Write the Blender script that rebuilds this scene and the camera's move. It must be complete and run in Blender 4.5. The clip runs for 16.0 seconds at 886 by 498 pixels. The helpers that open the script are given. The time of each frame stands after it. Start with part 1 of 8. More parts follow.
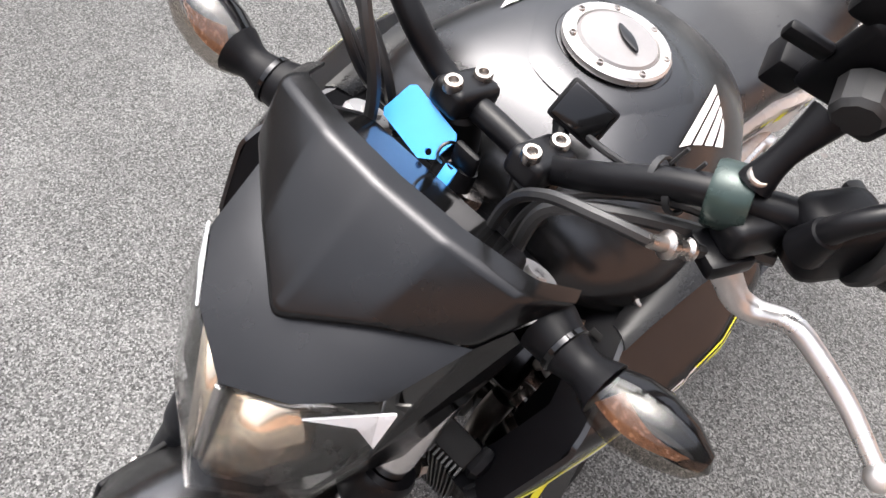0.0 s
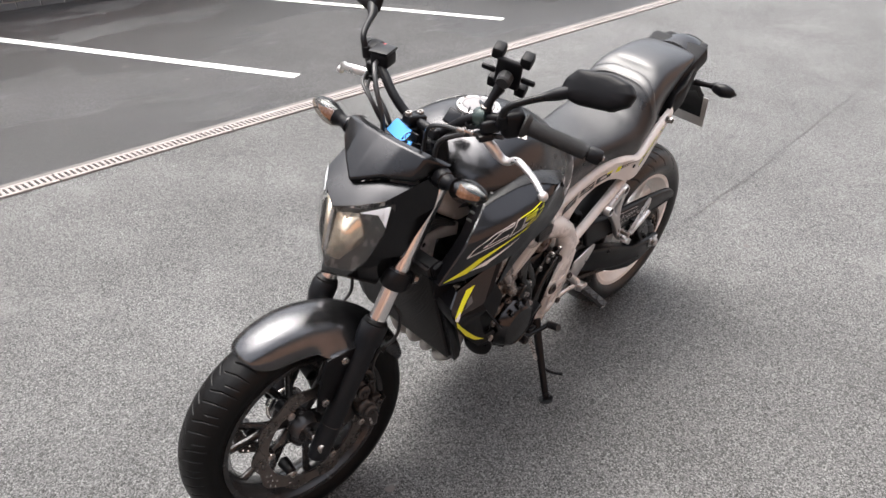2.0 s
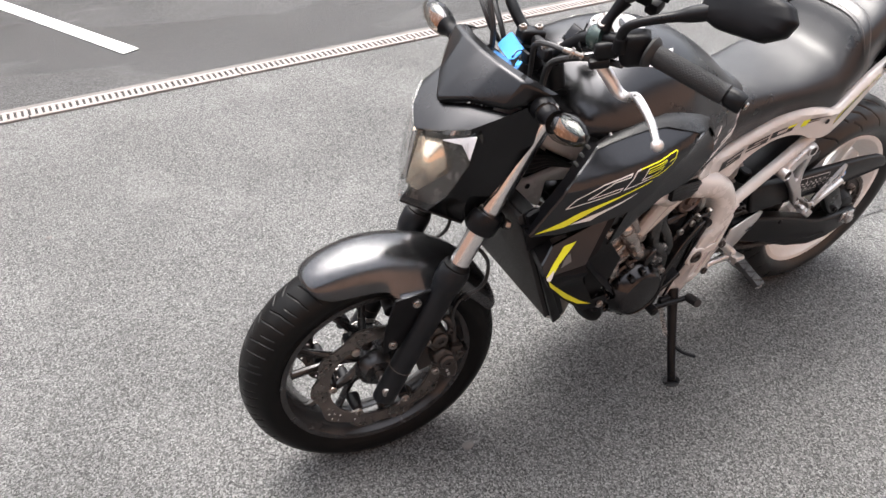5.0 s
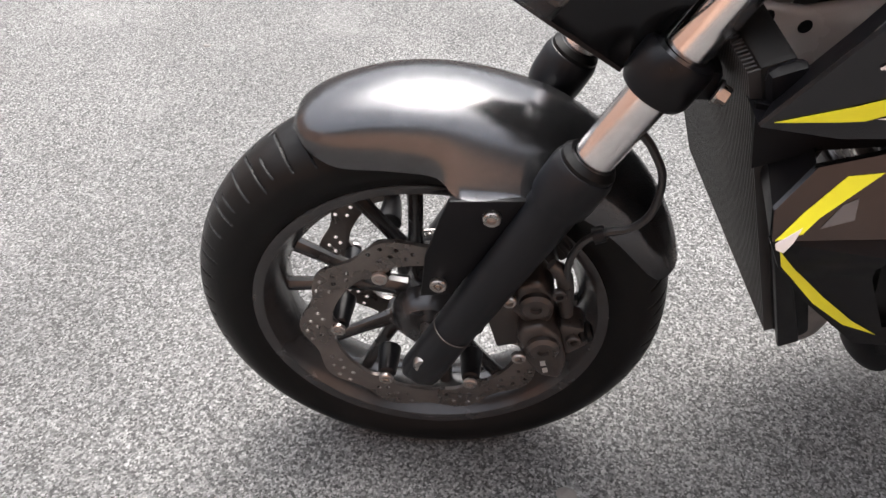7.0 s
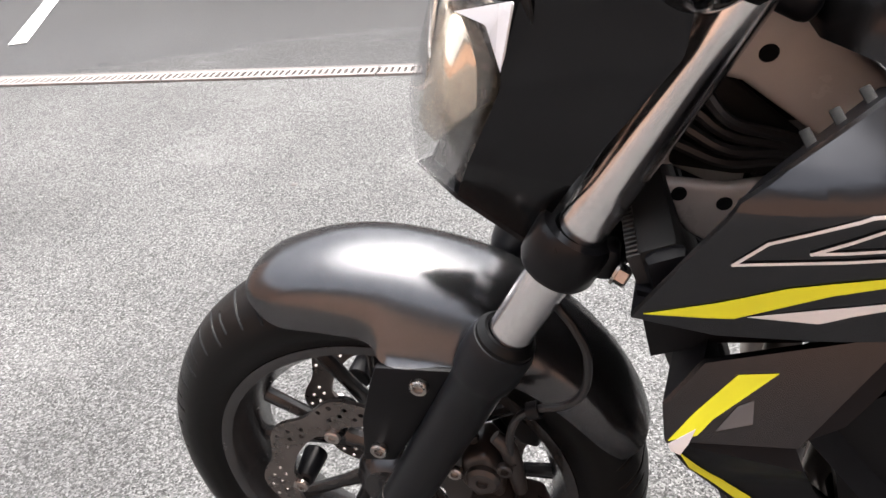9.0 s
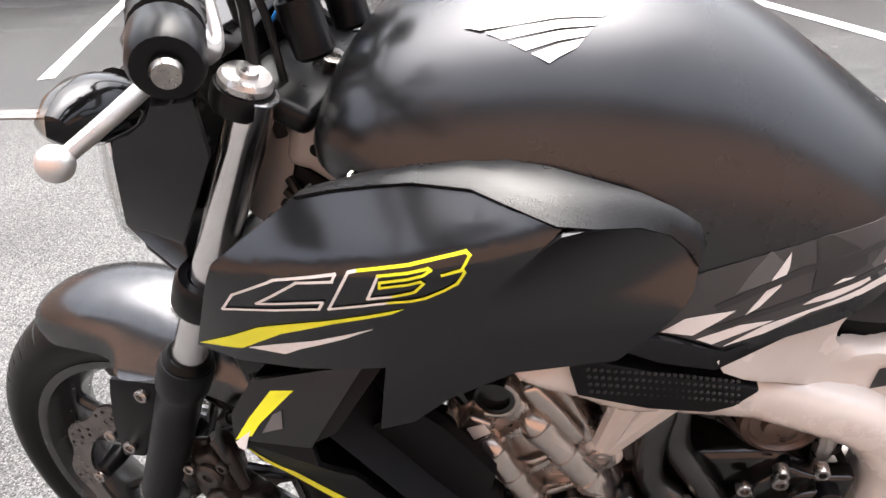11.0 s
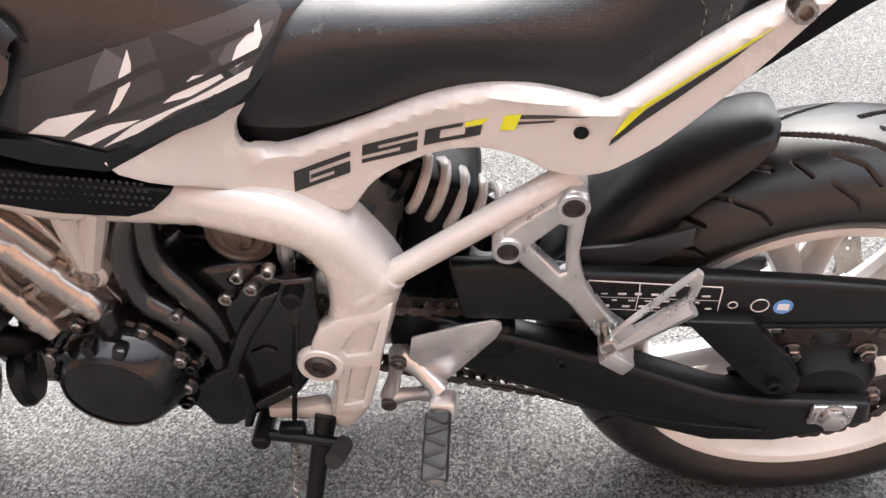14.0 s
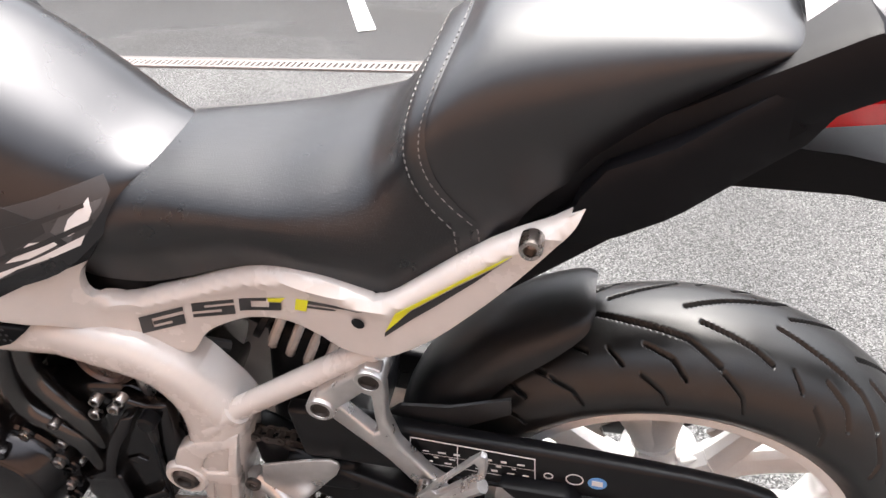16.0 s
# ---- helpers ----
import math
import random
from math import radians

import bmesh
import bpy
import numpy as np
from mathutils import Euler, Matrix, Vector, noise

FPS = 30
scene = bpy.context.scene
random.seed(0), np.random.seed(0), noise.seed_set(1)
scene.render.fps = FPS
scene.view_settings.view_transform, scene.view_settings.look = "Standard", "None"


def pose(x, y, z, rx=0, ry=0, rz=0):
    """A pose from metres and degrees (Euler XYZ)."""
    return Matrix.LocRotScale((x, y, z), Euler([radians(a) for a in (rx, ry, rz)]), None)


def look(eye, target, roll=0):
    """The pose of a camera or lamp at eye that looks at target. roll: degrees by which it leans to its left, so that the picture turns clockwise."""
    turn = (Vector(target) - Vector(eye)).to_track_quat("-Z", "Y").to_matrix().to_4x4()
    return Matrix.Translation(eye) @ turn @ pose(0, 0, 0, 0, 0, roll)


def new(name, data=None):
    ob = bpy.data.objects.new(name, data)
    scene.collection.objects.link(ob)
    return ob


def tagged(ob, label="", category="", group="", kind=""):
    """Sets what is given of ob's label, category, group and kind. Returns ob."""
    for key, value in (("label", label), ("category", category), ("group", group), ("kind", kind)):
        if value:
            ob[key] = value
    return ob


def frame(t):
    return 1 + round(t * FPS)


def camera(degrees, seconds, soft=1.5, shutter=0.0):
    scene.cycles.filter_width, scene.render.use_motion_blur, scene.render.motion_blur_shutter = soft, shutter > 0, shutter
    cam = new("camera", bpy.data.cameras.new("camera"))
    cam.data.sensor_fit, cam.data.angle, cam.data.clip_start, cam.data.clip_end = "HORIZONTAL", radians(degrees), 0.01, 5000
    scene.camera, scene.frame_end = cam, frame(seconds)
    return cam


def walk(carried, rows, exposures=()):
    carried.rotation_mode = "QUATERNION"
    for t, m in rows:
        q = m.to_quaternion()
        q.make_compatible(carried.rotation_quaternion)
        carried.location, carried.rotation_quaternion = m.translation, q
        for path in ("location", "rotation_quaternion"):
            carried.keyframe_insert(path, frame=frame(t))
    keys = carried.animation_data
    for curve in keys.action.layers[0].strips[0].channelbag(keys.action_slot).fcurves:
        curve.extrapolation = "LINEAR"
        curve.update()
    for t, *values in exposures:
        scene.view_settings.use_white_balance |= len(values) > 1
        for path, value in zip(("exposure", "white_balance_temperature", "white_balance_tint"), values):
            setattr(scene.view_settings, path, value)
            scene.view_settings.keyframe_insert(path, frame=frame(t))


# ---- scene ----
cam = camera(59.8, 16.0)
PATH = [
    (0, (1.526, 0.385, 1.363), (0.361, -0.319, -0.102), 12.8),
    (0.5, (1.723, 0.616, 1.444), (0.489, -0.25, 0.129), 4.6),
    (1, (1.939, 0.863, 1.505), (0.667, -0.142, 0.334), 1.7),
    (1.5, (2.184, 1.085, 1.563), (0.891, -0.019, 0.51), 1.1),
    (2, (2.271, 1.301, 1.591), (0.994, 0.108, 0.619), 0.4),
    (2.5, (2.336, 1.528, 1.616), (1.093, 0.268, 0.684), -0.2),
    (3, (2.451, 1.649, 1.627), (1.234, 0.349, 0.716), -0.4),
    (3.2, (2.482, 1.672, 1.619), (1.277, 0.359, 0.71), -0.5),
    (5.3, (1.88, 1.169, 1.441), (1.141, -0.266, 0.259), 0.4),
    (5.5, (1.853, 1.096, 1.395), (1.155, -0.334, 0.183), 1.5),
    (6, (1.682, 0.93, 1.228), (1.211, -0.545, -0.037), 1.8),
    (6.5, (1.569, 0.844, 1.097), (1.295, -0.663, -0.189), 1.5),
    (7, (1.476, 0.79, 0.977), (1.385, -0.758, -0.287), 0.3),
    (7.5, (1.418, 0.707, 0.86), (1.469, -0.88, -0.357), -1.1),
    (8, (1.383, 0.697, 0.82), (1.534, -0.933, -0.328), -2.2),
    (8.5, (1.359, 0.716, 0.858), (1.577, -0.958, -0.213), -3.4),
    (9, (1.271, 0.749, 0.998), (1.529, -0.969, 0.008), -4.3),
    (9.5, (1.153, 0.803, 1.097), (1.479, -0.945, 0.181), -4.9),
    (9.7, (1.106, 0.816, 1.114), (1.473, -0.93, 0.203), -5.8),
    (11.8, (0.762, 0.854, 1.024), (1.163, -0.87, 0.092), -4.1),
    (12, (0.753, 0.86, 1.009), (1.139, -0.852, 0.05), -4.3),
    (12.5, (0.721, 0.86, 0.98), (1.056, -0.83, -0.035), -4.4),
    (13, (0.648, 0.848, 0.958), (0.913, -0.83, -0.099), -4.3),
    (13.5, (0.53, 0.85, 0.962), (0.732, -0.82, -0.12), -4.0),
    (14, (0.381, 0.886, 0.978), (0.544, -0.784, -0.11), -3.6),
    (14.5, (0.271, 0.844, 0.942), (0.435, -0.824, -0.149), -3.4),
    (15, (0.181, 0.822, 0.952), (0.373, -0.849, -0.13), -3.5),
    (15.5, (0.14, 0.824, 0.995), (0.415, -0.848, -0.067), -3.5),
    (16, (0.089, 0.809, 1.121), (0.502, -0.854, 0.089), -3.4),
]
walk(cam, [(t, look(eye, target, roll)) for t, eye, target, roll in PATH], exposures=((0, 2.0), (3, 1.68), (6.5, 2.24), (9.5, 2.25), (12, 2.55), (14, 2.55), (16, 2.3)))

# ---------------- sky and sun ----------------
world = bpy.data.worlds.new("overcast_sky")
scene.world = world
world.use_nodes = True
wn = world.node_tree
wn.nodes.clear()
w_out = wn.nodes.new("ShaderNodeOutputWorld")
w_bg = wn.nodes.new("ShaderNodeBackground")
w_hs = wn.nodes.new("ShaderNodeHueSaturation")
w_sky = wn.nodes.new("ShaderNodeTexSky")
w_sky.sky_type = "NISHITA"
w_sky.sun_disc = False
w_sky.sun_elevation, w_sky.sun_rotation = radians(74), radians(185)
w_sky.dust_density, w_sky.ozone_density = 9.0, 1.0
w_hs.inputs["Saturation"].default_value = 0.42
w_bg.inputs["Strength"].default_value = 0.15
wn.links.new(w_sky.outputs[0], w_hs.inputs["Color"])
wn.links.new(w_hs.outputs[0], w_bg.inputs["Color"])
wn.links.new(w_bg.outputs[0], w_out.inputs["Surface"])

sun_data = bpy.data.lights.new("sun", "SUN")
sun_data.energy, sun_data.angle, sun_data.color = 0.6, radians(70), (1.0, 0.99, 0.985)
sun = new("sun", sun_data)
sun.matrix_world = look((0, 0, 30), (0.025 * 30, 0.286 * 30, 0))

# ---------------- materials ----------------
def nodes_of(name):
    m = bpy.data.materials.new(name)
    m.use_nodes = True
    t = m.node_tree
    return m, t.nodes, t.links, t.nodes["Principled BSDF"]


def noise_tex(n, l, scale, detail=4.0, rough=0.6, coord=None):
    t = n.new("ShaderNodeTexNoise")
    t.inputs["Scale"].default_value, t.inputs["Detail"].default_value, t.inputs["Roughness"].default_value = scale, detail, rough
    if coord:
        l.new(coord, t.inputs["Vector"])
    return t


def ramp(n, l, src, stops):
    r = n.new("ShaderNodeValToRGB")
    while len(r.color_ramp.elements) < len(stops):
        r.color_ramp.elements.new(0.5)
    for e, (p, c) in zip(r.color_ramp.elements, stops):
        e.position = p
        e.color = (c, c, c, 1) if isinstance(c, (int, float)) else (*c, 1)
    l.new(src, r.inputs[0])
    return r


def mix(n, l, kind, fac, a, b):
    m = n.new("ShaderNodeMix")
    m.data_type, m.blend_type = "RGBA", kind
    for sock, v in ((m.inputs[0], fac), (m.inputs[6], a), (m.inputs[7], b)):
        if hasattr(v, "is_linked"):
            l.new(v, sock)
        elif isinstance(v, (int, float)):
            sock.default_value = v
        else:
            sock.default_value = (*v, 1)
    return m.outputs[2]


def mat(name, col, rough=0.5, metal=0.0, var=0.25, vscale=25.0, fine=300.0, bump=0.1, bdist=0.0004, rvar=0.12, coat=0.0, dust=0.0, spec=0.5):
    """A painted, moulded or cast surface: base colour with blotches and grain, uneven gloss, fine relief, some dust."""
    m, n, l, p = nodes_of(name)
    co = n.new("ShaderNodeTexCoord").outputs["Object"]
    big, small = noise_tex(n, l, vscale, 5, 0.6, co), noise_tex(n, l, fine, 3, 0.6, co)
    c = mix(n, l, "MIX", ramp(n, l, big.outputs[0], [(0.3, 0.0), (0.7, 1.0)]).outputs[0], [x * (1 - var) for x in col], [min(1, x * (1 + var)) for x in col])
    c = mix(n, l, "MULTIPLY", 0.5, c, ramp(n, l, small.outputs[0], [(0.3, 1 - var), (0.7, 1.0)]).outputs[0])
    if dust:
        d = ramp(n, l, noise_tex(n, l, vscale * 0.45, 6, 0.7, co).outputs[0], [(0.52, 0.0), (0.8, dust * 0.3)])
        c = mix(n, l, "MIX", d.outputs[0], c, (0.22, 0.2, 0.18))
    l.new(c, p.inputs["Base Color"])
    rr = ramp(n, l, big.outputs[0], [(0.25, max(0.02, rough - rvar)), (0.75, min(1, rough + rvar))])
    l.new(rr.outputs[0], p.inputs["Roughness"])
    p.inputs["Metallic"].default_value = metal
    p.inputs["Specular IOR Level"].default_value = spec
    p.inputs["Coat Weight"].default_value = coat
    p.inputs["Coat Roughness"].default_value = 0.08
    if bump:
        b = n.new("ShaderNodeBump")
        b.inputs["Strength"].default_value, b.inputs["Distance"].default_value = bump, bdist
        l.new(small.outputs[0], b.inputs["Height"])
        l.new(b.outputs[0], p.inputs["Normal"])
    return m


def weave_mat(name, col, rough, scale, depth, angle=45.0, contrast=0.35, spec=0.56):
    """Small repeating relief (moulded grain, woven fibre) with blotches over it."""
    m, n, l, p = nodes_of(name)
    co = n.new("ShaderNodeTexCoord").outputs["Object"]
    mp = n.new("ShaderNodeMapping")
    mp.inputs["Rotation"].default_value = (radians(20), radians(angle), 0)
    l.new(co, mp.inputs["Vector"])
    ch = n.new("ShaderNodeTexChecker")
    ch.inputs["Scale"].default_value = scale
    l.new(mp.outputs[0], ch.inputs["Vector"])
    big = noise_tex(n, l, 14, 5, 0.65, co)
    base = mix(n, l, "MIX", ramp(n, l, big.outputs[0], [(0.3, 0.0), (0.72, 1.0)]).outputs[0], [x * 0.8 for x in col], [x * 1.25 for x in col])
    c = mix(n, l, "MULTIPLY", contrast, base, ch.outputs["Color"])
    l.new(c, p.inputs["Base Color"])
    l.new(ramp(n, l, big.outputs[0], [(0.3, rough - 0.08), (0.7, rough + 0.08)]).outputs[0], p.inputs["Roughness"])
    p.inputs["Specular IOR Level"].default_value = spec
    b = n.new("ShaderNodeBump")
    b.inputs["Strength"].default_value, b.inputs["Distance"].default_value = 0.5, depth
    l.new(ch.outputs["Fac"], b.inputs["Height"])
    l.new(b.outputs[0], p.inputs["Normal"])
    return m


def lens_mat(name, col, rough=0.03):
    """Thin clear plastic cover: see-through, with a gloss that grows towards the edge."""
    m, n, l, p = nodes_of(name)
    out = p.outputs[0].links[0].to_socket
    tr, gl, mx, fr = (n.new("ShaderNode" + k) for k in ("BsdfTransparent", "BsdfGlossy", "MixShader", "LayerWeight"))
    tr.inputs["Color"].default_value = (*col, 1)
    gl.inputs["Roughness"].default_value = rough
    l.new(ramp(n, l, fr.outputs["Facing"], [(0.0, 0.05), (0.55, 0.09), (0.85, 0.35), (1.0, 0.9)]).outputs[0], mx.inputs[0])
    l.new(tr.outputs[0], mx.inputs[1])
    l.new(gl.outputs[0], mx.inputs[2])
    l.new(mx.outputs[0], out)
    n.remove(p)
    return m


def ground_mat(name, dark, light, stain, wet=0.0, scale=210.0, wet_shift=0.0):
    """Asphalt: stones of a few millimetres in binder, wide blotches, pale dust; wet patches of their own shape."""
    m, n, l, p = nodes_of(name)
    co = n.new("ShaderNodeTexCoord").outputs["Object"]
    v = n.new("ShaderNodeTexVoronoi")
    v.inputs["Scale"].default_value = scale
    l.new(co, v.inputs["Vector"])
    bw = n.new("ShaderNodeRGBToBW")
    l.new(v.outputs["Color"], bw.inputs[0])
    stones = ramp(n, l, bw.outputs[0], [(0.15, dark), (0.55, [0.6 * a + 0.4 * b for a, b in zip(dark, light)]), (0.9, light)])
    pits = ramp(n, l, noise_tex(n, l, scale * 0.5, 4, 0.7, co).outputs[0], [(0.37, 0.22), (0.56, 1.0)])
    c = mix(n, l, "MULTIPLY", 0.85, stones.outputs[0], pits.outputs[0])
    blotch = ramp(n, l, noise_tex(n, l, 1.1, 6, 0.62, co).outputs[0], [(0.3, 0.66), (0.7, 1.24)])
    c = mix(n, l, "MULTIPLY", 1.0, c, blotch.outputs[0])
    pale = ramp(n, l, noise_tex(n, l, 2.3, 8, 0.75, co).outputs[0], [(0.54, 0.0), (0.74, 0.5)])
    c = mix(n, l, "MIX", pale.outputs[0], c, stain)
    rough_out = None
    if wet:
        w_co = n.new("ShaderNodeMapping")
        w_co.inputs["Scale"].default_value = (0.35, 0.85, 1)
        w_co.inputs["Location"].default_value = (wet_shift, 0.35, 0)
        l.new(co, w_co.inputs["Vector"])
        wp = ramp(n, l, noise_tex(n, l, 0.9, 5, 0.55, w_co.outputs[0]).outputs[0], [(0.46, 0.0), (0.485, wet)])
        c = mix(n, l, "MIX", wp.outputs[0], c, mix(n, l, "MULTIPLY", 1.0, c, (0.4, 0.41, 0.44)))
        rough_out = ramp(n, l, wp.outputs[0], [(0.0, 0.85), (1.0, 0.5)]).outputs[0]
    l.new(c, p.inputs["Base Color"])
    if rough_out:
        l.new(rough_out, p.inputs["Roughness"])
    else:
        l.new(ramp(n, l, bw.outputs[0], [(0.2, 0.88), (0.9, 0.46)]).outputs[0], p.inputs["Roughness"])
    hgt = n.new("ShaderNodeMath")
    hgt.operation = "MULTIPLY"
    l.new(bw.outputs[0], hgt.inputs[0])
    l.new(pits.outputs[0], hgt.inputs[1])
    b = n.new("ShaderNodeBump")
    b.inputs["Strength"].default_value, b.inputs["Distance"].default_value = 0.9, 0.003
    l.new(hgt.outputs[0], b.inputs["Height"])
    l.new(b.outputs[0], p.inputs["Normal"])
    return m


M_BODY = mat("satin_graphite_paint", (0.05, 0.05, 0.053), 0.21, 0.92, 0.1, 6, 900, 0.0, 0.0001, 0.04, spec=0.34)
M_FENDER = mat("satin_fender_paint", (0.19, 0.19, 0.197), 0.21, 0.92, 0.12, 9, 900, 0.0, 0.0001, 0.05, dust=0.12)
M_TANK = mat("satin_metallic_tank_paint", (0.054, 0.054, 0.057), 0.27, 0.92, 0.1, 6, 900, 0.0, 0.0001, 0.05)
M_HUGGER = mat("satin_hugger_plastic", (0.06, 0.061, 0.064), 0.34, 0.6, 0.12, 14, 1500, 0.15, 0.0002, 0.05, spec=0.9)
M_WHEEL = mat("black_wheel_enamel", (0.05, 0.05, 0.052), 0.24, 0.6, 0.2, 25, 700, 0.05, 0.0002, 0.06, dust=0.06, spec=0.6)
M_GLOSS = mat("gloss_black_paint", (0.03, 0.03, 0.032), 0.13, 0.9, 0.15, 8, 900, 0.0, rvar=0.05, spec=0.4)
M_COWL = mat("satin_black_cowl", (0.036, 0.036, 0.038), 0.25, 0.9, 0.12, 8, 2000, 0.05, 0.0002, 0.05, spec=0.2)
M_SATIN = mat("satin_moulded_black", (0.0045, 0.0045, 0.0055), 0.36, 0.0, 0.15, 14, 1500, 0.2, 0.0003, 0.07, dust=0.03, spec=0.28)
M_PLASTIC = mat("black_moulded_plastic", (0.004, 0.004, 0.005), 0.42, 0.0, 0.2, 18, 1500, 0.25, 0.0003, 0.08, dust=0.02, spec=0.13)
M_BLACK = mat("black_satin_metal", (0.0045, 0.0045, 0.0055), 0.34, 0.0, 0.25, 25, 700, 0.15, 0.0003, 0.1, dust=0.02, spec=0.19)
M_ENGBLACK = mat("black_engine_enamel", (0.046, 0.044, 0.045), 0.17, 0.9, 0.3, 30, 600, 0.06, 0.0004, 0.08, dust=0.0, spec=0.7)
M_FORKLOW = mat("black_fork_enamel", (0.0055, 0.006, 0.0075), 0.38, 0.0, 0.15, 20, 700, 0.1, 0.0003, 0.08, dust=0.03, spec=0.2)
M_RUBBER = mat("tyre_rubber", (0.004, 0.0039, 0.004), 0.38, 0.0, 0.25, 30, 500, 0.4, 0.0004, 0.1, dust=0.03, spec=0.13)
# lit copy of the tyre rubber: rear sky sheen put into the colour, plus dust
M_RUBBER_LIT = mat("dusty_lit_tyre_rubber", (0.008, 0.0077, 0.0077), 0.34, 0.0, 0.25, 30, 500, 0.3, 0.0004, 0.08, dust=0.15, spec=0.5)
M_GRIP = mat("rubber_grip", (0.01, 0.01, 0.011), 0.6, 0.0, 0.2, 40, 800, 0.3, 0.0003, 0.08)
M_FIN = mat("dusty_black_fin", (0.03, 0.03, 0.031), 0.42, 0.0, 0.25, 30, 700, 0.1, 0.0003, 0.08, spec=0.45)
M_CORE = mat("matt_black_radiator", (0.006, 0.006, 0.006), 0.55, 0.0, 0.2, 30, 700, 0.1, 0.0003, 0.08, spec=0.2)
M_CABLE = mat("black_cable_sheath", (0.013, 0.013, 0.014), 0.45, 0.0, 0.15, 40, 900, 0.1, 0.0002, 0.1)
M_WHITE = mat("pearl_white_paint", (0.58, 0.548, 0.525), 0.26, 0.0, 0.05, 12, 900, 0.04, 0.0002, 0.06, coat=0.7, dust=0.06)
M_RIM = mat("white_wheel_enamel", (0.78, 0.765, 0.75), 0.34, 0.0, 0.06, 25, 700, 0.05, 0.0002, 0.06, coat=0.2, dust=0.18)
M_ALU = mat("bare_aluminium", (0.6, 0.58, 0.57), 0.32, 0.85, 0.12, 30, 900, 0.15, 0.0003, 0.1)
M_STEEL = mat("bolt_steel", (0.38, 0.35, 0.33), 0.3, 1.0, 0.2, 60, 900, 0.1, 0.0003, 0.12)
M_CHROME = mat("fork_chrome", (0.7, 0.68, 0.68), 0.2, 1.0, 0.06, 15, 600, 0.0, rvar=0.05)
M_ENGINE = mat("bronze_grey_engine_casting", (0.47, 0.42, 0.39), 0.25, 0.88, 0.14, 22, 700, 0.12, 0.0003, 0.06, dust=0.0)
M_HOSE = mat("braided_black_hose", (0.075, 0.073, 0.073), 0.2, 0.9, 0.1, 60, 1200, 0.15, 0.0002, 0.05, spec=0.7)
M_HEADER = mat("heat_stained_pipe", (0.34, 0.31, 0.29), 0.35, 0.9, 0.3, 12, 500, 0.2, 0.0004, 0.12)
M_CHAIN = mat("greasy_chain_steel", (0.13, 0.11, 0.1), 0.42, 0.85, 0.4, 60, 700, 0.3, 0.0004, 0.15)
M_SPROCKET = mat("dark_sprocket_steel", (0.07, 0.06, 0.055), 0.45, 0.7, 0.4, 40, 600, 0.3, 0.0004, 0.12)
M_DISC = mat("brake_disc_steel", (0.16, 0.14, 0.13), 0.3, 0.9, 0.25, 25, 800, 0.15, 0.0002, 0.12, dust=0.2)
M_STARTER = mat("brown_starter_casting", (0.13, 0.09, 0.075), 0.32, 0.6, 0.3, 40, 500, 0.3, 0.0004, 0.1)
M_CALIPER = mat("brown_black_caliper", (0.028, 0.023, 0.021), 0.34, 0.2, 0.3, 40, 500, 0.4, 0.0005, 0.1, dust=0.1)
M_SEAT = weave_mat("black_grained_vinyl", (0.005, 0.005, 0.0065), 0.34, 420.0, 0.0003, 45, 0.25)
M_SEATTOP = mat("black_smooth_vinyl", (0.009, 0.009, 0.0105), 0.33, 0.0, 0.12, 12, 1400, 0.3, 0.0003, 0.06, spec=0.72)
M_CARBON = weave_mat("printed_carbon_weave", (0.009, 0.009, 0.01), 0.3, 420.0, 0.00015, 45, 0.5, 0.22)
M_YELLOW = mat("acid_yellow_decal", (0.72, 0.72, 0.02), 0.36, 0.0, 0.05, 20, 900, 0.0, rvar=0.05)
M_SILVERDECAL = mat("silver_white_decal", (0.72, 0.69, 0.68), 0.34, 0.1, 0.05, 20, 900, 0.0, rvar=0.05)
M_GREYDECAL = mat("mid_grey_decal", (0.1, 0.098, 0.1), 0.4, 0.2, 0.1, 20, 900, 0.0, rvar=0.05)
M_DARKDECAL = mat("dark_grey_decal", (0.05, 0.048, 0.05), 0.4, 0.2, 0.1, 20, 900, 0.0, rvar=0.05)
M_BLACKDECAL = mat("black_decal", (0.02, 0.02, 0.021), 0.38, 0.0, 0.1, 20, 900, 0.0, rvar=0.05)
M_BLUE = mat("sky_blue_plastic", (0.035, 0.26, 0.7), 0.45, 0.0, 0.06, 20, 900, 0.0, rvar=0.05)
M_BLUEDECAL = mat("blue_sticker", (0.12, 0.3, 0.62), 0.4, 0.0, 0.05, 20, 900, 0.0, rvar=0.05)
M_RED = mat("red_lens", (0.6, 0.012, 0.015), 0.12, 0.0, 0.1, 30, 900, 0.0, rvar=0.04, coat=0.5)
M_MIRROR = mat("mirror_silver", (0.85, 0.86, 0.87), 0.02, 1.0, 0.0, 10, 100, 0, rvar=0.01)
M_AMBER = mat("amber_reflector", (0.42, 0.21, 0.12), 0.25, 0.3, 0.35, 160, 900, 0.6, 0.001, 0.08)
# warm glow in the headlight is put into this reflector tint
M_REFLECT = mat("headlight_reflector", (0.95, 0.8, 0.62), 0.2, 0.85, 0.05, 12, 300, 0.0, rvar=0.06)
M_LENS = lens_mat("clear_lens", (0.95, 0.95, 0.95), 0.03)
M_LAMPIN = mat("grey_lamp_housing", (0.05, 0.048, 0.046), 0.25, 0.6, 0.15, 30, 400, 0.1, 0.0005, 0.08)
M_DRL = mat("milky_light_guide", (0.8, 0.82, 0.86), 0.25, 0.0, 0.05, 30, 600, 0.0)
M_SMOKE = lens_mat("smoked_indicator_lens", (0.7, 0.66, 0.62), 0.08)
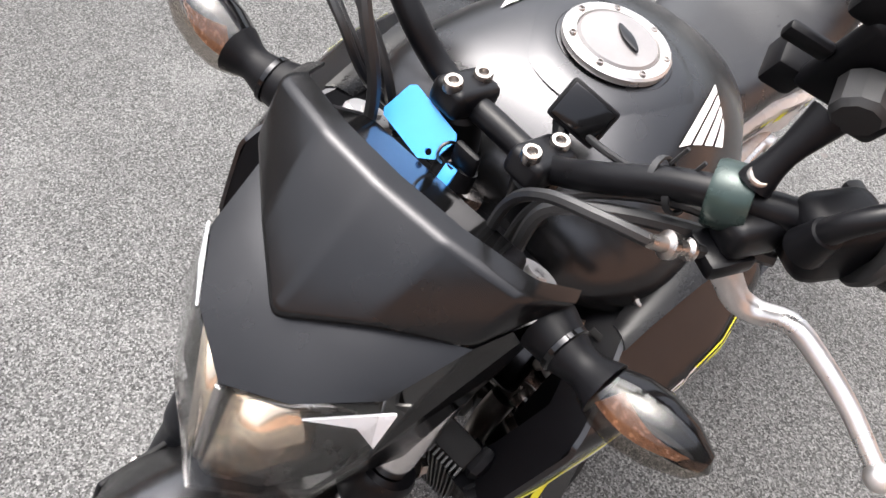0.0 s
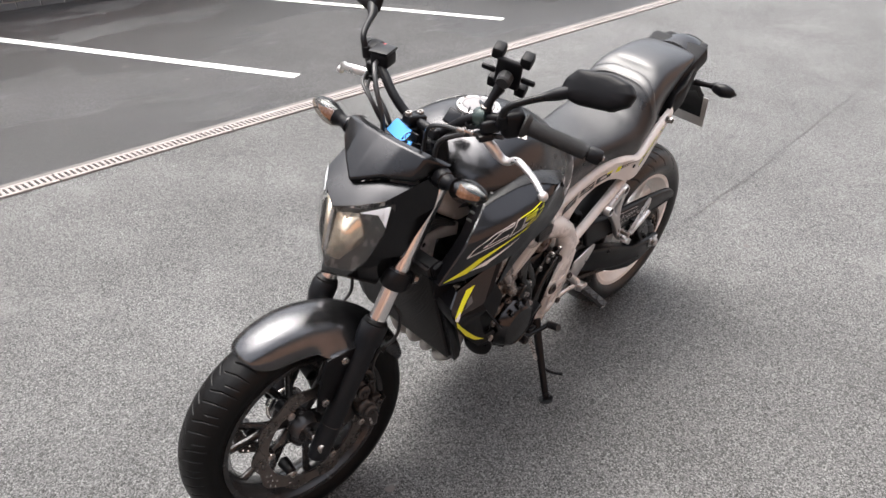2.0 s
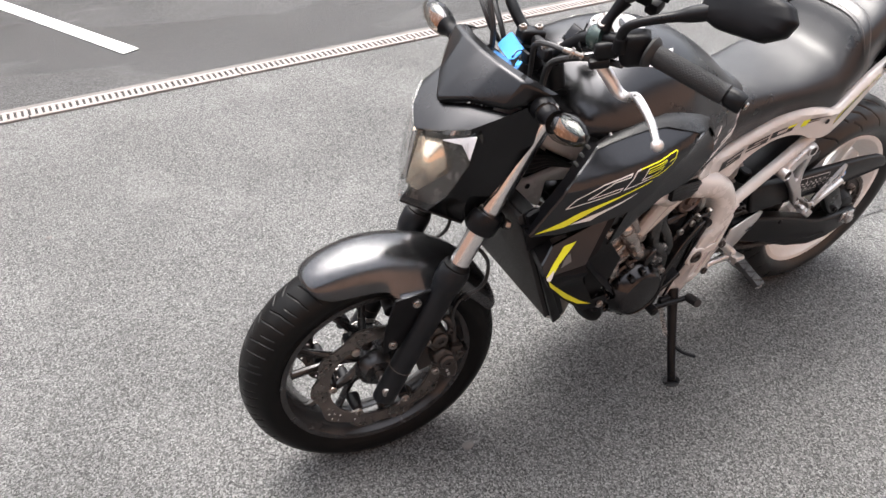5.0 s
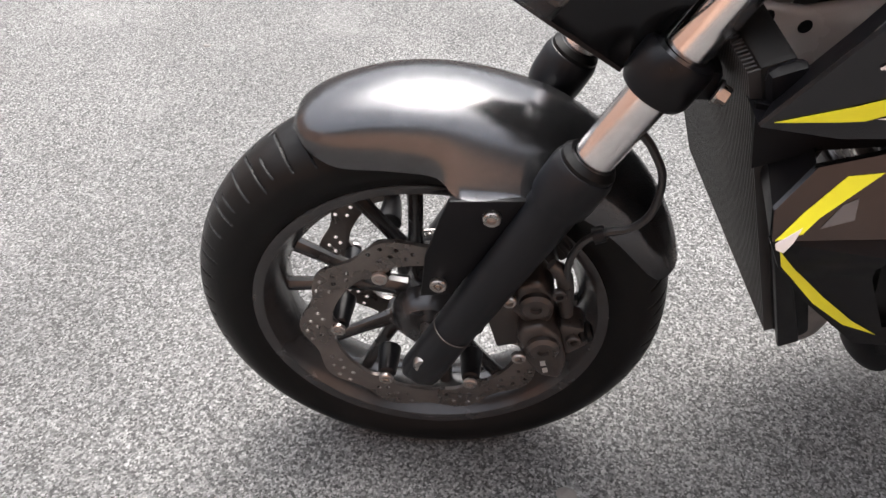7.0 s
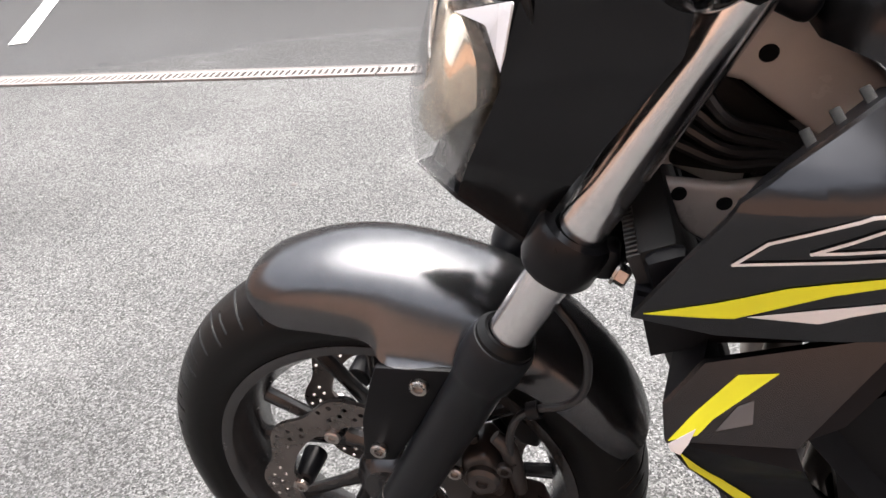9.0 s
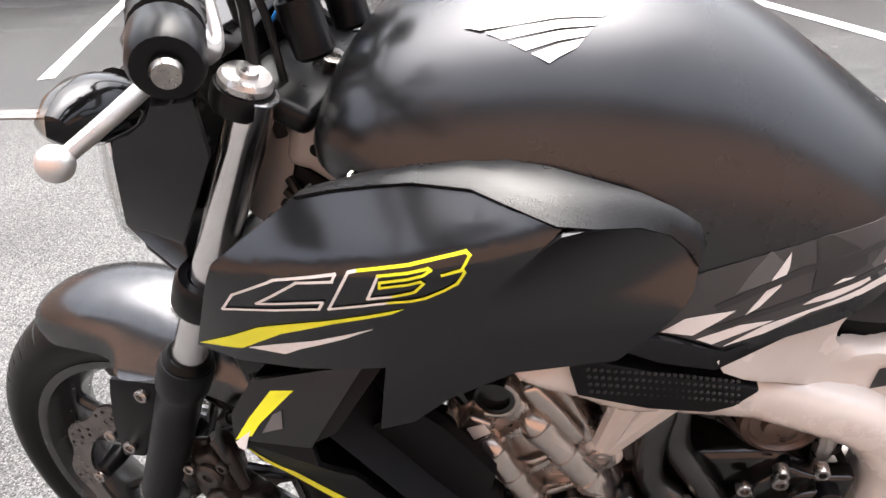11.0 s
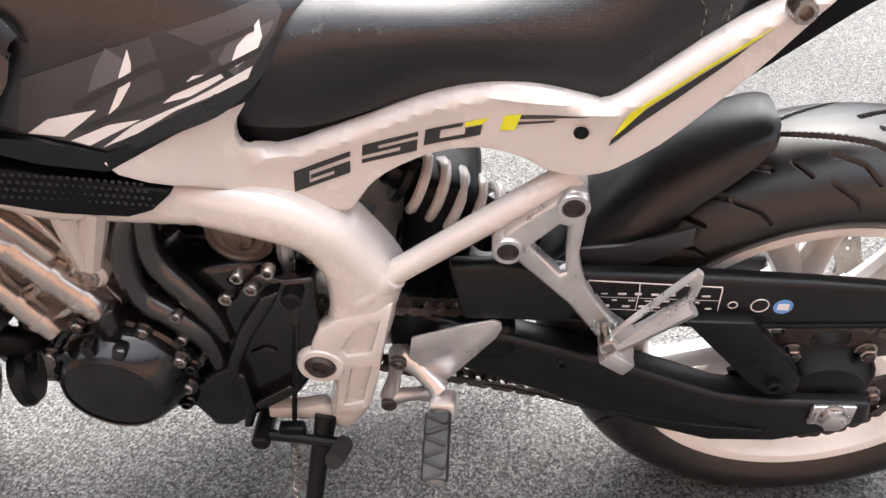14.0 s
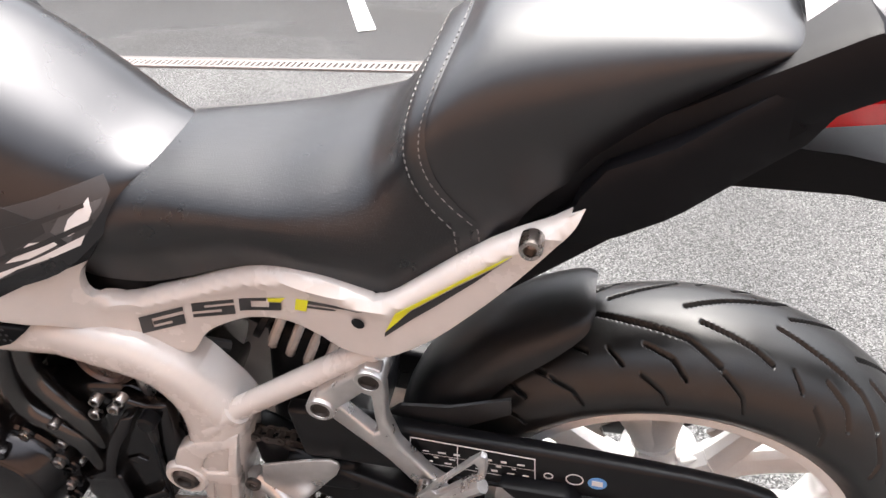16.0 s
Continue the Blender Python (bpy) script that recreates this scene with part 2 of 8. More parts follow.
M_GREEN = mat("greenish_black_clamp", (0.02, 0.035, 0.032), 0.3, 0.3, 0.15, 40, 900, 0.0)
M_PLATE = mat("number_plate_back", (0.3, 0.3, 0.29), 0.45, 0.0, 0.1, 20, 600, 0.0)
M_ASPHALT = ground_mat("grey_worn_asphalt", (0.016, 0.016, 0.016), (0.205, 0.205, 0.204), (0.145, 0.144, 0.142), scale=285.0)
M_ASPHALT2 = ground_mat("dark_bay_asphalt", (0.016, 0.016, 0.017), (0.09, 0.09, 0.091), (0.065, 0.064, 0.064), wet=1.0, scale=190.0)
M_DRAIN = mat("galvanised_drain_steel", (0.24, 0.215, 0.205), 0.5, 0.3, 0.2, 8, 300, 0.3, 0.001, 0.1, dust=0.5)
M_PIT = mat("recess_black", (0.02, 0.019, 0.018), 0.9, 0.0, 0.3, 20, 200, 0.4, 0.003, 0.05)
M_CONCRETE = mat("pale_concrete_edge", (0.11, 0.102, 0.097), 0.85, 0.0, 0.25, 3, 120, 0.6, 0.003, 0.08, dust=0.3)
M_LINE = mat("worn_white_road_paint", (0.6, 0.6, 0.59), 0.7, 0.0, 0.12, 6, 200, 0.6, 0.002, 0.1, dust=0.25)
M_BRICK = mat("red_brick", (0.36, 0.12, 0.075), 0.85, 0.0, 0.35, 5, 120, 0.6, 0.003, 0.08)
M_GREYBRICK = mat("grey_engineering_brick", (0.11, 0.115, 0.12), 0.7, 0.0, 0.25, 5, 120, 0.5, 0.003, 0.08)
M_MORTAR = mat("pale_mortar", (0.42, 0.41, 0.39), 0.9, 0.0, 0.2, 12, 200, 0.6, 0.004, 0.05)
M_WALLDARK = mat("dark_upper_wall", (0.06, 0.06, 0.065), 0.7, 0.0, 0.25, 3, 60, 0.3, 0.002, 0.1)
M_WALLPLAIN = mat("weathered_brick_wall", (0.5, 0.31, 0.225), 0.85, 0.0, 0.3, 2, 30, 0.5, 0.01, 0.08)
M_CARPAINT = mat("dark_car_paint", (0.03, 0.033, 0.04), 0.25, 0.2, 0.1, 5, 900, 0.0, coat=0.5)
M_WOODTRASH = mat("weathered_cardboard", (0.32, 0.22, 0.13), 0.85, 0.0, 0.25, 12, 200, 0.4, 0.002, 0.05)

# ---------------- building helpers ----------------
LEAN = 8.59          # the machine rests on its side stand
STEER = -7.5         # handlebar turned a little to the right
AXIS_FOOT = Vector((1.551, 0, 0))
AXIS_DIR = Vector((-math.sin(radians(25.5)), 0, math.cos(radians(25.5))))
S = Matrix.Translation(AXIS_FOOT) @ Matrix.Rotation(radians(STEER), 4, AXIS_DIR) @ Matrix.Translation(-AXIS_FOOT)
BIKE = pose(0, 0, 0, -LEAN, 0, 0)
FLIP = Matrix.Diagonal((1, -1, 1, 1))


def mesh_of(bm, name, material, sharp=35.0):
    bmesh.ops.recalc_face_normals(bm, faces=bm.faces)
    me = bpy.data.meshes.new(name)
    bm.to_mesh(me)
    bm.free()
    for m in material if isinstance(material, (list, tuple)) else [material]:
        me.materials.append(m)
    me.shade_smooth()
    me.set_sharp_from_angle(angle=radians(sharp))
    return me


def part(name, bm, material, parent, label="", m=None, sharp=35.0, kind=""):
    """Links a bmesh as one mesh object under a thing or a part; m moves it first."""
    if m is not None:
        bm.transform(m)
    ob = new(name, mesh_of(bm, name, material, sharp))
    ob.parent = parent
    return tagged(ob, label, kind=kind)


def thing(name, label, category, group="", m=None):
    ob = new(name)
    ob.empty_display_size = 0.05
    if m is not None:
        ob.matrix_world = m
    return tagged(ob, label, category, group)


def soften(bm, width, segments=2, angle=30.0):
    edges = [e for e in bm.edges if len(e.link_faces) == 2 and e.calc_face_angle(0) > radians(angle)]
    if edges and width > 0:
        bmesh.ops.bevel(bm, geom=edges, offset=width, segments=segments, profile=0.5, affect="EDGES", clamp_overlap=True)
    return bm


def box(centre, size, bev=0.003, turn=(0, 0, 0), segments=2):
    bm = bmesh.new()
    bmesh.ops.create_cube(bm, size=1.0)
    bm.transform(Matrix.Diagonal((*size, 1)))
    soften(bm, bev, segments)
    bm.transform(pose(*centre, *turn))
    return bm


def add(bm, other):
    """Joins other into bm."""
    me = bpy.data.meshes.new("tmp")
    other.to_mesh(me)
    other.free()
    bm.from_mesh(me)
    bpy.data.meshes.remove(me)
    return bm


def axis_matrix(origin, way):
    return Matrix.Translation(origin) @ Vector(way).to_track_quat("Z", "Y").to_matrix().to_4x4()


def lathe(profile, origin=(0, 0, 0), way=(0, 0, 1), n=32, closed=False):
    """Turns (radius, height) points round the axis."""
    bm = bmesh.new()
    rings = []
    for r, h in profile:
        if r < 1e-6:
            rings.append([bm.verts.new((0, 0, h))])
        else:
            rings.append([bm.verts.new((r * math.cos(2 * math.pi * k / n), r * math.sin(2 * math.pi * k / n), h)) for k in range(n)])
    pairs = list(zip(rings, rings[1:])) + ([(rings[-1], rings[0])] if closed else [])
    for a, b in pairs:
        for k in range(n):
            q = [a[k % len(a)], a[(k + 1) % len(a)], b[(k + 1) % len(b)], b[k % len(b)]]
            q = list(dict.fromkeys(q))
            if len(q) > 2:
                bm.faces.new(q)
    bm.transform(axis_matrix(origin, way))
    return bm


def rod(a, b, r, r2=None, n=16, bev=None):
    a, b = Vector(a), Vector(b)
    r2 = r if r2 is None else r2
    h = (b - a).length
    e = min(r, r2, h / 2) * 0.2 if bev is None else bev
    return lathe([(0, 0), (r - e, 0), (r, e), (r2, h - e), (r2 - e, h), (0, h)], a, b - a, n)


def spline(points, per=6):
    """Catmull-Rom through points of any dimension."""
    p = np.array(points, float)
    p = np.vstack([2 * p[0] - p[1], p, 2 * p[-1] - p[-2]])
    out = []
    for i in range(1, len(p) - 2):
        for u in np.linspace(0, 1, per, endpoint=False):
            a, b, c, d = p[i - 1 : i + 3]
            out.append(0.5 * (2 * b + (c - a) * u + (2 * a - 5 * b + 4 * c - d) * u**2 + (3 * b - a - 3 * c + d) * u**3))
    out.append(p[-2])
    return np.array(out)


def tube(points, r, n=10, per=5, flat=1.0, caps=True):
    """A round (or flattened) bar along a smooth path; r one radius or one a point."""
    rs = [r] * len(points) if isinstance(r, (int, float)) else list(r)
    path = spline([(*p, q) for p, q in zip(points, rs)], per) if per > 1 else np.array([(*p, q) for p, q in zip(points, rs)])
    bm = bmesh.new()
    rings, up = [], None
    for i, row in enumerate(path.tolist()):
        c = Vector(row[:3])
        t = (Vector(path[min(i + 1, len(path) - 1)][:3]) - Vector(path[max(i - 1, 0)][:3])).normalized()
        if up is None:
            up = t.orthogonal().normalized() if flat == 1.0 else (Vector((0, 1, 0)) - t * t.y).normalized()
        else:
            up = (up - t * up.dot(t)).normalized()
        side = t.cross(up)
        rings.append([bm.verts.new(c + row[3] * (math.cos(a) * up * flat + math.sin(a) * side)) for a in (2 * math.pi * k / n for k in range(n))])
    for a, b in zip(rings, rings[1:]):
        for k in range(n):
            bm.faces.new((a[k], a[(k + 1) % n], b[(k + 1) % n], b[k]))
    if caps:
        bm.faces.new(rings[0][::-1])
        bm.faces.new(rings[-1])
    return bm


def loft(rings, closed=True, caps=True):
    bm = bmesh.new()
    vs = [[bm.verts.new(p) for p in ring] for ring in rings]
    for a, b in zip(vs, vs[1:]):
        n = len(a)
        for k in range(n if closed else n - 1):
            bm.faces.new((a[k], a[(k + 1) % n], b[(k + 1) % n], b[k]))
    if caps and closed:
        bm.faces.new(vs[0][::-1])
        bm.faces.new(vs[-1])
    return bm


def outline(points, per=0):
    """A closed outline, smoothed where per > 1."""
    if per < 2:
        return [tuple(p) for p in points]
    n = len(points)
    ring = list(points[-2:]) + list(points) + list(points[:2])
    dense = spline(ring, per)
    return [tuple(p) for p in dense[2 * per : (2 + n) * per]]


def slab(points, y0, y1, bev=0.004, segments=2, per=0, m=None):
    """A plate with an (x, z) outline, from y0 to y1, with rounded edges."""
    bm = bmesh.new()
    vs = [bm.verts.new((x, y0, z)) for x, z in outline(points, per)]
    f = bm.faces.new(vs)
    ext = bmesh.ops.extrude_face_region(bm, geom=[f])
    for v in ext["geom"]:
        if isinstance(v, bmesh.types.BMVert):
            v.co.y = y1
    bmesh.ops.recalc_face_normals(bm, faces=bm.faces)
    soften(bm, bev, segments, 25)
    if m is not None:
        bm.transform(m)
    return bm


def sheet(points, yfun, thick=0.004, step=0.02, per=0, bev=0.0, folds=()):
    """A shell panel: an (x, z) outline laid on the surface y = yfun(x, z), thick towards the inside."""
    pts = outline(points, per)
    bm = bmesh.new()
    bm.faces.new([bm.verts.new((x, 0, z)) for x, z in pts])
    xs, zs = [p[0] for p in pts], [p[1] for p in pts]
    for axis, lo, hi in ((0, min(xs), max(xs)), (2, min(zs), max(zs))):
        for k in range(math.ceil(lo / step), math.floor(hi / step) + 1):
            co, no = [0, 0, 0], [0, 0, 0]
            co[axis], no[axis] = k * step + 1e-5, 1
            bmesh.ops.bisect_plane(bm, geom=bm.verts[:] + bm.edges[:] + bm.faces[:], plane_co=co, plane_no=no)
    for fx, fz, nx, nz in folds:
        bmesh.ops.bisect_plane(bm, geom=bm.verts[:] + bm.edges[:] + bm.faces[:], plane_co=(fx, 0, fz), plane_no=(nx, 0, nz))
    for v in bm.verts:
        v.co.y = yfun(v.co.x, v.co.z)
    if thick:
        top = bm.faces[:]
        ext = bmesh.ops.extrude_face_region(bm, geom=top)
        sign = 1 if sum(v.co.y for v in bm.verts) > 0 else -1
        for v in ext["geom"]:
            if isinstance(v, bmesh.types.BMVert):
                v.co.y -= thick * sign
        bmesh.ops.recalc_face_normals(bm, faces=bm.faces)
        if bev:
            edges = [e for e in bm.edges if len(e.link_faces) == 2 and e.calc_face_angle(0) > radians(60)]
            bmesh.ops.bevel(bm, geom=edges, offset=bev, segments=2, profile=0.5, affect="EDGES", clamp_overlap=True)
    return bm


def cut_plate(outer, holes, y0, y1):
    """A flat plate in x and z with round or shaped holes."""
    from mathutils import geometry
    verts, edges = [], []
    for ring in [outer] + holes:
        k = len(verts)
        verts += [Vector(p) for p in ring]
        edges += [(k + i, k + (i + 1) % len(ring)) for i in range(len(ring))]
    vo, _, fo, *_ = geometry.delaunay_2d_cdt(verts, edges, [], 0, 1e-6)

    def inside(p, ring):
        hit = False
        for (ax, ay), (bx, by) in zip(ring, ring[1:] + ring[:1]):
            if (ay > p[1]) != (by > p[1]) and p[0] < (bx - ax) * (p[1] - ay) / (by - ay) + ax:
                hit = not hit
        return hit

    bm = bmesh.new()
    vs = [bm.verts.new((v.x, y0, v.y)) for v in vo]
    for f in fo:
        c = [sum(vo[i][k] for i in f) / len(f) for k in (0, 1)]
        if inside(c, outer) and not any(inside(c, h) for h in holes):
            bm.faces.new([vs[i] for i in f])
    bmesh.ops.delete(bm, geom=[v for v in bm.verts if not v.link_faces], context="VERTS")
    ext = bmesh.ops.extrude_face_region(bm, geom=bm.faces[:])
    for v in ext["geom"]:
        if isinstance(v, bmesh.types.BMVert):
            v.co.y = y1
    return bm


def circle(x, z, r, n=10, start=0.0):
    return [(x + r * math.cos(start + 2 * math.pi * k / n), z + r * math.sin(start + 2 * math.pi * k / n)) for k in range(n)]


def thicken(bm, t):
    """Gives an open shell a back face and edges."""
    bm.normal_update()
    faces, rim = bm.faces[:], [e for e in bm.edges if e.is_boundary]
    twin = {v: bm.verts.new(v.co - v.normal * t) for v in bm.verts[:]}
    for f in faces:
        bm.faces.new([twin[v] for v in reversed(f.verts)])
    for e in rim:
        a, b = e.verts
        bm.faces.new((a, b, twin[b], twin[a]))


def facets(points, faces, bev=0.004, thick=0.0, mirror=False, segments=2):
    """A shell from named corners and faces, folded where faces meet."""
    bm = bmesh.new()
    used = {k for f in faces for k in f.split()}
    v = {k: bm.verts.new(p) for k, p in points.items() if k in used}
    for f in faces:
        bm.faces.new([v[k] for k in f.split()])
    if mirror:
        geo = bmesh.ops.mirror(bm, geom=bm.verts[:] + bm.edges[:] + bm.faces[:], axis="Y", merge_dist=0.0005)
    bmesh.ops.remove_doubles(bm, verts=bm.verts, dist=0.0004)
    bmesh.ops.recalc_face_normals(bm, faces=bm.faces)
    if bev:
        soften(bm, bev, segments, 8)
    if thick:
        thicken(bm, thick)
    return bm


def bolt(centre, way, r=0.008, h=0.006, socket=True):
    """A cap-head screw with a hexagon socket, or a hexagon head."""
    if socket:
        bm = lathe([(0, 0), (r, 0), (r, h * 0.8), (r * 0.88, h), (r * 0.55, h), (r * 0.5, h * 0.45), (0, h * 0.45)], (0, 0, 0), (0, 0, 1), 18)
    else:
        bm = lathe([(0, 0), (r * 1.25, 0), (r * 1.25, h * 0.2), (r, h * 0.22)], (0, 0, 0), (0, 0, 1), 18)
        hexa = lathe([(r, h * 0.2), (r, h * 0.9), (r * 0.85, h), (0, h)], (0, 0, 0), (0, 0, 1), 6)
        add(bm, hexa)
    bm.transform(axis_matrix(centre, way))
    return bm


def both(name, make, material, parent, label="", m=None, sharp=35.0):
    """The same part on the left and, mirrored, on the right."""
    a = part(name, make(), material, parent, label, m, sharp)
    other = make()
    other.transform(FLIP)
    b = part(name, other, material, parent, label, m, sharp)
    return a, b

# ---------------- ground, drain, bay lines, walls ----------------
def flat(name, x0, x1, y0, y1, z, material, label, step=None):
    bm = bmesh.new()
    bm.faces.new([bm.verts.new(p) for p in ((x0, y0, z), (x1, y0, z), (x1, y1, z), (x0, y1, z))])
    ob = new(name, mesh_of(bm, name, material))
    return tagged(ob, label, "ground", kind="structure")


flat("ground", -90, 90, -90, 90, 0.0, M_ASPHALT, "worn grey asphalt with pale fine aggregate and dusty stains")
DRAIN_Y = -2.55
flat("parking_bay", -60, 60, -40, DRAIN_Y - 0.09, 0.004, M_ASPHALT2, "dark newer asphalt of the parking bays with damp patches")
flat("pavement_edge", -20, 12, DRAIN_Y - 0.1, DRAIN_Y - 0.055, 0.007, M_CONCRETE, "pale dusty strip along the drain")


def bar_strip(x0, x1, y0, y1, z0, z1, bev=0.002):
    return box(((x0 + x1) / 2, (y0 + y1) / 2, (z0 + z1) / 2), (x1 - x0, y1 - y0, z1 - z0), bev, segments=1)


drain = tagged(new("drain_channel"), "long slotted steel drain grating set flush in asphalt", "drain")
part("channel_bed", bar_strip(-20, 12, DRAIN_Y - 0.045, DRAIN_Y + 0.045, -0.02, 0.004), M_PIT, drain, "dark channel bed under the slats")
for k in range(-20, 12):
    for s in (-1, 1):
        part("edge_rail", bar_strip(k + 0.004, k + 0.996, DRAIN_Y + s * 0.045 - 0.01, DRAIN_Y + s * 0.045 + 0.01, -0.01, 0.012), M_DRAIN, drain)
slat_me = mesh_of(bar_strip(-0.009, 0.009, -0.036, 0.036, -0.004, 0.011, 0.0015), "slat", M_DRAIN)
near = list(np.arange(-3.6, 5.4, 0.03))
for x in near[:296]:
    ob = new("slat", slat_me)
    ob.parent, ob.location = drain, (float(x), DRAIN_Y, 0)
rest = bmesh.new()
for x in list(np.arange(-19.9, -3.62, 0.03)) + list(np.arange(near[295] + 0.03, 11.9, 0.03)):
    add(rest, bar_strip(x - 0.009, x + 0.009, DRAIN_Y - 0.036, DRAIN_Y + 0.036, -0.004, 0.011, 0))
part("far_slat", rest, M_DRAIN, drain, kind="stuff")

TILT = Matrix.Translation((0, DRAIN_Y, 0)) @ Matrix.Rotation(-0.004, 4, "Z") @ Matrix.Translation((0, -DRAIN_Y, 0))
for ob in (drain, bpy.data.objects["pavement_edge"], bpy.data.objects["parking_bay"]):
    ob.matrix_world = TILT @ ob.matrix_world

LINE_WAY = Vector((0.385, -0.923, 0)).normalized()
for x0, y0, length in ((-3.33, -3.2, 4.55), (-0.92, -3.1, 4.4), (1.42, -3.15, 4.4), (4.2, -3.28, 4.4), (-5.8, -3.25, 4.4), (6.6, -3.2, 4.4), (-8.2, -3.25, 4.4)):
    bm = box((0, length / 2, 0.009), (0.1, length, 0.006), 0.002, segments=1)
    ob = new("bay_line", mesh_of(bm, "bay_line", M_LINE))
    ob.matrix_world = Matrix.Translation((x0, y0, 0)) @ pose(0, 0, 0, 0, 0, math.degrees(math.atan2(LINE_WAY.y, LINE_WAY.x)) - 90)
    tagged(ob, "worn white painted line between parking bays", "road marking", "bay lines", "structure")

# old joints in the asphalt
M_SEAM = ground_mat("tarry_asphalt_joint", (0.03, 0.03, 0.03), (0.14, 0.14, 0.14), (0.1, 0.098, 0.096))
rng_s = random.Random(11)
for line in ([(-4.6, -0.16), (-3.1, -0.116), (-1.49, -0.048), (-0.3, -0.02)], [(-2.55, -1.3), (-2.63, -0.936), (-2.73, -0.434), (-2.86, -0.06)]):
    path = spline(line, 14)
    bm = bmesh.new()
    rows_s = []
    for x_, y_ in path.tolist():
        w_ = rng_s.uniform(0.0015, 0.006)
        jx, jy = rng_s.uniform(-0.008, 0.008), rng_s.uniform(-0.008, 0.008)
        along_x = abs(line[0][0] - line[-1][0]) > abs(line[0][1] - line[-1][1])
        rows_s.append([bm.verts.new((x_ + jx + (0 if along_x else sgn * w_), y_ + jy + (sgn * w_ if along_x else 0), 0.0035)) for sgn in (-1, 1)])
    for a_, b_ in zip(rows_s, rows_s[1:]):
        bm.faces.new((a_[0], a_[1], b_[1], b_[0]))
    tagged(new("asphalt_joint", mesh_of(bm, "asphalt_joint", M_SEAM)), "thin uneven dark joint in the asphalt", "crack", "asphalt joints", "structure")

# brick wall at the head of the bays
WALL_Y = -6.75
wall = tagged(new("wall_north", mesh_of(bar_strip(-2.45, 9, WALL_Y - 0.25, WALL_Y - 0.012, 0, 3.0, 0.004), "wall_north", M_MORTAR)), "red brick wall over a grey brick plinth", "wall", kind="structure")
brick_me = {m.name: mesh_of(box((0, 0, 0), (0.213, 0.03, 0.064), 0.003, segments=1), "brick", m) for m in (M_BRICK, M_GREYBRICK)}
for row in range(9):
    for k in range(26):
        x = -2.34 + k * 0.2255 + (0.1127 if row % 2 else 0)
        ob = new("brick", brick_me[(M_GREYBRICK if row < 3 else M_BRICK).name])
        ob.parent, ob.location = wall, (x, WALL_Y - 0.012 + random.uniform(-0.002, 0.002), 0.036 + row * 0.075)
tagged(new("wall_west", mesh_of(bar_strip(-30, -2.6, WALL_Y - 0.9, WALL_Y - 0.6, 0, 3.0, 0.004), "wall_west", M_GREYBRICK)), "plain dark grey wall behind the bays", "wall", kind="structure")
tagged(new("wall_south", mesh_of(bar_strip(-25, 16, 6.6, 6.9, 0, 4.8, 0.004), "wall_south", M_WALLPLAIN)), "plain weathered brick wall", "wall", kind="structure")
# unseen dark band added above the brick to darken reflections in the paint
tagged(new("wall_south_upper", mesh_of(bar_strip(-25, 16, 6.65, 6.9, 4.8, 7.2, 0.004), "wall_south_upper", M_WALLDARK)), "unseen dark upper wall, added for the dark reflected band", "wall", kind="structure")
tagged(new("wall_east", mesh_of(bar_strip(15.7, 16, -30, 6.6, 0, 6.0, 0.004), "wall_east", M_WALLPLAIN)), "plain weathered brick wall", "wall", kind="structure")

post = thing("bollard_post", "weathered yellow metal post at the wall foot", "post")
part("shaft", rod((-2.52, WALL_Y + 0.03, 0), (-2.52, WALL_Y + 0.03, 0.9), 0.05, n=20), mat("chipped_yellow_post", (0.4, 0.3, 0.06), 0.6, 0, 0.3, 20, 300, 0.3, 0.001), post)
part("base_collar", rod((-2.52, WALL_Y + 0.03, 0), (-2.52, WALL_Y + 0.03, 0.05), 0.075, n=20), M_BLACK, post)
litter = thing("cardboard_litter", "flattened brown cardboard lying by the wall", "litter")
part("sheet", box((0.35, -6.2, 0.02), (0.42, 0.26, 0.02), 0.004, (3, 2, 25)), M_WOODTRASH, litter)
for k, (x, y, r) in enumerate([(0.62, -6.25, 0.035), (0.0, -6.1, 0.03), (-0.9, -6.0, 0.03), (-0.2, -4.2, 0.025), (-0.35, -3.6, 0.02), (1.26, 0.165, 0.014), (-0.74, 0.27, 0.012), (2.05, -1.39, 0.012)]):
    st = bmesh.new()
    bmesh.ops.create_icosphere(st, subdivisions=2, radius=r)
    for v in st.verts:
        v.co = v.co * (1 + 0.35 * noise.noise(v.co * 40 + Vector((k * 7, 0, 0))))
        v.co.z = v.co.z * 0.25
    st.transform(Matrix.Translation((x, y, r * 0.12)))
    tagged(new("pale_stone", mesh_of(st, "pale_stone", M_CONCRETE)), "small pale flat stone pressed into the asphalt", "stone", "loose stones")


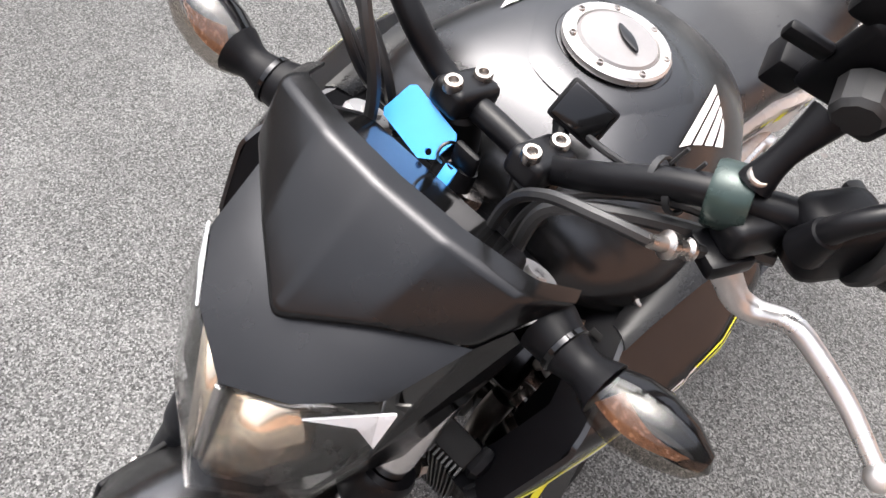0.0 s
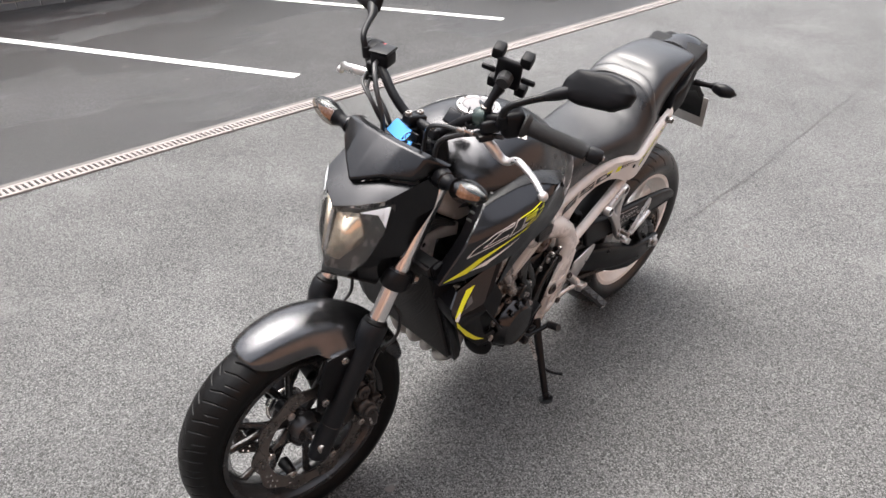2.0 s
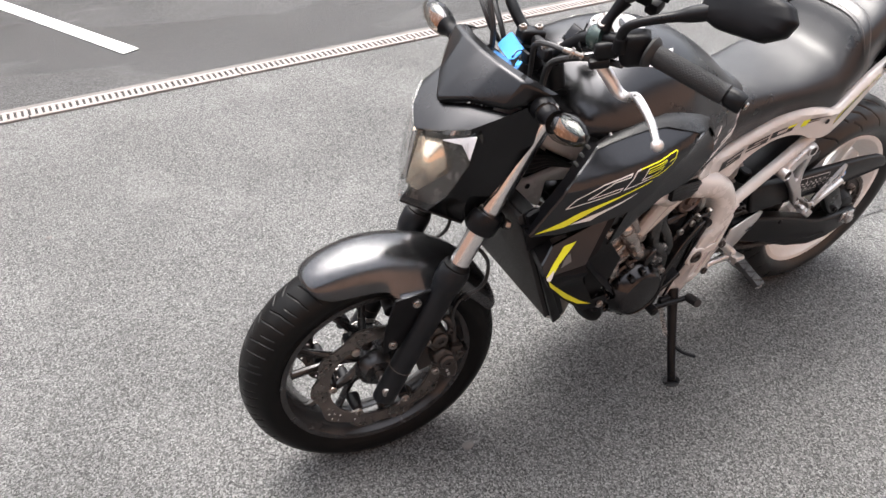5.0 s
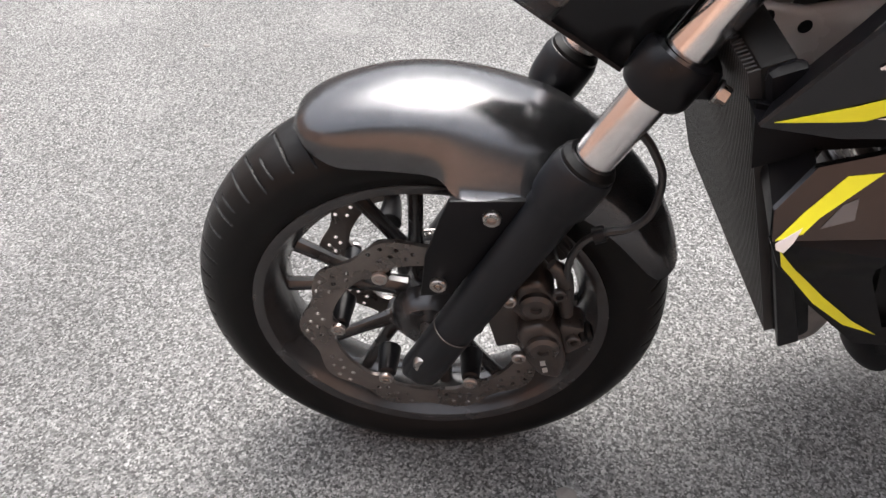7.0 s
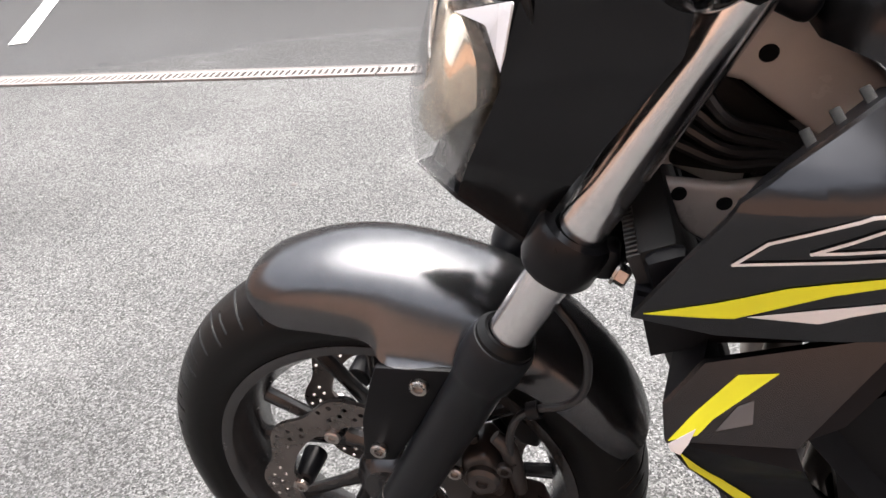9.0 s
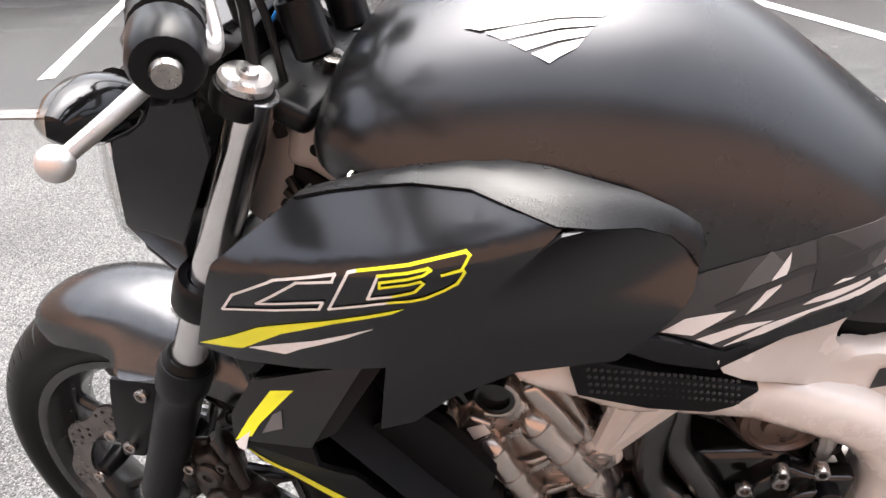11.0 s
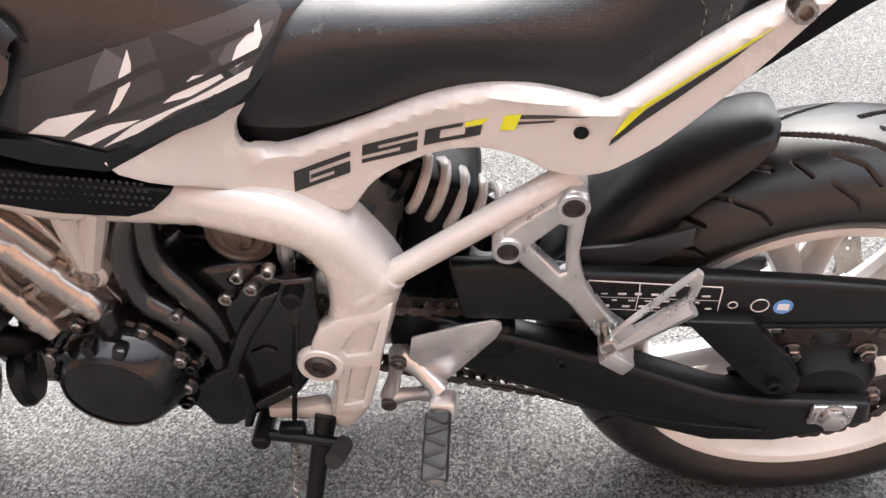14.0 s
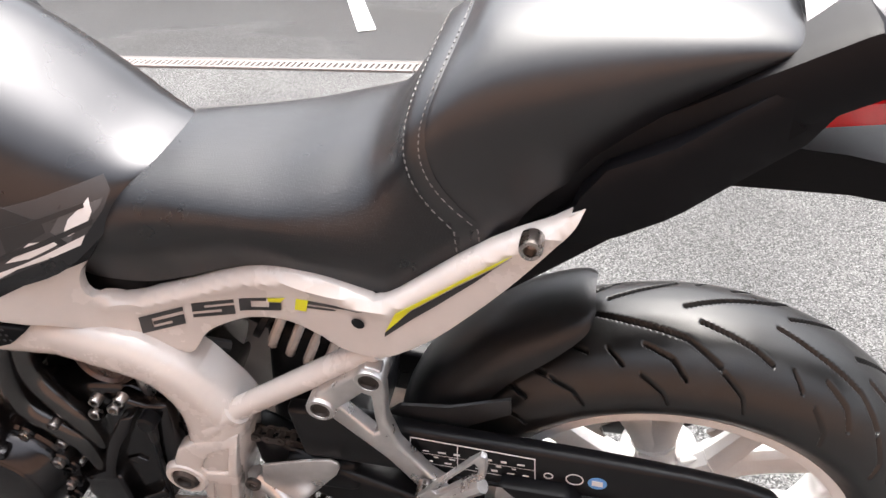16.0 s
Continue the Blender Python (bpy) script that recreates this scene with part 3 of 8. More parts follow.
# parked car at the far end of the bays: only its wheels and sills come into view
def build_car(m):
    car = thing("parked_car", "dark parked car with black tyres, in a bay", "car", m=m)
    prof = [(-2.05, 0.28), (-2.0, 0.62), (-1.5, 0.9), (-0.85, 1.38), (0.4, 1.42), (1.05, 0.98), (1.85, 0.82), (2.05, 0.6), (2.05, 0.28)]
    rings = []
    for y, s in ((-0.86, 0.96), (-0.8, 1.0), (0.0, 1.02), (0.8, 1.0), (0.86, 0.96)):
        rings.append([(x * s, y, 0.28 + (z - 0.28) * s) for x, z in prof])
    part("body", soften(loft(rings), 0.04, 2), M_CARPAINT, car, sharp=30)
    for x in (-1.3, 1.3):
        for s in (-1, 1):
            w = part("wheel", lathe([(0, 0.06), (0.2, 0.06), (0.22, 0.09), (0.22, -0.09), (0, -0.09)], (x, s * 0.78, 0.31), (0, s, 0), 32), M_ALU, car)
            part("tyre", lathe([(0.21, -0.1), (0.28, -0.11), (0.31, -0.08), (0.315, 0), (0.31, 0.08), (0.28, 0.11), (0.21, 0.1)], (x, s * 0.78, 0.31), (0, s, 0), 40, True), M_RUBBER, w)
    for s in (-1, 1):
        part("side_window", slab([(-0.8, 0.95), (-0.6, 1.3), (0.35, 1.33), (0.85, 1.0)], s * 0.83, s * 0.865, 0.004), M_GLOSS, car)
    return car


build_car(pose(-6.0, -5.35, 0, 0, 0, 60))

# flattened gum on the asphalt
for x_, y_, r_ in ((1.258, 0.164, 0.01),):
    gum = lathe([(r_, 0.0), (r_ * 0.96, 0.0014), (r_ * 0.6, 0.0024), (0, 0.0026)], (x_, y_, 0.001), (0, 0, 1), 18)
    for v in gum.verts:
        v.co.x += 0.0016 * math.sin(9 * v.co.y * 60)
    tagged(new("gum_spot", mesh_of(gum, "gum_spot", M_CONCRETE)), "pale flattened gum spot on the asphalt", "litter")

# ---------------- the motorcycle ----------------
moto = thing("motorcycle", "matte black motorcycle with white frame, yellow decals, on side stand", "motorcycle", m=BIKE)
FAX = Vector((1.446, 0, 0.296))      # front axle
RAX = Vector((0.0, 0, 0.315))        # rear axle


def tyre_mesh(profile, grooves, pitch_deg, depth=0.004, n=760, across=46):
    """Rubber ring with moulded tread grooves: profile (radius, y) from bead to bead, grooves as (angle, arc) lines that repeat."""
    half = np.array(profile, float)
    full = np.vstack([half[::-1] * (1, -1), half[1:]]) if half[0][1] == 0 else half
    dense = spline(full, 8)
    seg = np.r_[0, np.cumsum(np.hypot(*np.diff(dense, axis=0).T))]
    u = np.linspace(0, seg[-1], across)
    r, y = np.interp(u, seg, dense[:, 0]), np.interp(u, seg, dense[:, 1])
    arc = u - seg[-1] / 2
    rad = r.max()
    th = np.arange(n) * 2 * math.pi / n
    tt, aa = np.meshgrid(th * rad, arc, indexing="ij")
    pitch = radians(pitch_deg) * rad
    sink = np.zeros_like(tt)
    for line, width in grooves:
        for side in (1, -1):
            for (a0, b0), (a1, b1) in zip(line, line[1:]):
                p0, p1 = np.array((a0, side * b0)), np.array((a1, side * b1))
                shift = 0.0 if side > 0 else pitch / 2
                x = (tt - shift - p0[0] + pitch / 2) % pitch - pitch / 2
                best = np.full_like(tt, 9.0)
                for k in (-1, 0, 1):
                    px, py = x + k * pitch, aa - p0[1]
                    d = p1 - p0
                    s = np.clip((px * d[0] + py * d[1]) / (d @ d), 0, 1)
                    best = np.minimum(best, np.hypot(px - s * d[0], py - s * d[1]))
                sink = np.maximum(sink, np.clip((width - best) / 0.0018, 0, 1))
    rr = r[None, :] - depth * sink
    co = np.stack([rr * np.cos(th)[:, None], np.broadcast_to(y, rr.shape), rr * np.sin(th)[:, None]], -1).reshape(-1, 3)
    idx = np.arange(n * across).reshape(n, across)
    a, b = idx, np.roll(idx, -1, 0)
    q = np.stack([a[:, :-1], b[:, :-1], b[:, 1:], a[:, 1:]], -1).reshape(-1, 4)
    me = bpy.data.meshes.new("tyre")
    me.from_pydata(co.tolist(), [], q.tolist())
    bm = bmesh.new()
    bm.from_mesh(me)
    bpy.data.meshes.remove(me)
    return bm


def rim_ring(rl, yl, rb, depth=0.012):
    """Rolled wheel rim, half profile mirrored, closed."""
    p = [(rl, yl), (rl + 0.001, yl - 0.004), (rl - 0.008, yl - 0.007), (rl - 0.012, yl - 0.012), (rb + 0.006, yl * 0.35), (rb + 0.006, -yl * 0.35), (rl - 0.012, -yl + 0.012), (rl - 0.008, -yl + 0.007), (rl + 0.001, -yl + 0.004), (rl, -yl)]
    inner = [(rl - 0.006, -yl), (rl - 0.013, -yl + 0.002), (rl - 0.02, -yl + 0.012), (rb - 0.006, -yl * 0.4), (rb - 0.008, 0), (rb - 0.006, yl * 0.4), (rl - 0.02, yl - 0.012), (rl - 0.013, yl - 0.002), (rl - 0.006, yl)]
    return lathe(p + inner, (0, 0, 0), (0, 1, 0), 96, True)


def wave_disc(r_out, r_in, lobes, amp, holes, bolts, t=0.005, r_bolt=None):
    out = [((r_out + amp * math.cos(lobes * a)) * math.cos(a), (r_out + amp * math.cos(lobes * a)) * math.sin(a)) for a in (2 * math.pi * k / 180 for k in range(180))]
    inn = []
    for k in range(120):
        a = 2 * math.pi * k / 120
        r = r_in - 0.014 * max(0, math.cos(bolts * a)) ** 6
        inn.append((r * math.cos(a), r * math.sin(a)))
    hs = [inn]
    for k in range(lobes):
        for da, r, s in holes:
            a = 2 * math.pi * k / lobes + da
            hs.append(circle(r * math.cos(a), r * math.sin(a), s, 8))
    return cut_plate(out, hs, -t / 2, t / 2)


def y_spoke(r0, r1, rf, spread, w0, w1, thick, bend=0.0):
    """One cast spoke that forks towards the rim, drawn up the z axis."""
    bm = tube([(0, 0, r0), (0, 0, (r0 + rf) / 2), (0, 0, rf)], [w0, w0 * 0.9, w0], 10, 3, 1.0)
    for s in (-1, 1):
        dx = s * math.tan(spread) * (r1 - rf)
        add(bm, tube([(0, 0, rf - 0.01), (dx * 0.45, bend, rf + (r1 - rf) * 0.4), (dx, bend, r1)], [w0 * 0.85, w1, w1 * 1.15], 10, 4, 1.0))
    bm.transform(Matrix.Diagonal((1, thick, 1, 1)))
    return bm


# --- front wheel ---
F_TREAD = [([(0.0, 0.004), (0.014, 0.03), (0.022, 0.064)], 0.0017), ([(0.03, 0.026), (0.04, 0.056)], 0.0014), ([(0.05, 0.003), (0.062, 0.03), (0.069, 0.06)], 0.0016)]
FW = S @ Matrix.Translation(FAX)
front_wheel = part("front_wheel", rim_ring(0.2235, 0.0525, 0.196), M_WHEEL, moto, "black cast wheel rim", FW)
part("tyre", tyre_mesh([(0.300, 0), (0.2985, 0.014), (0.293, 0.032), (0.282, 0.047), (0.268, 0.057), (0.254, 0.0605), (0.24, 0.058), (0.229, 0.053), (0.221, 0.049)], F_TREAD, 15, depth=0.0042, n=1300, across=120), M_RUBBER, front_wheel, "black road tyre with curved sipes", FW, 50)
part("hub", lathe([(0.012, 0.062), (0.034, 0.062), (0.046, 0.05), (0.05, 0.035), (0.036, 0.02), (0.036, -0.02), (0.05, -0.035), (0.046, -0.05), (0.034, -0.062), (0.012, -0.062)], (0, 0, 0), (0, 1, 0), 40, True), M_WHEEL, front_wheel, "", FW)
for k in range(6):
    a = 2 * math.pi * (k + 0.3) / 6
    part("spoke", y_spoke(0.035, 0.2, 0.075, radians(19), 0.015, 0.0092, 0.95), M_WHEEL, front_wheel, "", FW @ Matrix.Rotation(a, 4, "Y"))
DISC_HOLES = [(-0.16, 0.15, 0.0032), (-0.05, 0.153, 0.0032), (0.07, 0.147, 0.0032), (0.0, 0.139, 0.0032), (-0.11, 0.136, 0.0032), (0.12, 0.132, 0.0032), (0.19, 0.139, 0.0032)]
for s in (1, -1):
    disc = part("brake_disc", wave_disc(0.156, 0.121, 10, 0.0058, DISC_HOLES, 6, 0.0055), M_DISC, front_wheel, "wavy drilled steel brake disc", FW @ Matrix.Translation((0, s * 0.0685, 0)))
    for k in range(6):
        a = 2 * math.pi * k / 6
        part("disc_bolt", bolt((0.1125 * math.cos(a), s * 0.071, 0.1125 * math.sin(a)), (0, s, 0), 0.0095, 0.005), M_STEEL, disc, "", FW)
        part("disc_boss", rod((0.1125 * math.cos(a), s * 0.02, 0.1125 * math.sin(a)), (0.1125 * math.cos(a), s * 0.066, 0.1125 * math.sin(a)), 0.016, 0.012, 12), M_BLACK, front_wheel, "", FW)
ring_holes = [circle(0.047 * math.cos(2 * math.pi * k / 36), 0.047 * math.sin(2 * math.pi * k / 36), 0.0022, 6) for k in range(36)]
part("sensor_ring", cut_plate(circle(0, 0, 0.052, 60), [circle(0, 0, 0.04, 40)] + ring_holes, -0.001, 0.001), M_STEEL, front_wheel, "thin slotted speed sensor ring", FW @ Matrix.Translation((0, -0.064, 0)))

# --- fork ---
FDIR = Vector(AXIS_DIR)
FBASE = Vector((1.44, 0, 0.29))


def on_fork(d, y=0.0, off=0.0):
    """A point d metres up the fork from the axle; off: metres ahead of the leg."""
    return FBASE + FDIR * d + Vector((FDIR.z, 0, -FDIR.x)) * off + Vector((0, y, 0))


LEGS = {}
for s in (1, -1):
    y = s * 0.103
    leg = part("fork_leg", lathe([(0, -0.035), (0.018, -0.035), (0.024, -0.025), (0.026, 0.02), (0.025, 0.06), (0.026, 0.11), (0.0275, 0.25), (0.0275, 0.285), (0.031, 0.292), (0.0325, 0.305), (0.0325, 0.332), (0.03, 0.34), (0.027, 0.342), (0.027, 0.338), (0, 0.338)], on_fork(0, y), FDIR, 32), M_FORKLOW, moto, "black enamelled lower fork leg", S)
    LEGS[s] = leg
    part("inner_tube", rod(on_fork(0.32, y), on_fork(0.71, y, -0.012), 0.0205, n=28, bev=0.001), M_CHROME, leg, "polished steel fork tube", S)
    part("dust_seal", lathe([(0.0208, 0), (0.029, 0), (0.029, 0.006), (0.024, 0.012), (0.0208, 0.012)], on_fork(0.339, y), FDIR, 28, True), M_RUBBER, leg, "", S)
    part("axle_clamp", box((0, 0, 0), (0.05, 0.034, 0.07), 0.012, segments=3), M_FORKLOW, leg, "", S @ Matrix.Translation(on_fork(-0.005, y)) @ Matrix.Rotation(radians(-25.5), 4, "Y"))
    part("axle_end", lathe([(0, 0.012), (0.006, 0.012), (0.007, 0.018), (0.0125, 0.018), (0.0145, 0.015), (0.0145, 0)], FAX + Vector((0, s * 0.106, 0)), (0, s, 0), 24), M_STEEL, leg, "recessed steel axle end", S)
    part("leg_ring", lathe([(0.0262, 0), (0.0272, 0.0005), (0.0272, 0.002), (0.0262, 0.0025)], on_fork(0.062, y), FDIR, 28, True), M_SPROCKET, leg, "", S)
    lc = on_fork(0.457, y, -0.003)
    part("lower_clamp", lathe([(0.0207, -0.022), (0.03, -0.022), (0.033, -0.016), (0.033, 0.016), (0.03, 0.022), (0.0207, 0.022)], lc, FDIR, 28, True), M_BLACK, moto, "black lower fork clamp", S)
    part("clamp_bolt", bolt(lc + Vector((-0.04, s * 0.012, -0.01)), (-0.8, s * 0.3, -0.3), 0.009, 0.012, False), M_STEEL, moto, "", S)
    part("clamp_ear", box(lc + Vector((-0.028, s * 0.0, -0.006)), (0.03, 0.026, 0.03), 0.006), M_BLACK, moto, "", S)
    cap = part("fork_cap", lathe([(0.0, 0.014), (0.009, 0.014), (0.01, 0.01), (0.021, 0.01), (0.024, 0.006), (0.024, 0), (0, 0)], on_fork(0.712, y), FDIR, 28), M_ALU, moto, "bare metal fork cap", S)
    part("cap_hexagon", lathe([(0.008, 0.0), (0.008, 0.014), (0.0, 0.014)], on_fork(0.712, y), FDIR, 6), M_STEEL, cap, "", S)
    part("upper_clamp", lathe([(0.0207, -0.011), (0.0265, -0.011), (0.028, -0.007), (0.028, 0.007), (0.0265, 0.011), (0.0207, 0.011)], on_fork(0.7, y), FDIR, 28, True), M_BLACK, moto, "", S)
part("lower_yoke", box((0, 0, 0), (0.075, 0.19, 0.036), 0.012, segments=3), M_BLACK, moto, "black cast lower yoke", S @ Matrix.Translation(on_fork(0.457, 0, -0.02)) @ Matrix.Rotation(radians(-25.5), 4, "Y"))
part("top_yoke", box((0, 0, 0), (0.085, 0.19, 0.026), 0.01, segments=3), M_BLACK, moto, "black cast top yoke", S @ Matrix.Translation(on_fork(0.694, 0, -0.02)) @ Matrix.Rotation(radians(-25.5), 4, "Y"))
part("steering_nut", lathe([(0.0, 0.016), (0.01, 0.016), (0.017, 0.014), (0.017, 0)], on_fork(0.704, 0, -0.035), FDIR, 6), M_STEEL, moto, "", S)
part("front_axle", rod(FAX + Vector((0, -0.12, 0)), FAX + Vector((0, 0.115, 0)), 0.011), M_STEEL, moto, "", S)


# --- front mudguard: saddle-shaped shell over the tyre ---
def guard_ring(a, r, w, drop, flare, n=25):
    out = []
    for k in range(n):
        u = -1 + 2 * k / (n - 1)
        yy = w * math.sin(u * math.pi / 2) + flare * math.copysign(abs(u) ** 5, u)
        rr = r - drop * (1 - math.cos(u * math.pi / 2)) ** 1.15
        out.append(Vector((FAX.x + rr * math.sin(a), yy, FAX.z + rr * math.cos(a))))
    return out


ARCH = spline([(28, 0.312, 0.03, 0.012, 0), (26, 0.318, 0.05, 0.03, 0), (20, 0.324, 0.066, 0.055, 0), (8, 0.328, 0.076, 0.066, 0), (-2, 0.328, 0.079, 0.068, 0.004), (-7, 0.328, 0.08, 0.076, 0.02), (-14, 0.327, 0.08, 0.07, 0.024), (-22, 0.326, 0.078, 0.062, 0.024), (-27, 0.325, 0.077, 0.058, 0.016), (-38, 0.322, 0.073, 0.058, 0.002), (-56, 0.318, 0.069, 0.048, 0), (-64, 0.316, 0.064, 0.04, 0), (-69, 0.314, 0.056, 0.03, 0)], 5)
guard = loft([guard_ring(radians(a), r, w, d, f_) for a, r, w, d, f_ in ARCH.tolist()], closed=False, caps=False)
bmesh.ops.solidify(guard, geom=guard.faces[:], thickness=0.003)
mudguard = part("front_mudguard", guard, M_FENDER, moto, "satin black front mudguard", S, 50)
for s in (1, -1):
    stay = slab([(1.423, 0.544), (1.342, 0.55), (1.347, 0.534), (1.417, 0.408), (1.452, 0.402), (1.447, 0.463), (1.432, 0.518)], s * 0.097, s * 0.1045, 0.002)
    part("guard_stay", stay, M_PLASTIC, mudguard, "flat black plastic side plate", S)
    for bx, bz in ((1.379, 0.527), (1.432, 0.425)):
        part("stay_bolt", bolt((bx, s * 0.104, bz), (0, s, 0), 0.0095, 0.007), M_STEEL, mudguard, "", S)
    # caliper behind the leg
    caliper = part("brake_caliper", slab([(1.339, 0.358), (1.313, 0.371), (1.288, 0.347), (1.277, 0.3), (1.281, 0.269), (1.306, 0.274), (1.321, 0.293), (1.337, 0.327)], s * 0.05, s * 0.112, 0.008, 3), M_CALIPER, LEGS[s], "brown-black twin piston brake caliper", S)
    part("caliper_body", slab([(1.348, 0.378), (1.346, 0.419), (1.32, 0.43), (1.3, 0.404), (1.3, 0.363), (1.327, 0.351)], s * 0.048, s * 0.1, 0.008, 3), M_CALIPER, LEGS[s], "", S)
    part("caliper_bridge", slab([(1.29, 0.358), (1.261, 0.352), (1.252, 0.323), (1.276, 0.3), (1.295, 0.33)], s * 0.06, s * 0.098, 0.006, 2), M_CALIPER, LEGS[s], "", S)
    for px, pz in ((1.322, 0.395), (1.308, 0.335)):
        part("piston_cover", lathe([(0.019, 0), (0.019, 0.006), (0.015, 0.01), (0.007, 0.01), (0.006, 0.006), (0.0, 0.006)], (px, s * (0.1 if pz > 0.36 else 0.112), pz), (0, s, 0), 20), M_CALIPER, LEGS[s], "", S)
    for px, py, pz in ((1.352, 0.1, 0.4), (1.335, 0.112, 0.315), (1.298, 0.1, 0.415), (1.272, 0.098, 0.335)):
        part("caliper_bolt", bolt((px, s * py, pz), (0, s, 0), 0.0085, 0.007), M_CALIPER if px < 1.3 else M_STEEL, LEGS[s], "", S)
    part("slide_pin", tube([(1.31, s * 0.09, 0.45), (1.294, s * 0.092, 0.432), (1.284, s * 0.09, 0.37)], [0.007, 0.01, 0.008], 12, 4), M_CALIPER, LEGS[s], "", S)
    part("pin_boot", lathe([(0.01, -0.012), (0.013, -0.008), (0.01, -0.004), (0.013, 0.0), (0.01, 0.004), (0.013, 0.008), (0.01, 0.012)], (1.262, s * 0.09, 0.338), (-0.9, 0, 0.35), 16), M_RUBBER, LEGS[s], "", S)
    part("pad_bracket", slab([(1.38, 0.36), (1.35, 0.43), (1.33, 0.435), (1.33, 0.3), (1.36, 0.29)], s * 0.072, s * 0.082, 0.003), M_CALIPER, LEGS[s], "", S)
    for k in range(4):
        part("maker_mark", slab([(1.303 + k * 0.004, 0.284 + k * 0.013), (1.297 + k * 0.004, 0.286 + k * 0.013), (1.299 + k * 0.004, 0.295 + k * 0.013), (1.305 + k * 0.004, 0.293 + k * 0.013)], s * 0.1122, s * 0.1126, 0), M_ALU, LEGS[s], "", S)
    part("brake_hose", tube([(1.288, s * 0.095, 0.4), (1.293, s * 0.098, 0.458), (1.283, s * 0.099, 0.493), (1.263, s * 0.1, 0.509), (1.237, s * 0.1, 0.518), (1.221, s * 0.1, 0.541), (1.22, s * 0.1, 0.584), (1.234, s * 0.095, 0.613), (1.252, s * 0.09, 0.64), (1.26, s * 0.08, 0.7)], 0.0042, 8, 6), M_CABLE, moto, "black rubber brake hose", S)
    part("hose_clip", lathe([(0.006, -0.006), (0.009, -0.006), (0.009, 0.006), (0.006, 0.006)], (1.268, s * 0.1, 0.506), (-0.9, 0, 0.4), 14, True), M_BLACK, moto, "", S)

# ---------------- tank, seat, body panels ----------------
TANK_X = [0.53, 0.553, 0.578, 0.603, 0.64, 0.7, 0.76, 0.82, 0.88, 0.94, 1.0, 1.04, 1.075, 1.095]
TANK_W = [0.03, 0.066, 0.092, 0.112, 0.134, 0.153, 0.17, 0.187, 0.195, 0.195, 0.185, 0.168, 0.14, 0.1]
TANK_T = [0.822, 0.828, 0.84, 0.858, 0.889, 0.936, 0.972, 0.994, 1.004, 1.004, 0.99, 0.97, 0.94, 0.9]
TANK_L = [0.821, 0.808, 0.784, 0.76, 0.736, 0.722, 0.71, 0.733, 0.75, 0.79, 0.845, 0.872, 0.882, 0.88]
TANK_N = 2.5


def tank_y(x, z, lift=0.0):
    w, t, low = (float(np.interp(x, TANK_X, k)) for k in (TANK_W, TANK_T, TANK_L))
    u = min(0.98, max(0.0, (z - low) / (t - low)))
    return w * (1 - u**TANK_N) ** (1 / TANK_N) + lift


def tank_ring(x, w, t, low, n=40):
    out = []
    for k in range(n + 1):
        a = math.pi * k / n
        c, s2 = math.cos(a), math.sin(a)
        out.append((x, w * math.copysign(abs(c) ** (2 / TANK_N), c), low + (t - low) * s2 ** (2 / TANK_N)))
    return out


rows = spline(list(zip(TANK_X, TANK_W, TANK_T, TANK_L)), 4)
bm = loft([tank_ring(*r) for r in rows.tolist()], closed=True)
tank = part("fuel_tank", bm, M_TANK, moto, "satin black fuel tank", sharp=50)
CAP = Vector((0.918, 0.0, 1.003))
part("cap_surround", lathe([(0.088, -0.012), (0.075, -0.006), (0.065, -0.003), (0.058, -0.002), (0.055, -0.004), (0.04, -0.005)], CAP + Vector((0, 0, 0.0005)), (0.02, 0, 1), 64), M_TANK, tank, "recess round the filler")
ring = part("filler_ring", lathe([(0.0535, 0), (0.0535, 0.006), (0.051, 0.008), (0.0415, 0.008), (0.04, 0.005), (0.04, 0)], CAP, (0.02, 0, 1), 64, True), M_ALU, tank, "bare aluminium filler ring")
for k in range(7):
    a = 2 * math.pi * (k + 0.2) / 7
    part("ring_screw", bolt(CAP + Vector((0.0465 * math.cos(a), 0.0465 * math.sin(a), 0.007)), (0, 0, 1), 0.0036, 0.003), M_STEEL, ring)
cap = part("filler_cap", lathe([(0.04, 0), (0.04, 0.006), (0.0375, 0.009), (0.0, 0.01)], CAP, (0.02, 0, 1), 48), mat("grey_filler_cap", (0.2, 0.19, 0.19), 0.4, 0.4, 0.1, 30, 900, 0.1), tank, "dark grey filler cap")
part("key_flap", slab([(-0.02, 0), (0, 0.006), (0.02, 0), (0, -0.006)], 0.0, 0.003, 0.001, per=4), M_GLOSS, cap, "", Matrix.Translation(CAP + Vector((-0.004, 0.006, 0.0105))) @ pose(0, 0, 0, 90, 0, 60))

RIDGE_X = [0.74, 0.78, 0.84, 0.9, 0.98, 1.015, 1.05, 1.1, 1.16, 1.2, 1.26]
RIDGE_Y = [0.178, 0.196, 0.224, 0.244, 0.253, 0.25, 0.245, 0.2345, 0.218, 0.203, 0.18]


def shroud_y(x, z, lift=0.0):
    zr = 0.832 + (1.158 - x) * 0.185
    yr = float(np.interp(x, RIDGE_X, RIDGE_Y))
    d_, q_ = z - zr, 0.014
    bend_ = max(d_, 0.0) if abs(d_) > q_ else (d_ + q_) ** 2 / (4 * q_)
    return yr - 0.03 * (bend_ - d_) - 1.5 * bend_ + lift


RIDGE_FOLDS = [(1.158, 0.832 + k_, 0.185, 1.0) for k_ in (-0.014, -0.007, 0.0, 0.007, 0.014)]


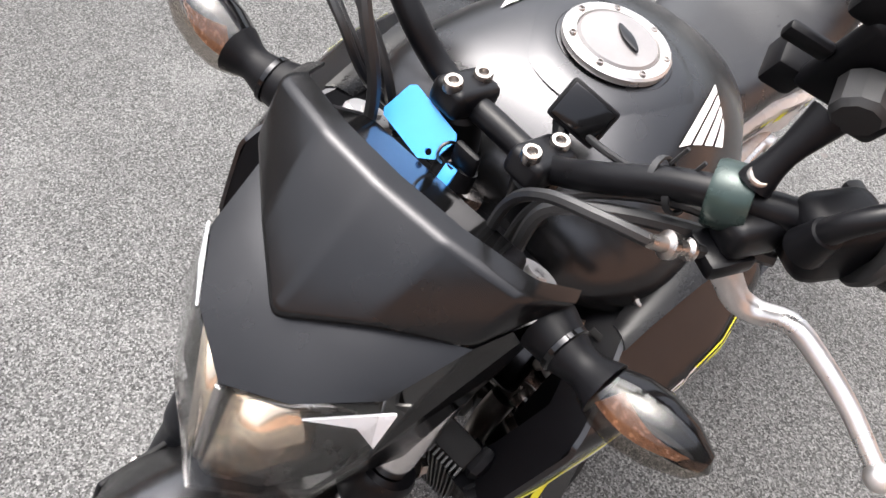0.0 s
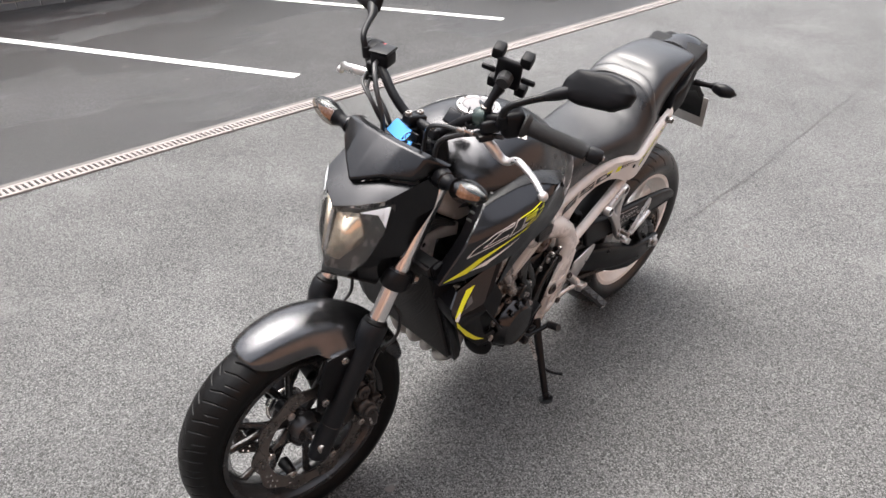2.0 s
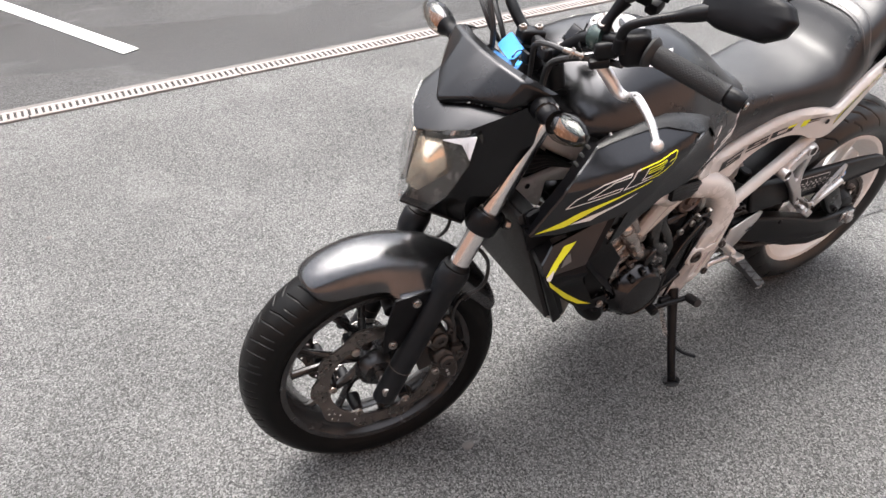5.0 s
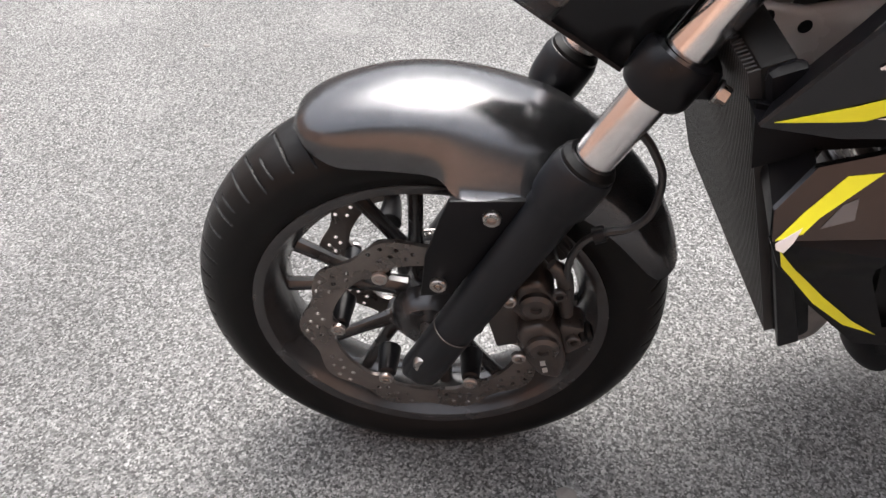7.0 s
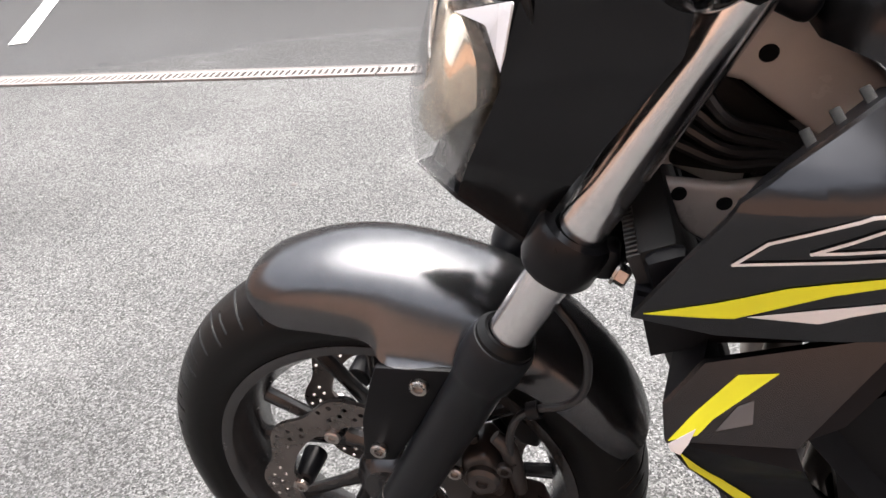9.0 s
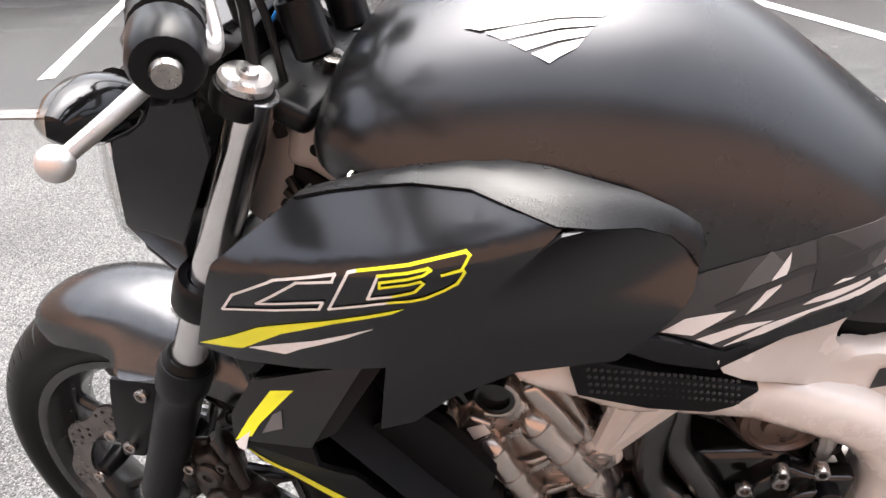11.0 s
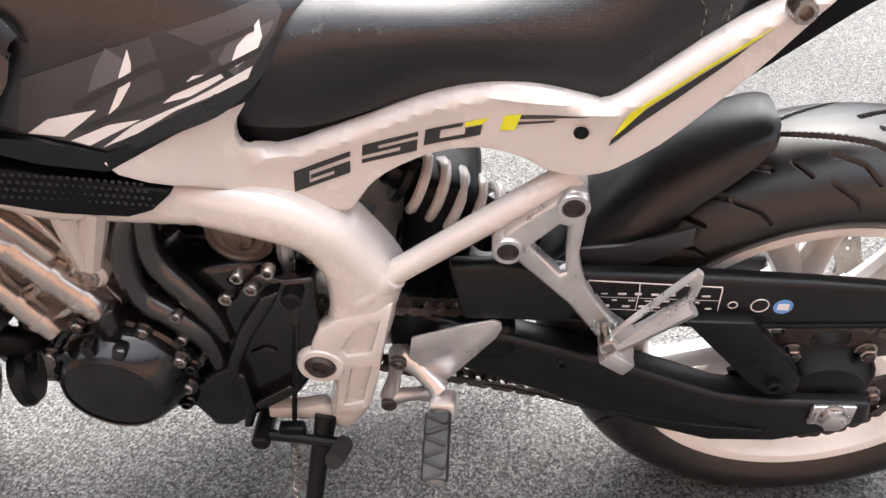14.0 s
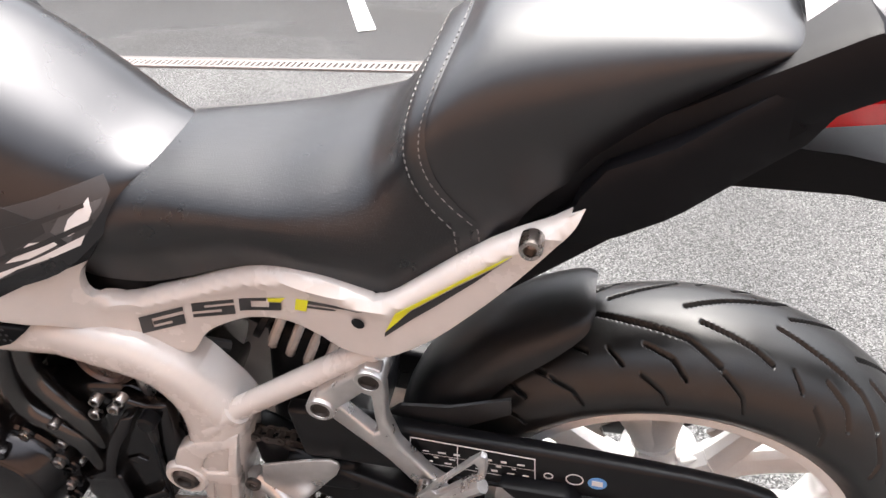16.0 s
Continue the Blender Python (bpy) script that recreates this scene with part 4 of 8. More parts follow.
def rear_y(x, z, lift=0.0):
    """Rear facet of the shroud: folds in behind a slanting crease, more so at the top."""
    behind = max(0.0, (0.872 - x) * 0.685 + (0.884 - z) * 0.728)
    return 0.2395 - 0.22 * behind - 8 * max(0.0, z - 0.8) * behind + lift


def lower_y(x, z, lift=0.0):
    if z > 0.63:
        return 0.232 + (1.183 - x) * 0.25 - (z - 0.63) * 0.45 + lift
    return 0.232 - (0.63 - z) * 0.155 + (1.183 - x) * 0.25 * max(0.0, 1 - (0.63 - z) / 0.05) + lift


UPPER = [(1.211, 0.723), (1.177, 0.794), (1.158, 0.831), (1.133, 0.849), (1.078, 0.883), (0.986, 0.902), (0.926, 0.906), (0.872, 0.885), (1.013, 0.759), (1.078, 0.742), (1.158, 0.726)]
REAR = [(0.872, 0.885), (0.849, 0.883), (0.82, 0.872), (0.797, 0.858), (0.782, 0.842), (0.774, 0.828), (0.777, 0.812), (0.801, 0.779), (0.831, 0.745), (0.911, 0.736), (0.967, 0.705), (1.004, 0.671), (1.035, 0.662), (1.013, 0.759)]
TRIM = [(1.083, 0.88, 1.066, 0.168, 0.876), (1.053, 0.888, 1.052, 0.165, 0.88), (1.019, 0.895, 1.018, 0.163, 0.891), (0.982, 0.901, 0.985, 0.165, 0.899), (0.938, 0.901, 0.948, 0.168, 0.904), (0.907, 0.895, 0.915, 0.174, 0.905), (0.876, 0.886, 0.885, 0.178, 0.902), (0.849, 0.881, 0.86, 0.18, 0.895), (0.82, 0.87, 0.82, 0.18, 0.882), (0.797, 0.856, 0.795, 0.179, 0.869), (0.783, 0.841, 0.777, 0.178, 0.856), (0.775, 0.828, 0.77, 0.177, 0.838)]
LOWER = [(1.184, 0.633), (1.186, 0.657), (1.16, 0.693), (1.114, 0.709), (1.041, 0.734), (1.099, 0.648), (1.169, 0.636)]
WING = [(1.183, 0.63), (1.169, 0.633), (1.099, 0.645), (1.065, 0.563), (1.009, 0.471), (0.975, 0.471), (0.959, 0.449), (0.967, 0.426), (1.023, 0.438), (1.113, 0.53), (1.163, 0.593)]
LEG = [(1.059, 0.621), (1.015, 0.65), (0.988, 0.626), (0.942, 0.559), (0.955, 0.51), (0.987, 0.465), (1.013, 0.462), (1.035, 0.54)]


def side_set(s):
    """Radiator shroud of one side with its trim, scoop and decals."""
    f = lambda g, lift=0.0: (lambda x, z: s * g(x, z, lift))
    shroud = part("side_shroud", sheet(UPPER, f(shroud_y), 0.005, 0.012, folds=RIDGE_FOLDS), M_BODY, moto, "satin black angular radiator shroud", sharp=28)
    part("rear_facet", sheet(REAR, f(rear_y), 0.005, 0.012), M_BODY, shroud)
    rim = [((x, s * ((shroud_y if x > 0.875 else rear_y)(x, z) + 0.0015), z), (a, s * b, c)) for x, z, a, b, c in TRIM]
    trim = loft([[Vector(o).lerp(Vector(i), k / 4) + Vector((0, 0, 0.004 * math.sin(math.pi * k / 4))) for k in range(5)] for o, i in rim], closed=False, caps=False)
    thicken(trim, 0.003 * s)
    part("carbon_trim", trim, M_CARBON, shroud, "carbon-weave printed upper trim", sharp=50)
    part("top_infill", loft([[(a, s * (b + 0.001), c - 0.003), (a, s * 0.1, c - 0.05)] for x, z, a, b, c in TRIM], closed=False, caps=False), M_PLASTIC, shroud)
    rows_ = [(UPPER[0], (-0.03, -0.045, 0.0)), (UPPER[1], (-0.028, -0.045, -0.004)), (UPPER[2], (-0.022, -0.042, -0.01)), (UPPER[3], (-0.016, -0.042, -0.014)), (UPPER[4], (-0.008, -0.04, -0.016)), (TRIM[2][:2], (-0.004, -0.04, -0.018))]
    plate = loft([[(x, s * (shroud_y(x, z) - 0.004), z - 0.001), (x + a, s * (shroud_y(x, z) + b), z + c)] for (x, z), (a, b, c) in rows_], closed=False, caps=False)
    part("front_edge", plate, M_PLASTIC, shroud, "black slotted inner cover beside the headstock")
    # slot shade drawn as three matt black bars on the cover
    for k in (0.2, 0.5, 0.8):
        (x, z), (u, w) = UPPER[3], UPPER[4]
        c_ = Vector((x + (u - x) * k - 0.0075, s * (shroud_y(x + (u - x) * k, z + (w - z) * k) - 0.023), z + (w - z) * k - 0.0065))
        part("cover_slot", box(c_, (0.007, 0.024, 0.0025), 0.001, (s * -18, 30, 0)), M_CORE, shroud, "dark bar standing in for a shaded slot")
    part("under_return", loft([[(x, s * (shroud_y(x, z) - 0.004), z), (x - 0.01, s * (shroud_y(x, z) - 0.06), z - 0.01)] for x, z in [UPPER[k] for k in (0, 10, 9, 8)]], closed=False, caps=False), M_PLASTIC, shroud)
    low = part("lower_cowl", sheet(LOWER, f(lower_y), 0.005, 0.015), M_BODY, moto, "satin black lower scoop cowl")
    part("cowl_wing", sheet(WING, f(lower_y, -0.004), 0.006, 0.015), M_PLASTIC, low, "black plastic wing")
    part("rear_leg", sheet(LEG, lambda x, z: s * (0.19 + 0.05 * max(0, z - 0.6)), 0.014, 0.015), M_PLASTIC, low, "black plastic scoop leg")
    part("scoop_inner", loft([[(x, s * 0.222, z), (x - 0.025, s * 0.15, z + 0.01), (x2, s * 0.18, z2)] for x, z, x2, z2 in ((1.04, 0.74, 1.0, 0.69), (1.095, 0.645, 1.03, 0.62), (1.02, 0.545, 1.0, 0.54), (0.965, 0.48, 0.96, 0.5))], closed=False, caps=False), M_PLASTIC, low, "deep black air scoop")
    part("shroud_joint", sheet([(1.205, 0.724), (1.19, 0.66), (1.15, 0.69), (1.1, 0.705), (1.03, 0.735), (1.1, 0.724)], f(shroud_y, -0.03), 0.004, 0.02), M_PLASTIC, low, "black joint under the shroud")
    part("nose_return", loft([[(x, s * (lower_y(x, z) - 0.005), z), (x - 0.02, s * 0.14, z)] for x, z in ((1.16, 0.693), (1.186, 0.657), (1.184, 0.633), (1.163, 0.593), (1.113, 0.53), (1.023, 0.438))], closed=False, caps=False), M_PLASTIC, low)
    part("cowl_edge", sheet([(1.024, 0.736), (1.04, 0.736), (1.1, 0.65), (1.072, 0.668)], f(lower_y, -0.001), 0.006, 0.02), M_PLASTIC, low)
    part("shroud_screw", bolt((1.035, s * 0.17, 0.888), (0, s * 0.3, 1), 0.0075, 0.005), M_STEEL, shroud)
    part("cowl_bolt", bolt((0.985, s * 0.203, 0.448), (0, s, 0), 0.009, 0.006), M_STEEL, low)
    return shroud, low


shroud_l, low_l = side_set(1)
shroud_r, low_r = side_set(-1)

# seat: rider's hollow and stepped pillion pad
SEAT = [(0.652, 0.1, 0.742, 0.712), (0.634, 0.125, 0.78, 0.7), (0.58, 0.134, 0.818, 0.695), (0.53, 0.138, 0.826, 0.705), (0.47, 0.146, 0.828, 0.728), (0.41, 0.154, 0.833, 0.745), (0.35, 0.16, 0.848, 0.735), (0.3, 0.161, 0.864, 0.728), (0.255, 0.157, 0.9, 0.756), (0.235, 0.155, 0.93, 0.765), (0.215, 0.153, 0.955, 0.776)]
PILLION = [(0.222, 0.15, 0.93, 0.776), (0.21, 0.152, 0.965, 0.782), (0.18, 0.15, 0.985, 0.818), (0.1, 0.142, 0.995, 0.87), (0.02, 0.13, 0.992, 0.92), (-0.03, 0.112, 0.982, 0.945), (-0.055, 0.09, 0.968, 0.95)]


def pad_ring(x, w, t, low, p=2.7, n=36):
    out = []
    for k in range(n + 1):
        a = math.pi * k / n
        c, s2 = math.cos(a), math.sin(a)
        foot = float(np.interp(x, [-0.06, 0.1, 0.2, 0.29, 0.37, 0.45, 0.53, 0.6, 0.66], [0.07, 0.096, 0.114, 0.13, 0.119, 0.1, 0.092, 0.094, 0.097]))
        flare = 1 - max(0.05, 1 - foot / w) * (1 - s2) ** 1.3
        out.append((x, w * flare * math.copysign(abs(c) ** (2 / p), c), low + (t - low) * s2 ** (2 / p)))
    return out


def pad(rows_):
    return loft([pad_ring(*r) for r in spline(rows_, 5).tolist()], closed=True)


def bow(bm, x0, reach):
    """The seam between the two pads swings forward on the flanks."""
    for v in bm.verts:
        low_ = max(0.0, min(1.0, (0.965 - v.co.z) / 0.145))
        near_ = max(0.0, 1 - abs(v.co.x - x0) / reach)
        v.co.x += (0.03 * math.sin(math.pi * low_) - 0.02 * low_**2) * near_
    return bm


seat = part("rider_seat", bow(pad(SEAT), 0.215, 0.12), M_SEAT, moto, "black grained vinyl rider seat", sharp=60)
pillion = part("pillion_seat", bow(pad(PILLION), 0.215, 0.12), M_SEATTOP, moto, "smooth black vinyl pillion seat", sharp=60)
BAND = [pad_ring(0.215 + q, 0.1555 + e, 0.956 - q * 0.7 + e, 0.776 - q * 0.6) for q, e in ((0.022, -0.002), (0.018, 0.0004), (0.01, 0.001), (0.0, 0.0004), (-0.004, -0.002))]
part("seat_band", bow(loft(BAND, closed=False, caps=False), 0.215, 0.12), M_SEATTOP, seat, "padded black strap across the seat", sharp=60)
stitch = bmesh.new()
for q in (0.0195, 0.002):
    pts = pad_ring(0.215 + q, 0.1568, 0.9574 - q * 0.7, 0.776 - q * 0.6, n=140)
    for a, b in list(zip(pts[2:-2], pts[3:-1]))[::2]:
        add(stitch, tube([a, b], 0.0007, 4, 1))
part("stitching", bow(stitch, 0.215, 0.12), mat("grey_thread", (0.16, 0.155, 0.15), 0.7, 0, 0.1, 40, 900, 0), seat, "two rows of pale stitching")

# white side panels under the seat
PANEL = [(0.747, 0.71), (0.684, 0.727), (0.641, 0.74), (0.618, 0.743), (0.634, 0.721), (0.64, 0.703), (0.637, 0.688), (0.618, 0.679), (0.595, 0.678), (0.565, 0.688), (0.524, 0.702), (0.494, 0.716), (0.454, 0.733), (0.421, 0.745), (0.39, 0.753), (0.36, 0.756), (0.332, 0.752), (0.305, 0.745), (0.289, 0.744), (0.257, 0.7637), (0.218, 0.7908), (0.187, 0.8097), (0.162, 0.822), (0.133, 0.833), (0.107, 0.848), (0.128, 0.817), (0.149, 0.792), (0.175, 0.7635), (0.208, 0.7318), (0.243, 0.7013), (0.281, 0.679), (0.31, 0.67), (0.344, 0.673), (0.361, 0.683), (0.386, 0.688), (0.41, 0.688), (0.436, 0.682), (0.468, 0.669), (0.5, 0.65), (0.52, 0.632), (0.54, 0.605), (0.558, 0.602), (0.599, 0.62), (0.645, 0.638), (0.683, 0.659), (0.72, 0.678)]


def edge_gap(x, z, ring):
    """Distance from a point to the nearest edge of an outline."""
    best = 9.0
    for (ax, az), (bx, bz) in zip(ring, ring[1:] + ring[:1]):
        dx, dz = bx - ax, bz - az
        t = max(0.0, min(1.0, ((x - ax) * dx + (z - az) * dz) / max(dx * dx + dz * dz, 1e-12)))
        best = min(best, math.hypot(x - ax - t * dx, z - az - t * dz))
    return best


PANEL_X = [0.1, 0.19, 0.286, 0.315, 0.367, 0.393, 0.45, 0.527, 0.6, 0.64, 0.7, 0.76]
PANEL_OUT = [0.13, 0.14, 0.15, 0.147, 0.136, 0.128, 0.115, 0.107, 0.108, 0.117, 0.148, 0.176]
PANEL_LIP = PANEL[6:25] + PANEL[24:6:-1]


def panel_y(x, z, lift=0.0):
    """Outer face of the white panel, with a rounded lip under the seat."""
    y = float(np.interp(x, PANEL_X, PANEL_OUT))
    if x < 0.63:
        d = min(edge_gap(x, z, PANEL_LIP) / 0.018, 1.0)
        y += 0.0035 * math.sin(math.pi * d) - 0.008 * (1 - d) ** 3
    return y + lift


for s in (1, -1):
    sp = part("seat_panel", sheet(PANEL, lambda x, z: s * panel_y(x, z), 0.012, 0.008, per=2, bev=0.002), M_WHITE, moto, "pearl white side panel below the seat", sharp=40)
    part("panel_screw", lathe([(0.0, 0.0005), (0.0062, 0.0005), (0.0068, 0.0)], (0.314, s * 0.1495, 0.718), (0.1, s, 0), 24), M_BLACK, sp)
    part("panel_bracket", bolt((0.149, s * 0.134, 0.823), (0, s, 0.1), 0.0105, 0.02), M_STEEL, sp, "steel grab bolt")
    TAILP = [(0.129, 0.813), (0.112, 0.858), (0.092, 0.882), (0.042, 0.906), (-0.028, 0.946), (-0.089, 0.972), (-0.14, 0.985), (-0.115, 0.95), (-0.07, 0.921), (-0.053, 0.899), (-0.008, 0.872), (0.03, 0.848), (0.077, 0.822), (0.105, 0.81)]
    part("tail_cowl", sheet(TAILP, lambda x, z: s * (0.122 - 0.28 * max(0, 0.04 - x) - 0.5 * max(0, z - (0.90 - 0.55 * (x - 0.04)))), 0.025, 0.015, bev=0.003), M_PLASTIC, moto, "black textured tail fairing")
    part("seat_rail_cover", sheet([(0.25, 0.7), (0.13, 0.83), (0.1, 0.855), (-0.03, 0.93), (-0.05, 0.915), (0.03, 0.84), (0.088, 0.799), (0.13, 0.766), (0.188, 0.722)], lambda x, z: s * 0.1, 0.03, 0.03), M_PLASTIC, moto, "black plastic tail underside")
part("seat_base", box((0.055, 0, 0.89), (0.35, 0.2, 0.06), 0.015, (0, 27, 0), 2), M_PLASTIC, moto, "black plastic seat base")
tail = loft([[(x, y * w, z0 + (z1 - z0) * (1 - abs(y) ** 2.2)) for y in np.linspace(-1, 1, 15)] for x, w, z0, z1 in ((-0.045, 0.075, 0.955, 0.985), (-0.1, 0.075, 0.965, 1.0), (-0.16, 0.065, 0.965, 0.99), (-0.215, 0.045, 0.945, 0.96))], closed=True)
part("tail_top", tail, M_BODY, moto, "satin black tail cowl", sharp=50)
part("tail_light", loft([[(x, y * w, z0 + 0.02 * (1 - abs(y) ** 2)) for y in np.linspace(-1, 1, 11)] + [(x + 0.04, y * w * 0.8, z0 - 0.03) for y in np.linspace(1, -1, 11)] for x, w, z0 in ((-0.10, 0.06, 0.915), (-0.17, 0.055, 0.92), (-0.225, 0.04, 0.922))]), M_RED, moto, "red tail light lens")
holder = part("plate_holder", loft([[(x, -w, z), (x, w, z), (x - 0.01, w, z - t), (x - 0.01, -w, z - t)] for x, w, z, t in ((0.06, 0.05, 0.88, 0.05), (-0.1, 0.045, 0.86, 0.04), (-0.22, 0.04, 0.83, 0.035), (-0.28, 0.055, 0.77, 0.03), (-0.312, 0.05, 0.69, 0.02))]), M_PLASTIC, moto, "black plastic number plate bracket")
part("number_plate", box((-0.326, 0, 0.69), (0.004, 0.13, 0.12), 0.006, (0, 12, 0)), M_PLATE, holder, "pale number plate seen from behind")
for s in (1, -1):
    st = part("rear_indicator", tube([(-0.2, s * 0.04, 0.83), (-0.215, s * 0.085, 0.832), (-0.225, s * 0.105, 0.832)], [0.012, 0.009, 0.016], 12, 4), M_PLASTIC, moto, "black rear indicator")
    part("lens", lathe([(0, -0.045), (0.016, -0.03), (0.024, 0), (0.017, 0.03), (0, 0.048)], (-0.228, s * 0.135, 0.828), (-0.3, s * 1, -0.08), 20), M_BLACK, st)

# white frame spars
SPAR = [(0.921, 0.713), (0.892, 0.731), (0.872, 0.739), (0.85, 0.734), (0.827, 0.722), (0.779, 0.699), (0.746, 0.684), (0.7, 0.662), (0.65, 0.645), (0.6, 0.628), (0.57, 0.609), (0.545, 0.59), (0.528, 0.566), (0.508, 0.532), (0.498, 0.5), (0.507, 0.466), (0.516, 0.43), (0.529, 0.391), (0.539, 0.351), (0.552, 0.307), (0.566, 0.262), (0.592, 0.226), (0.613, 0.228), (0.624, 0.256), (0.611, 0.285), (0.603, 0.33), (0.616, 0.352), (0.627, 0.365), (0.625, 0.383), (0.616, 0.403), (0.6, 0.428), (0.587, 0.464), (0.583, 0.509), (0.592, 0.54), (0.612, 0.563), (0.666, 0.585), (0.72, 0.605), (0.779, 0.626), (0.827, 0.645), (0.868, 0.677), (0.896, 0.691)]


def spar_y(x, z):
    """Face of the spar: flares out towards the tank, draws in towards the foot."""
    return float(np.interp(x, [0.48, 0.6, 0.7, 0.78, 0.87, 0.93], [0.136, 0.138, 0.142, 0.168, 0.203, 0.215])) - max(0.0, 0.45 - z) * 0.06


def rounded(ring, face, r):
    """A face that rolls off like a thick cast tube towards its outline."""
    def y(x, z):
        d = min(edge_gap(x, z, ring), r)
        return face(x, z) - r + math.sqrt(max(0.0, r * r - (r - d) ** 2))
    return y


SPAR_RING = outline(SPAR, 3)
SPAR_FACE = rounded(SPAR_RING, spar_y, 0.024)
for s in (1, -1):
    spar = part("frame_spar", sheet(SPAR_RING, lambda x, z: s * SPAR_FACE(x, z), 0.04, 0.007), M_WHITE, moto, "pearl white steel frame spar", sharp=60)
    PADP = [(0.869, 0.736), (0.854, 0.739), (0.801, 0.71), (0.748, 0.684), (0.706, 0.665), (0.704, 0.661), (0.725, 0.646), (0.747, 0.644), (0.802, 0.665), (0.862, 0.701)]
    pd = slab(PADP, -0.02, 0.011, 0.005, 3)
    for v in pd.verts:
        v.co.y = s * (v.co.y + spar_y(v.co.x, v.co.z))
    cover = part("spar_cover", pd, M_PLASTIC, spar, "black studded plastic knee cover")
    studs = bmesh.new()
    for i in range(24):
        for j in range(4):
            x = 0.722 + i * 0.0056 + j * 0.001
            z = 0.652 + j * 0.0085 + (x - 0.722) * 0.4
            add(studs, lathe([(0.0022, 0), (0.0017, 0.0012), (0, 0.0015)], (x, s * (spar_y(x, z) + 0.0108), z), (0, s, 0), 6))
    part("studs", studs, M_GRIP, cover, kind="stuff")
    part("pivot_bolt", lathe([(0, 0.004), (0.009, 0.004), (0.01, 0.01), (0.015, 0.01), (0.018, 0.006), (0.018, 0)], (0.606, s * 0.135, 0.385), (0, s, 0), 24), M_SPROCKET, spar, "recessed swingarm pivot bolt")
    part("pivot_boss", lathe([(0.0, -0.02), (0.031, -0.02), (0.031, 0.0), (0.027, 0.006), (0.02, 0.006), (0.018, 0.002), (0, 0.002)], (0.606, s * 0.135, 0.385), (0, s, 0), 28), M_WHITE, spar)
    rim = cut_plate([(0.597, 0.45), (0.545, 0.48), (0.508, 0.486), (0.525, 0.42), (0.54, 0.355), (0.556, 0.3), (0.575, 0.276), (0.608, 0.276), (0.598, 0.31), (0.59, 0.352), (0.612, 0.372), (0.618, 0.396), (0.61, 0.425)],
                    [[(0.577, 0.412), (0.556, 0.448), (0.526, 0.462), (0.541, 0.407), (0.571, 0.402)], [(0.569, 0.376), (0.545, 0.382), (0.565, 0.304), (0.591, 0.298)]], s * 0.118, s * 0.141)
    for v in rim.verts:
        v.co.y -= s * (max(0, 0.45 - v.co.z) * 0.06 + max(0, v.co.z - 0.44) * 0.12)
    part("web_rib", soften(rim, 0.0025, 2, 50), M_WHITE, spar, "cast ribs round two sunken pockets", sharp=50)
    for x0, x1 in ((0.815, 0.84), (0.78, 0.838)):
        part("engine_hanger", tube([(x0, s * 0.16, 0.655), (x1, s * 0.132, 0.543)], [0.015, 0.013], 10, 2), M_WHITE, spar, "white engine hanger")
    part("hanger_eye", rod((0.839, s * 0.1, 0.541), (0.839, s * 0.143, 0.541), 0.021, n=24), M_WHITE, spar)
    part("hanger_bolt", bolt((0.839, s * 0.142, 0.541), (0, s, 0), 0.014, 0.006), M_STEEL, spar)
    part("subframe_tube", tube([(0.52, s * 0.116, 0.508), (0.411, s * 0.12, 0.587), (0.31, s * 0.124, 0.66)], 0.0145, 18, 3), M_WHITE, spar, "white subframe tube")
    part("tube_socket", tube([(0.545, s * 0.112, 0.488), (0.505, s * 0.117, 0.52)], [0.027, 0.019], 18, 2), M_WHITE, spar)
    part("head_gusset", slab([(1.128, 0.905), (1.099, 0.894), (1.062, 0.86), (1.02, 0.825), (0.98, 0.79), (0.94, 0.74), (1.0, 0.738), (1.068, 0.782), (1.126, 0.826), (1.15, 0.832)], s * 0.02, s * 0.058, 0.013, 4), M_WHITE, spar, "white headstock gusset")
    part("lower_gusset", slab([(1.178, 0.73), (1.182, 0.745), (1.126, 0.737), (1.048, 0.749), (1.0, 0.74), (1.0, 0.7), (1.077, 0.717), (1.084, 0.655), (1.15, 0.69)], s * 0.045, s * 0.06, 0.006, 3), M_WHITE, spar, "white lower headstock gusset")
    # black discs on the gussets give the darkness of holes, none are cut
    part("gusset_hole", lathe([(0.007, 0), (0.006, 0.0015), (0, 0.0015)], (1.125, s * 0.0595, 0.722), (0, s, 0), 14), M_BLACK, spar)
    part("gusset_hole", lathe([(0.007, 0), (0.006, 0.0015), (0, 0.0015)], (1.162, s * 0.0595, 0.732), (0, s, 0), 14), M_BLACK, spar)
    part("loom_cover", slab([(1.172, 0.752), (1.142, 0.835), (1.12, 0.818), (1.07, 0.776), (1.01, 0.74), (1.12, 0.742)], s * 0.036, s * 0.05, 0.006, 2), M_CORE, spar, "black wrapped wiring at the steering head")
    for q_ in range(4):
        part("loom_wire", tube([(1.168 - q_ * 0.006, s * 0.052, 0.775 + q_ * 0.014), (1.13, s * (0.06 + 0.003 * (q_ % 2)), 0.762 + q_ * 0.012), (1.08, s * 0.056, 0.76 + q_ * 0.006), (1.02, s * 0.06, 0.742)], 0.005, 8, 5), M_CABLE, spar)
    part("gusset_hole", lathe([(0.0075, 0), (0.006, 0.0015), (0, 0.0015)], (1.112, s * 0.0578, 0.851), (0, s, 0), 14), M_BLACK, spar)
part("headstock", tube([(1.19, 0, 0.755), (1.12, 0, 0.9)], 0.042, 24, 2), M_WHITE, moto, "white steering head tube")

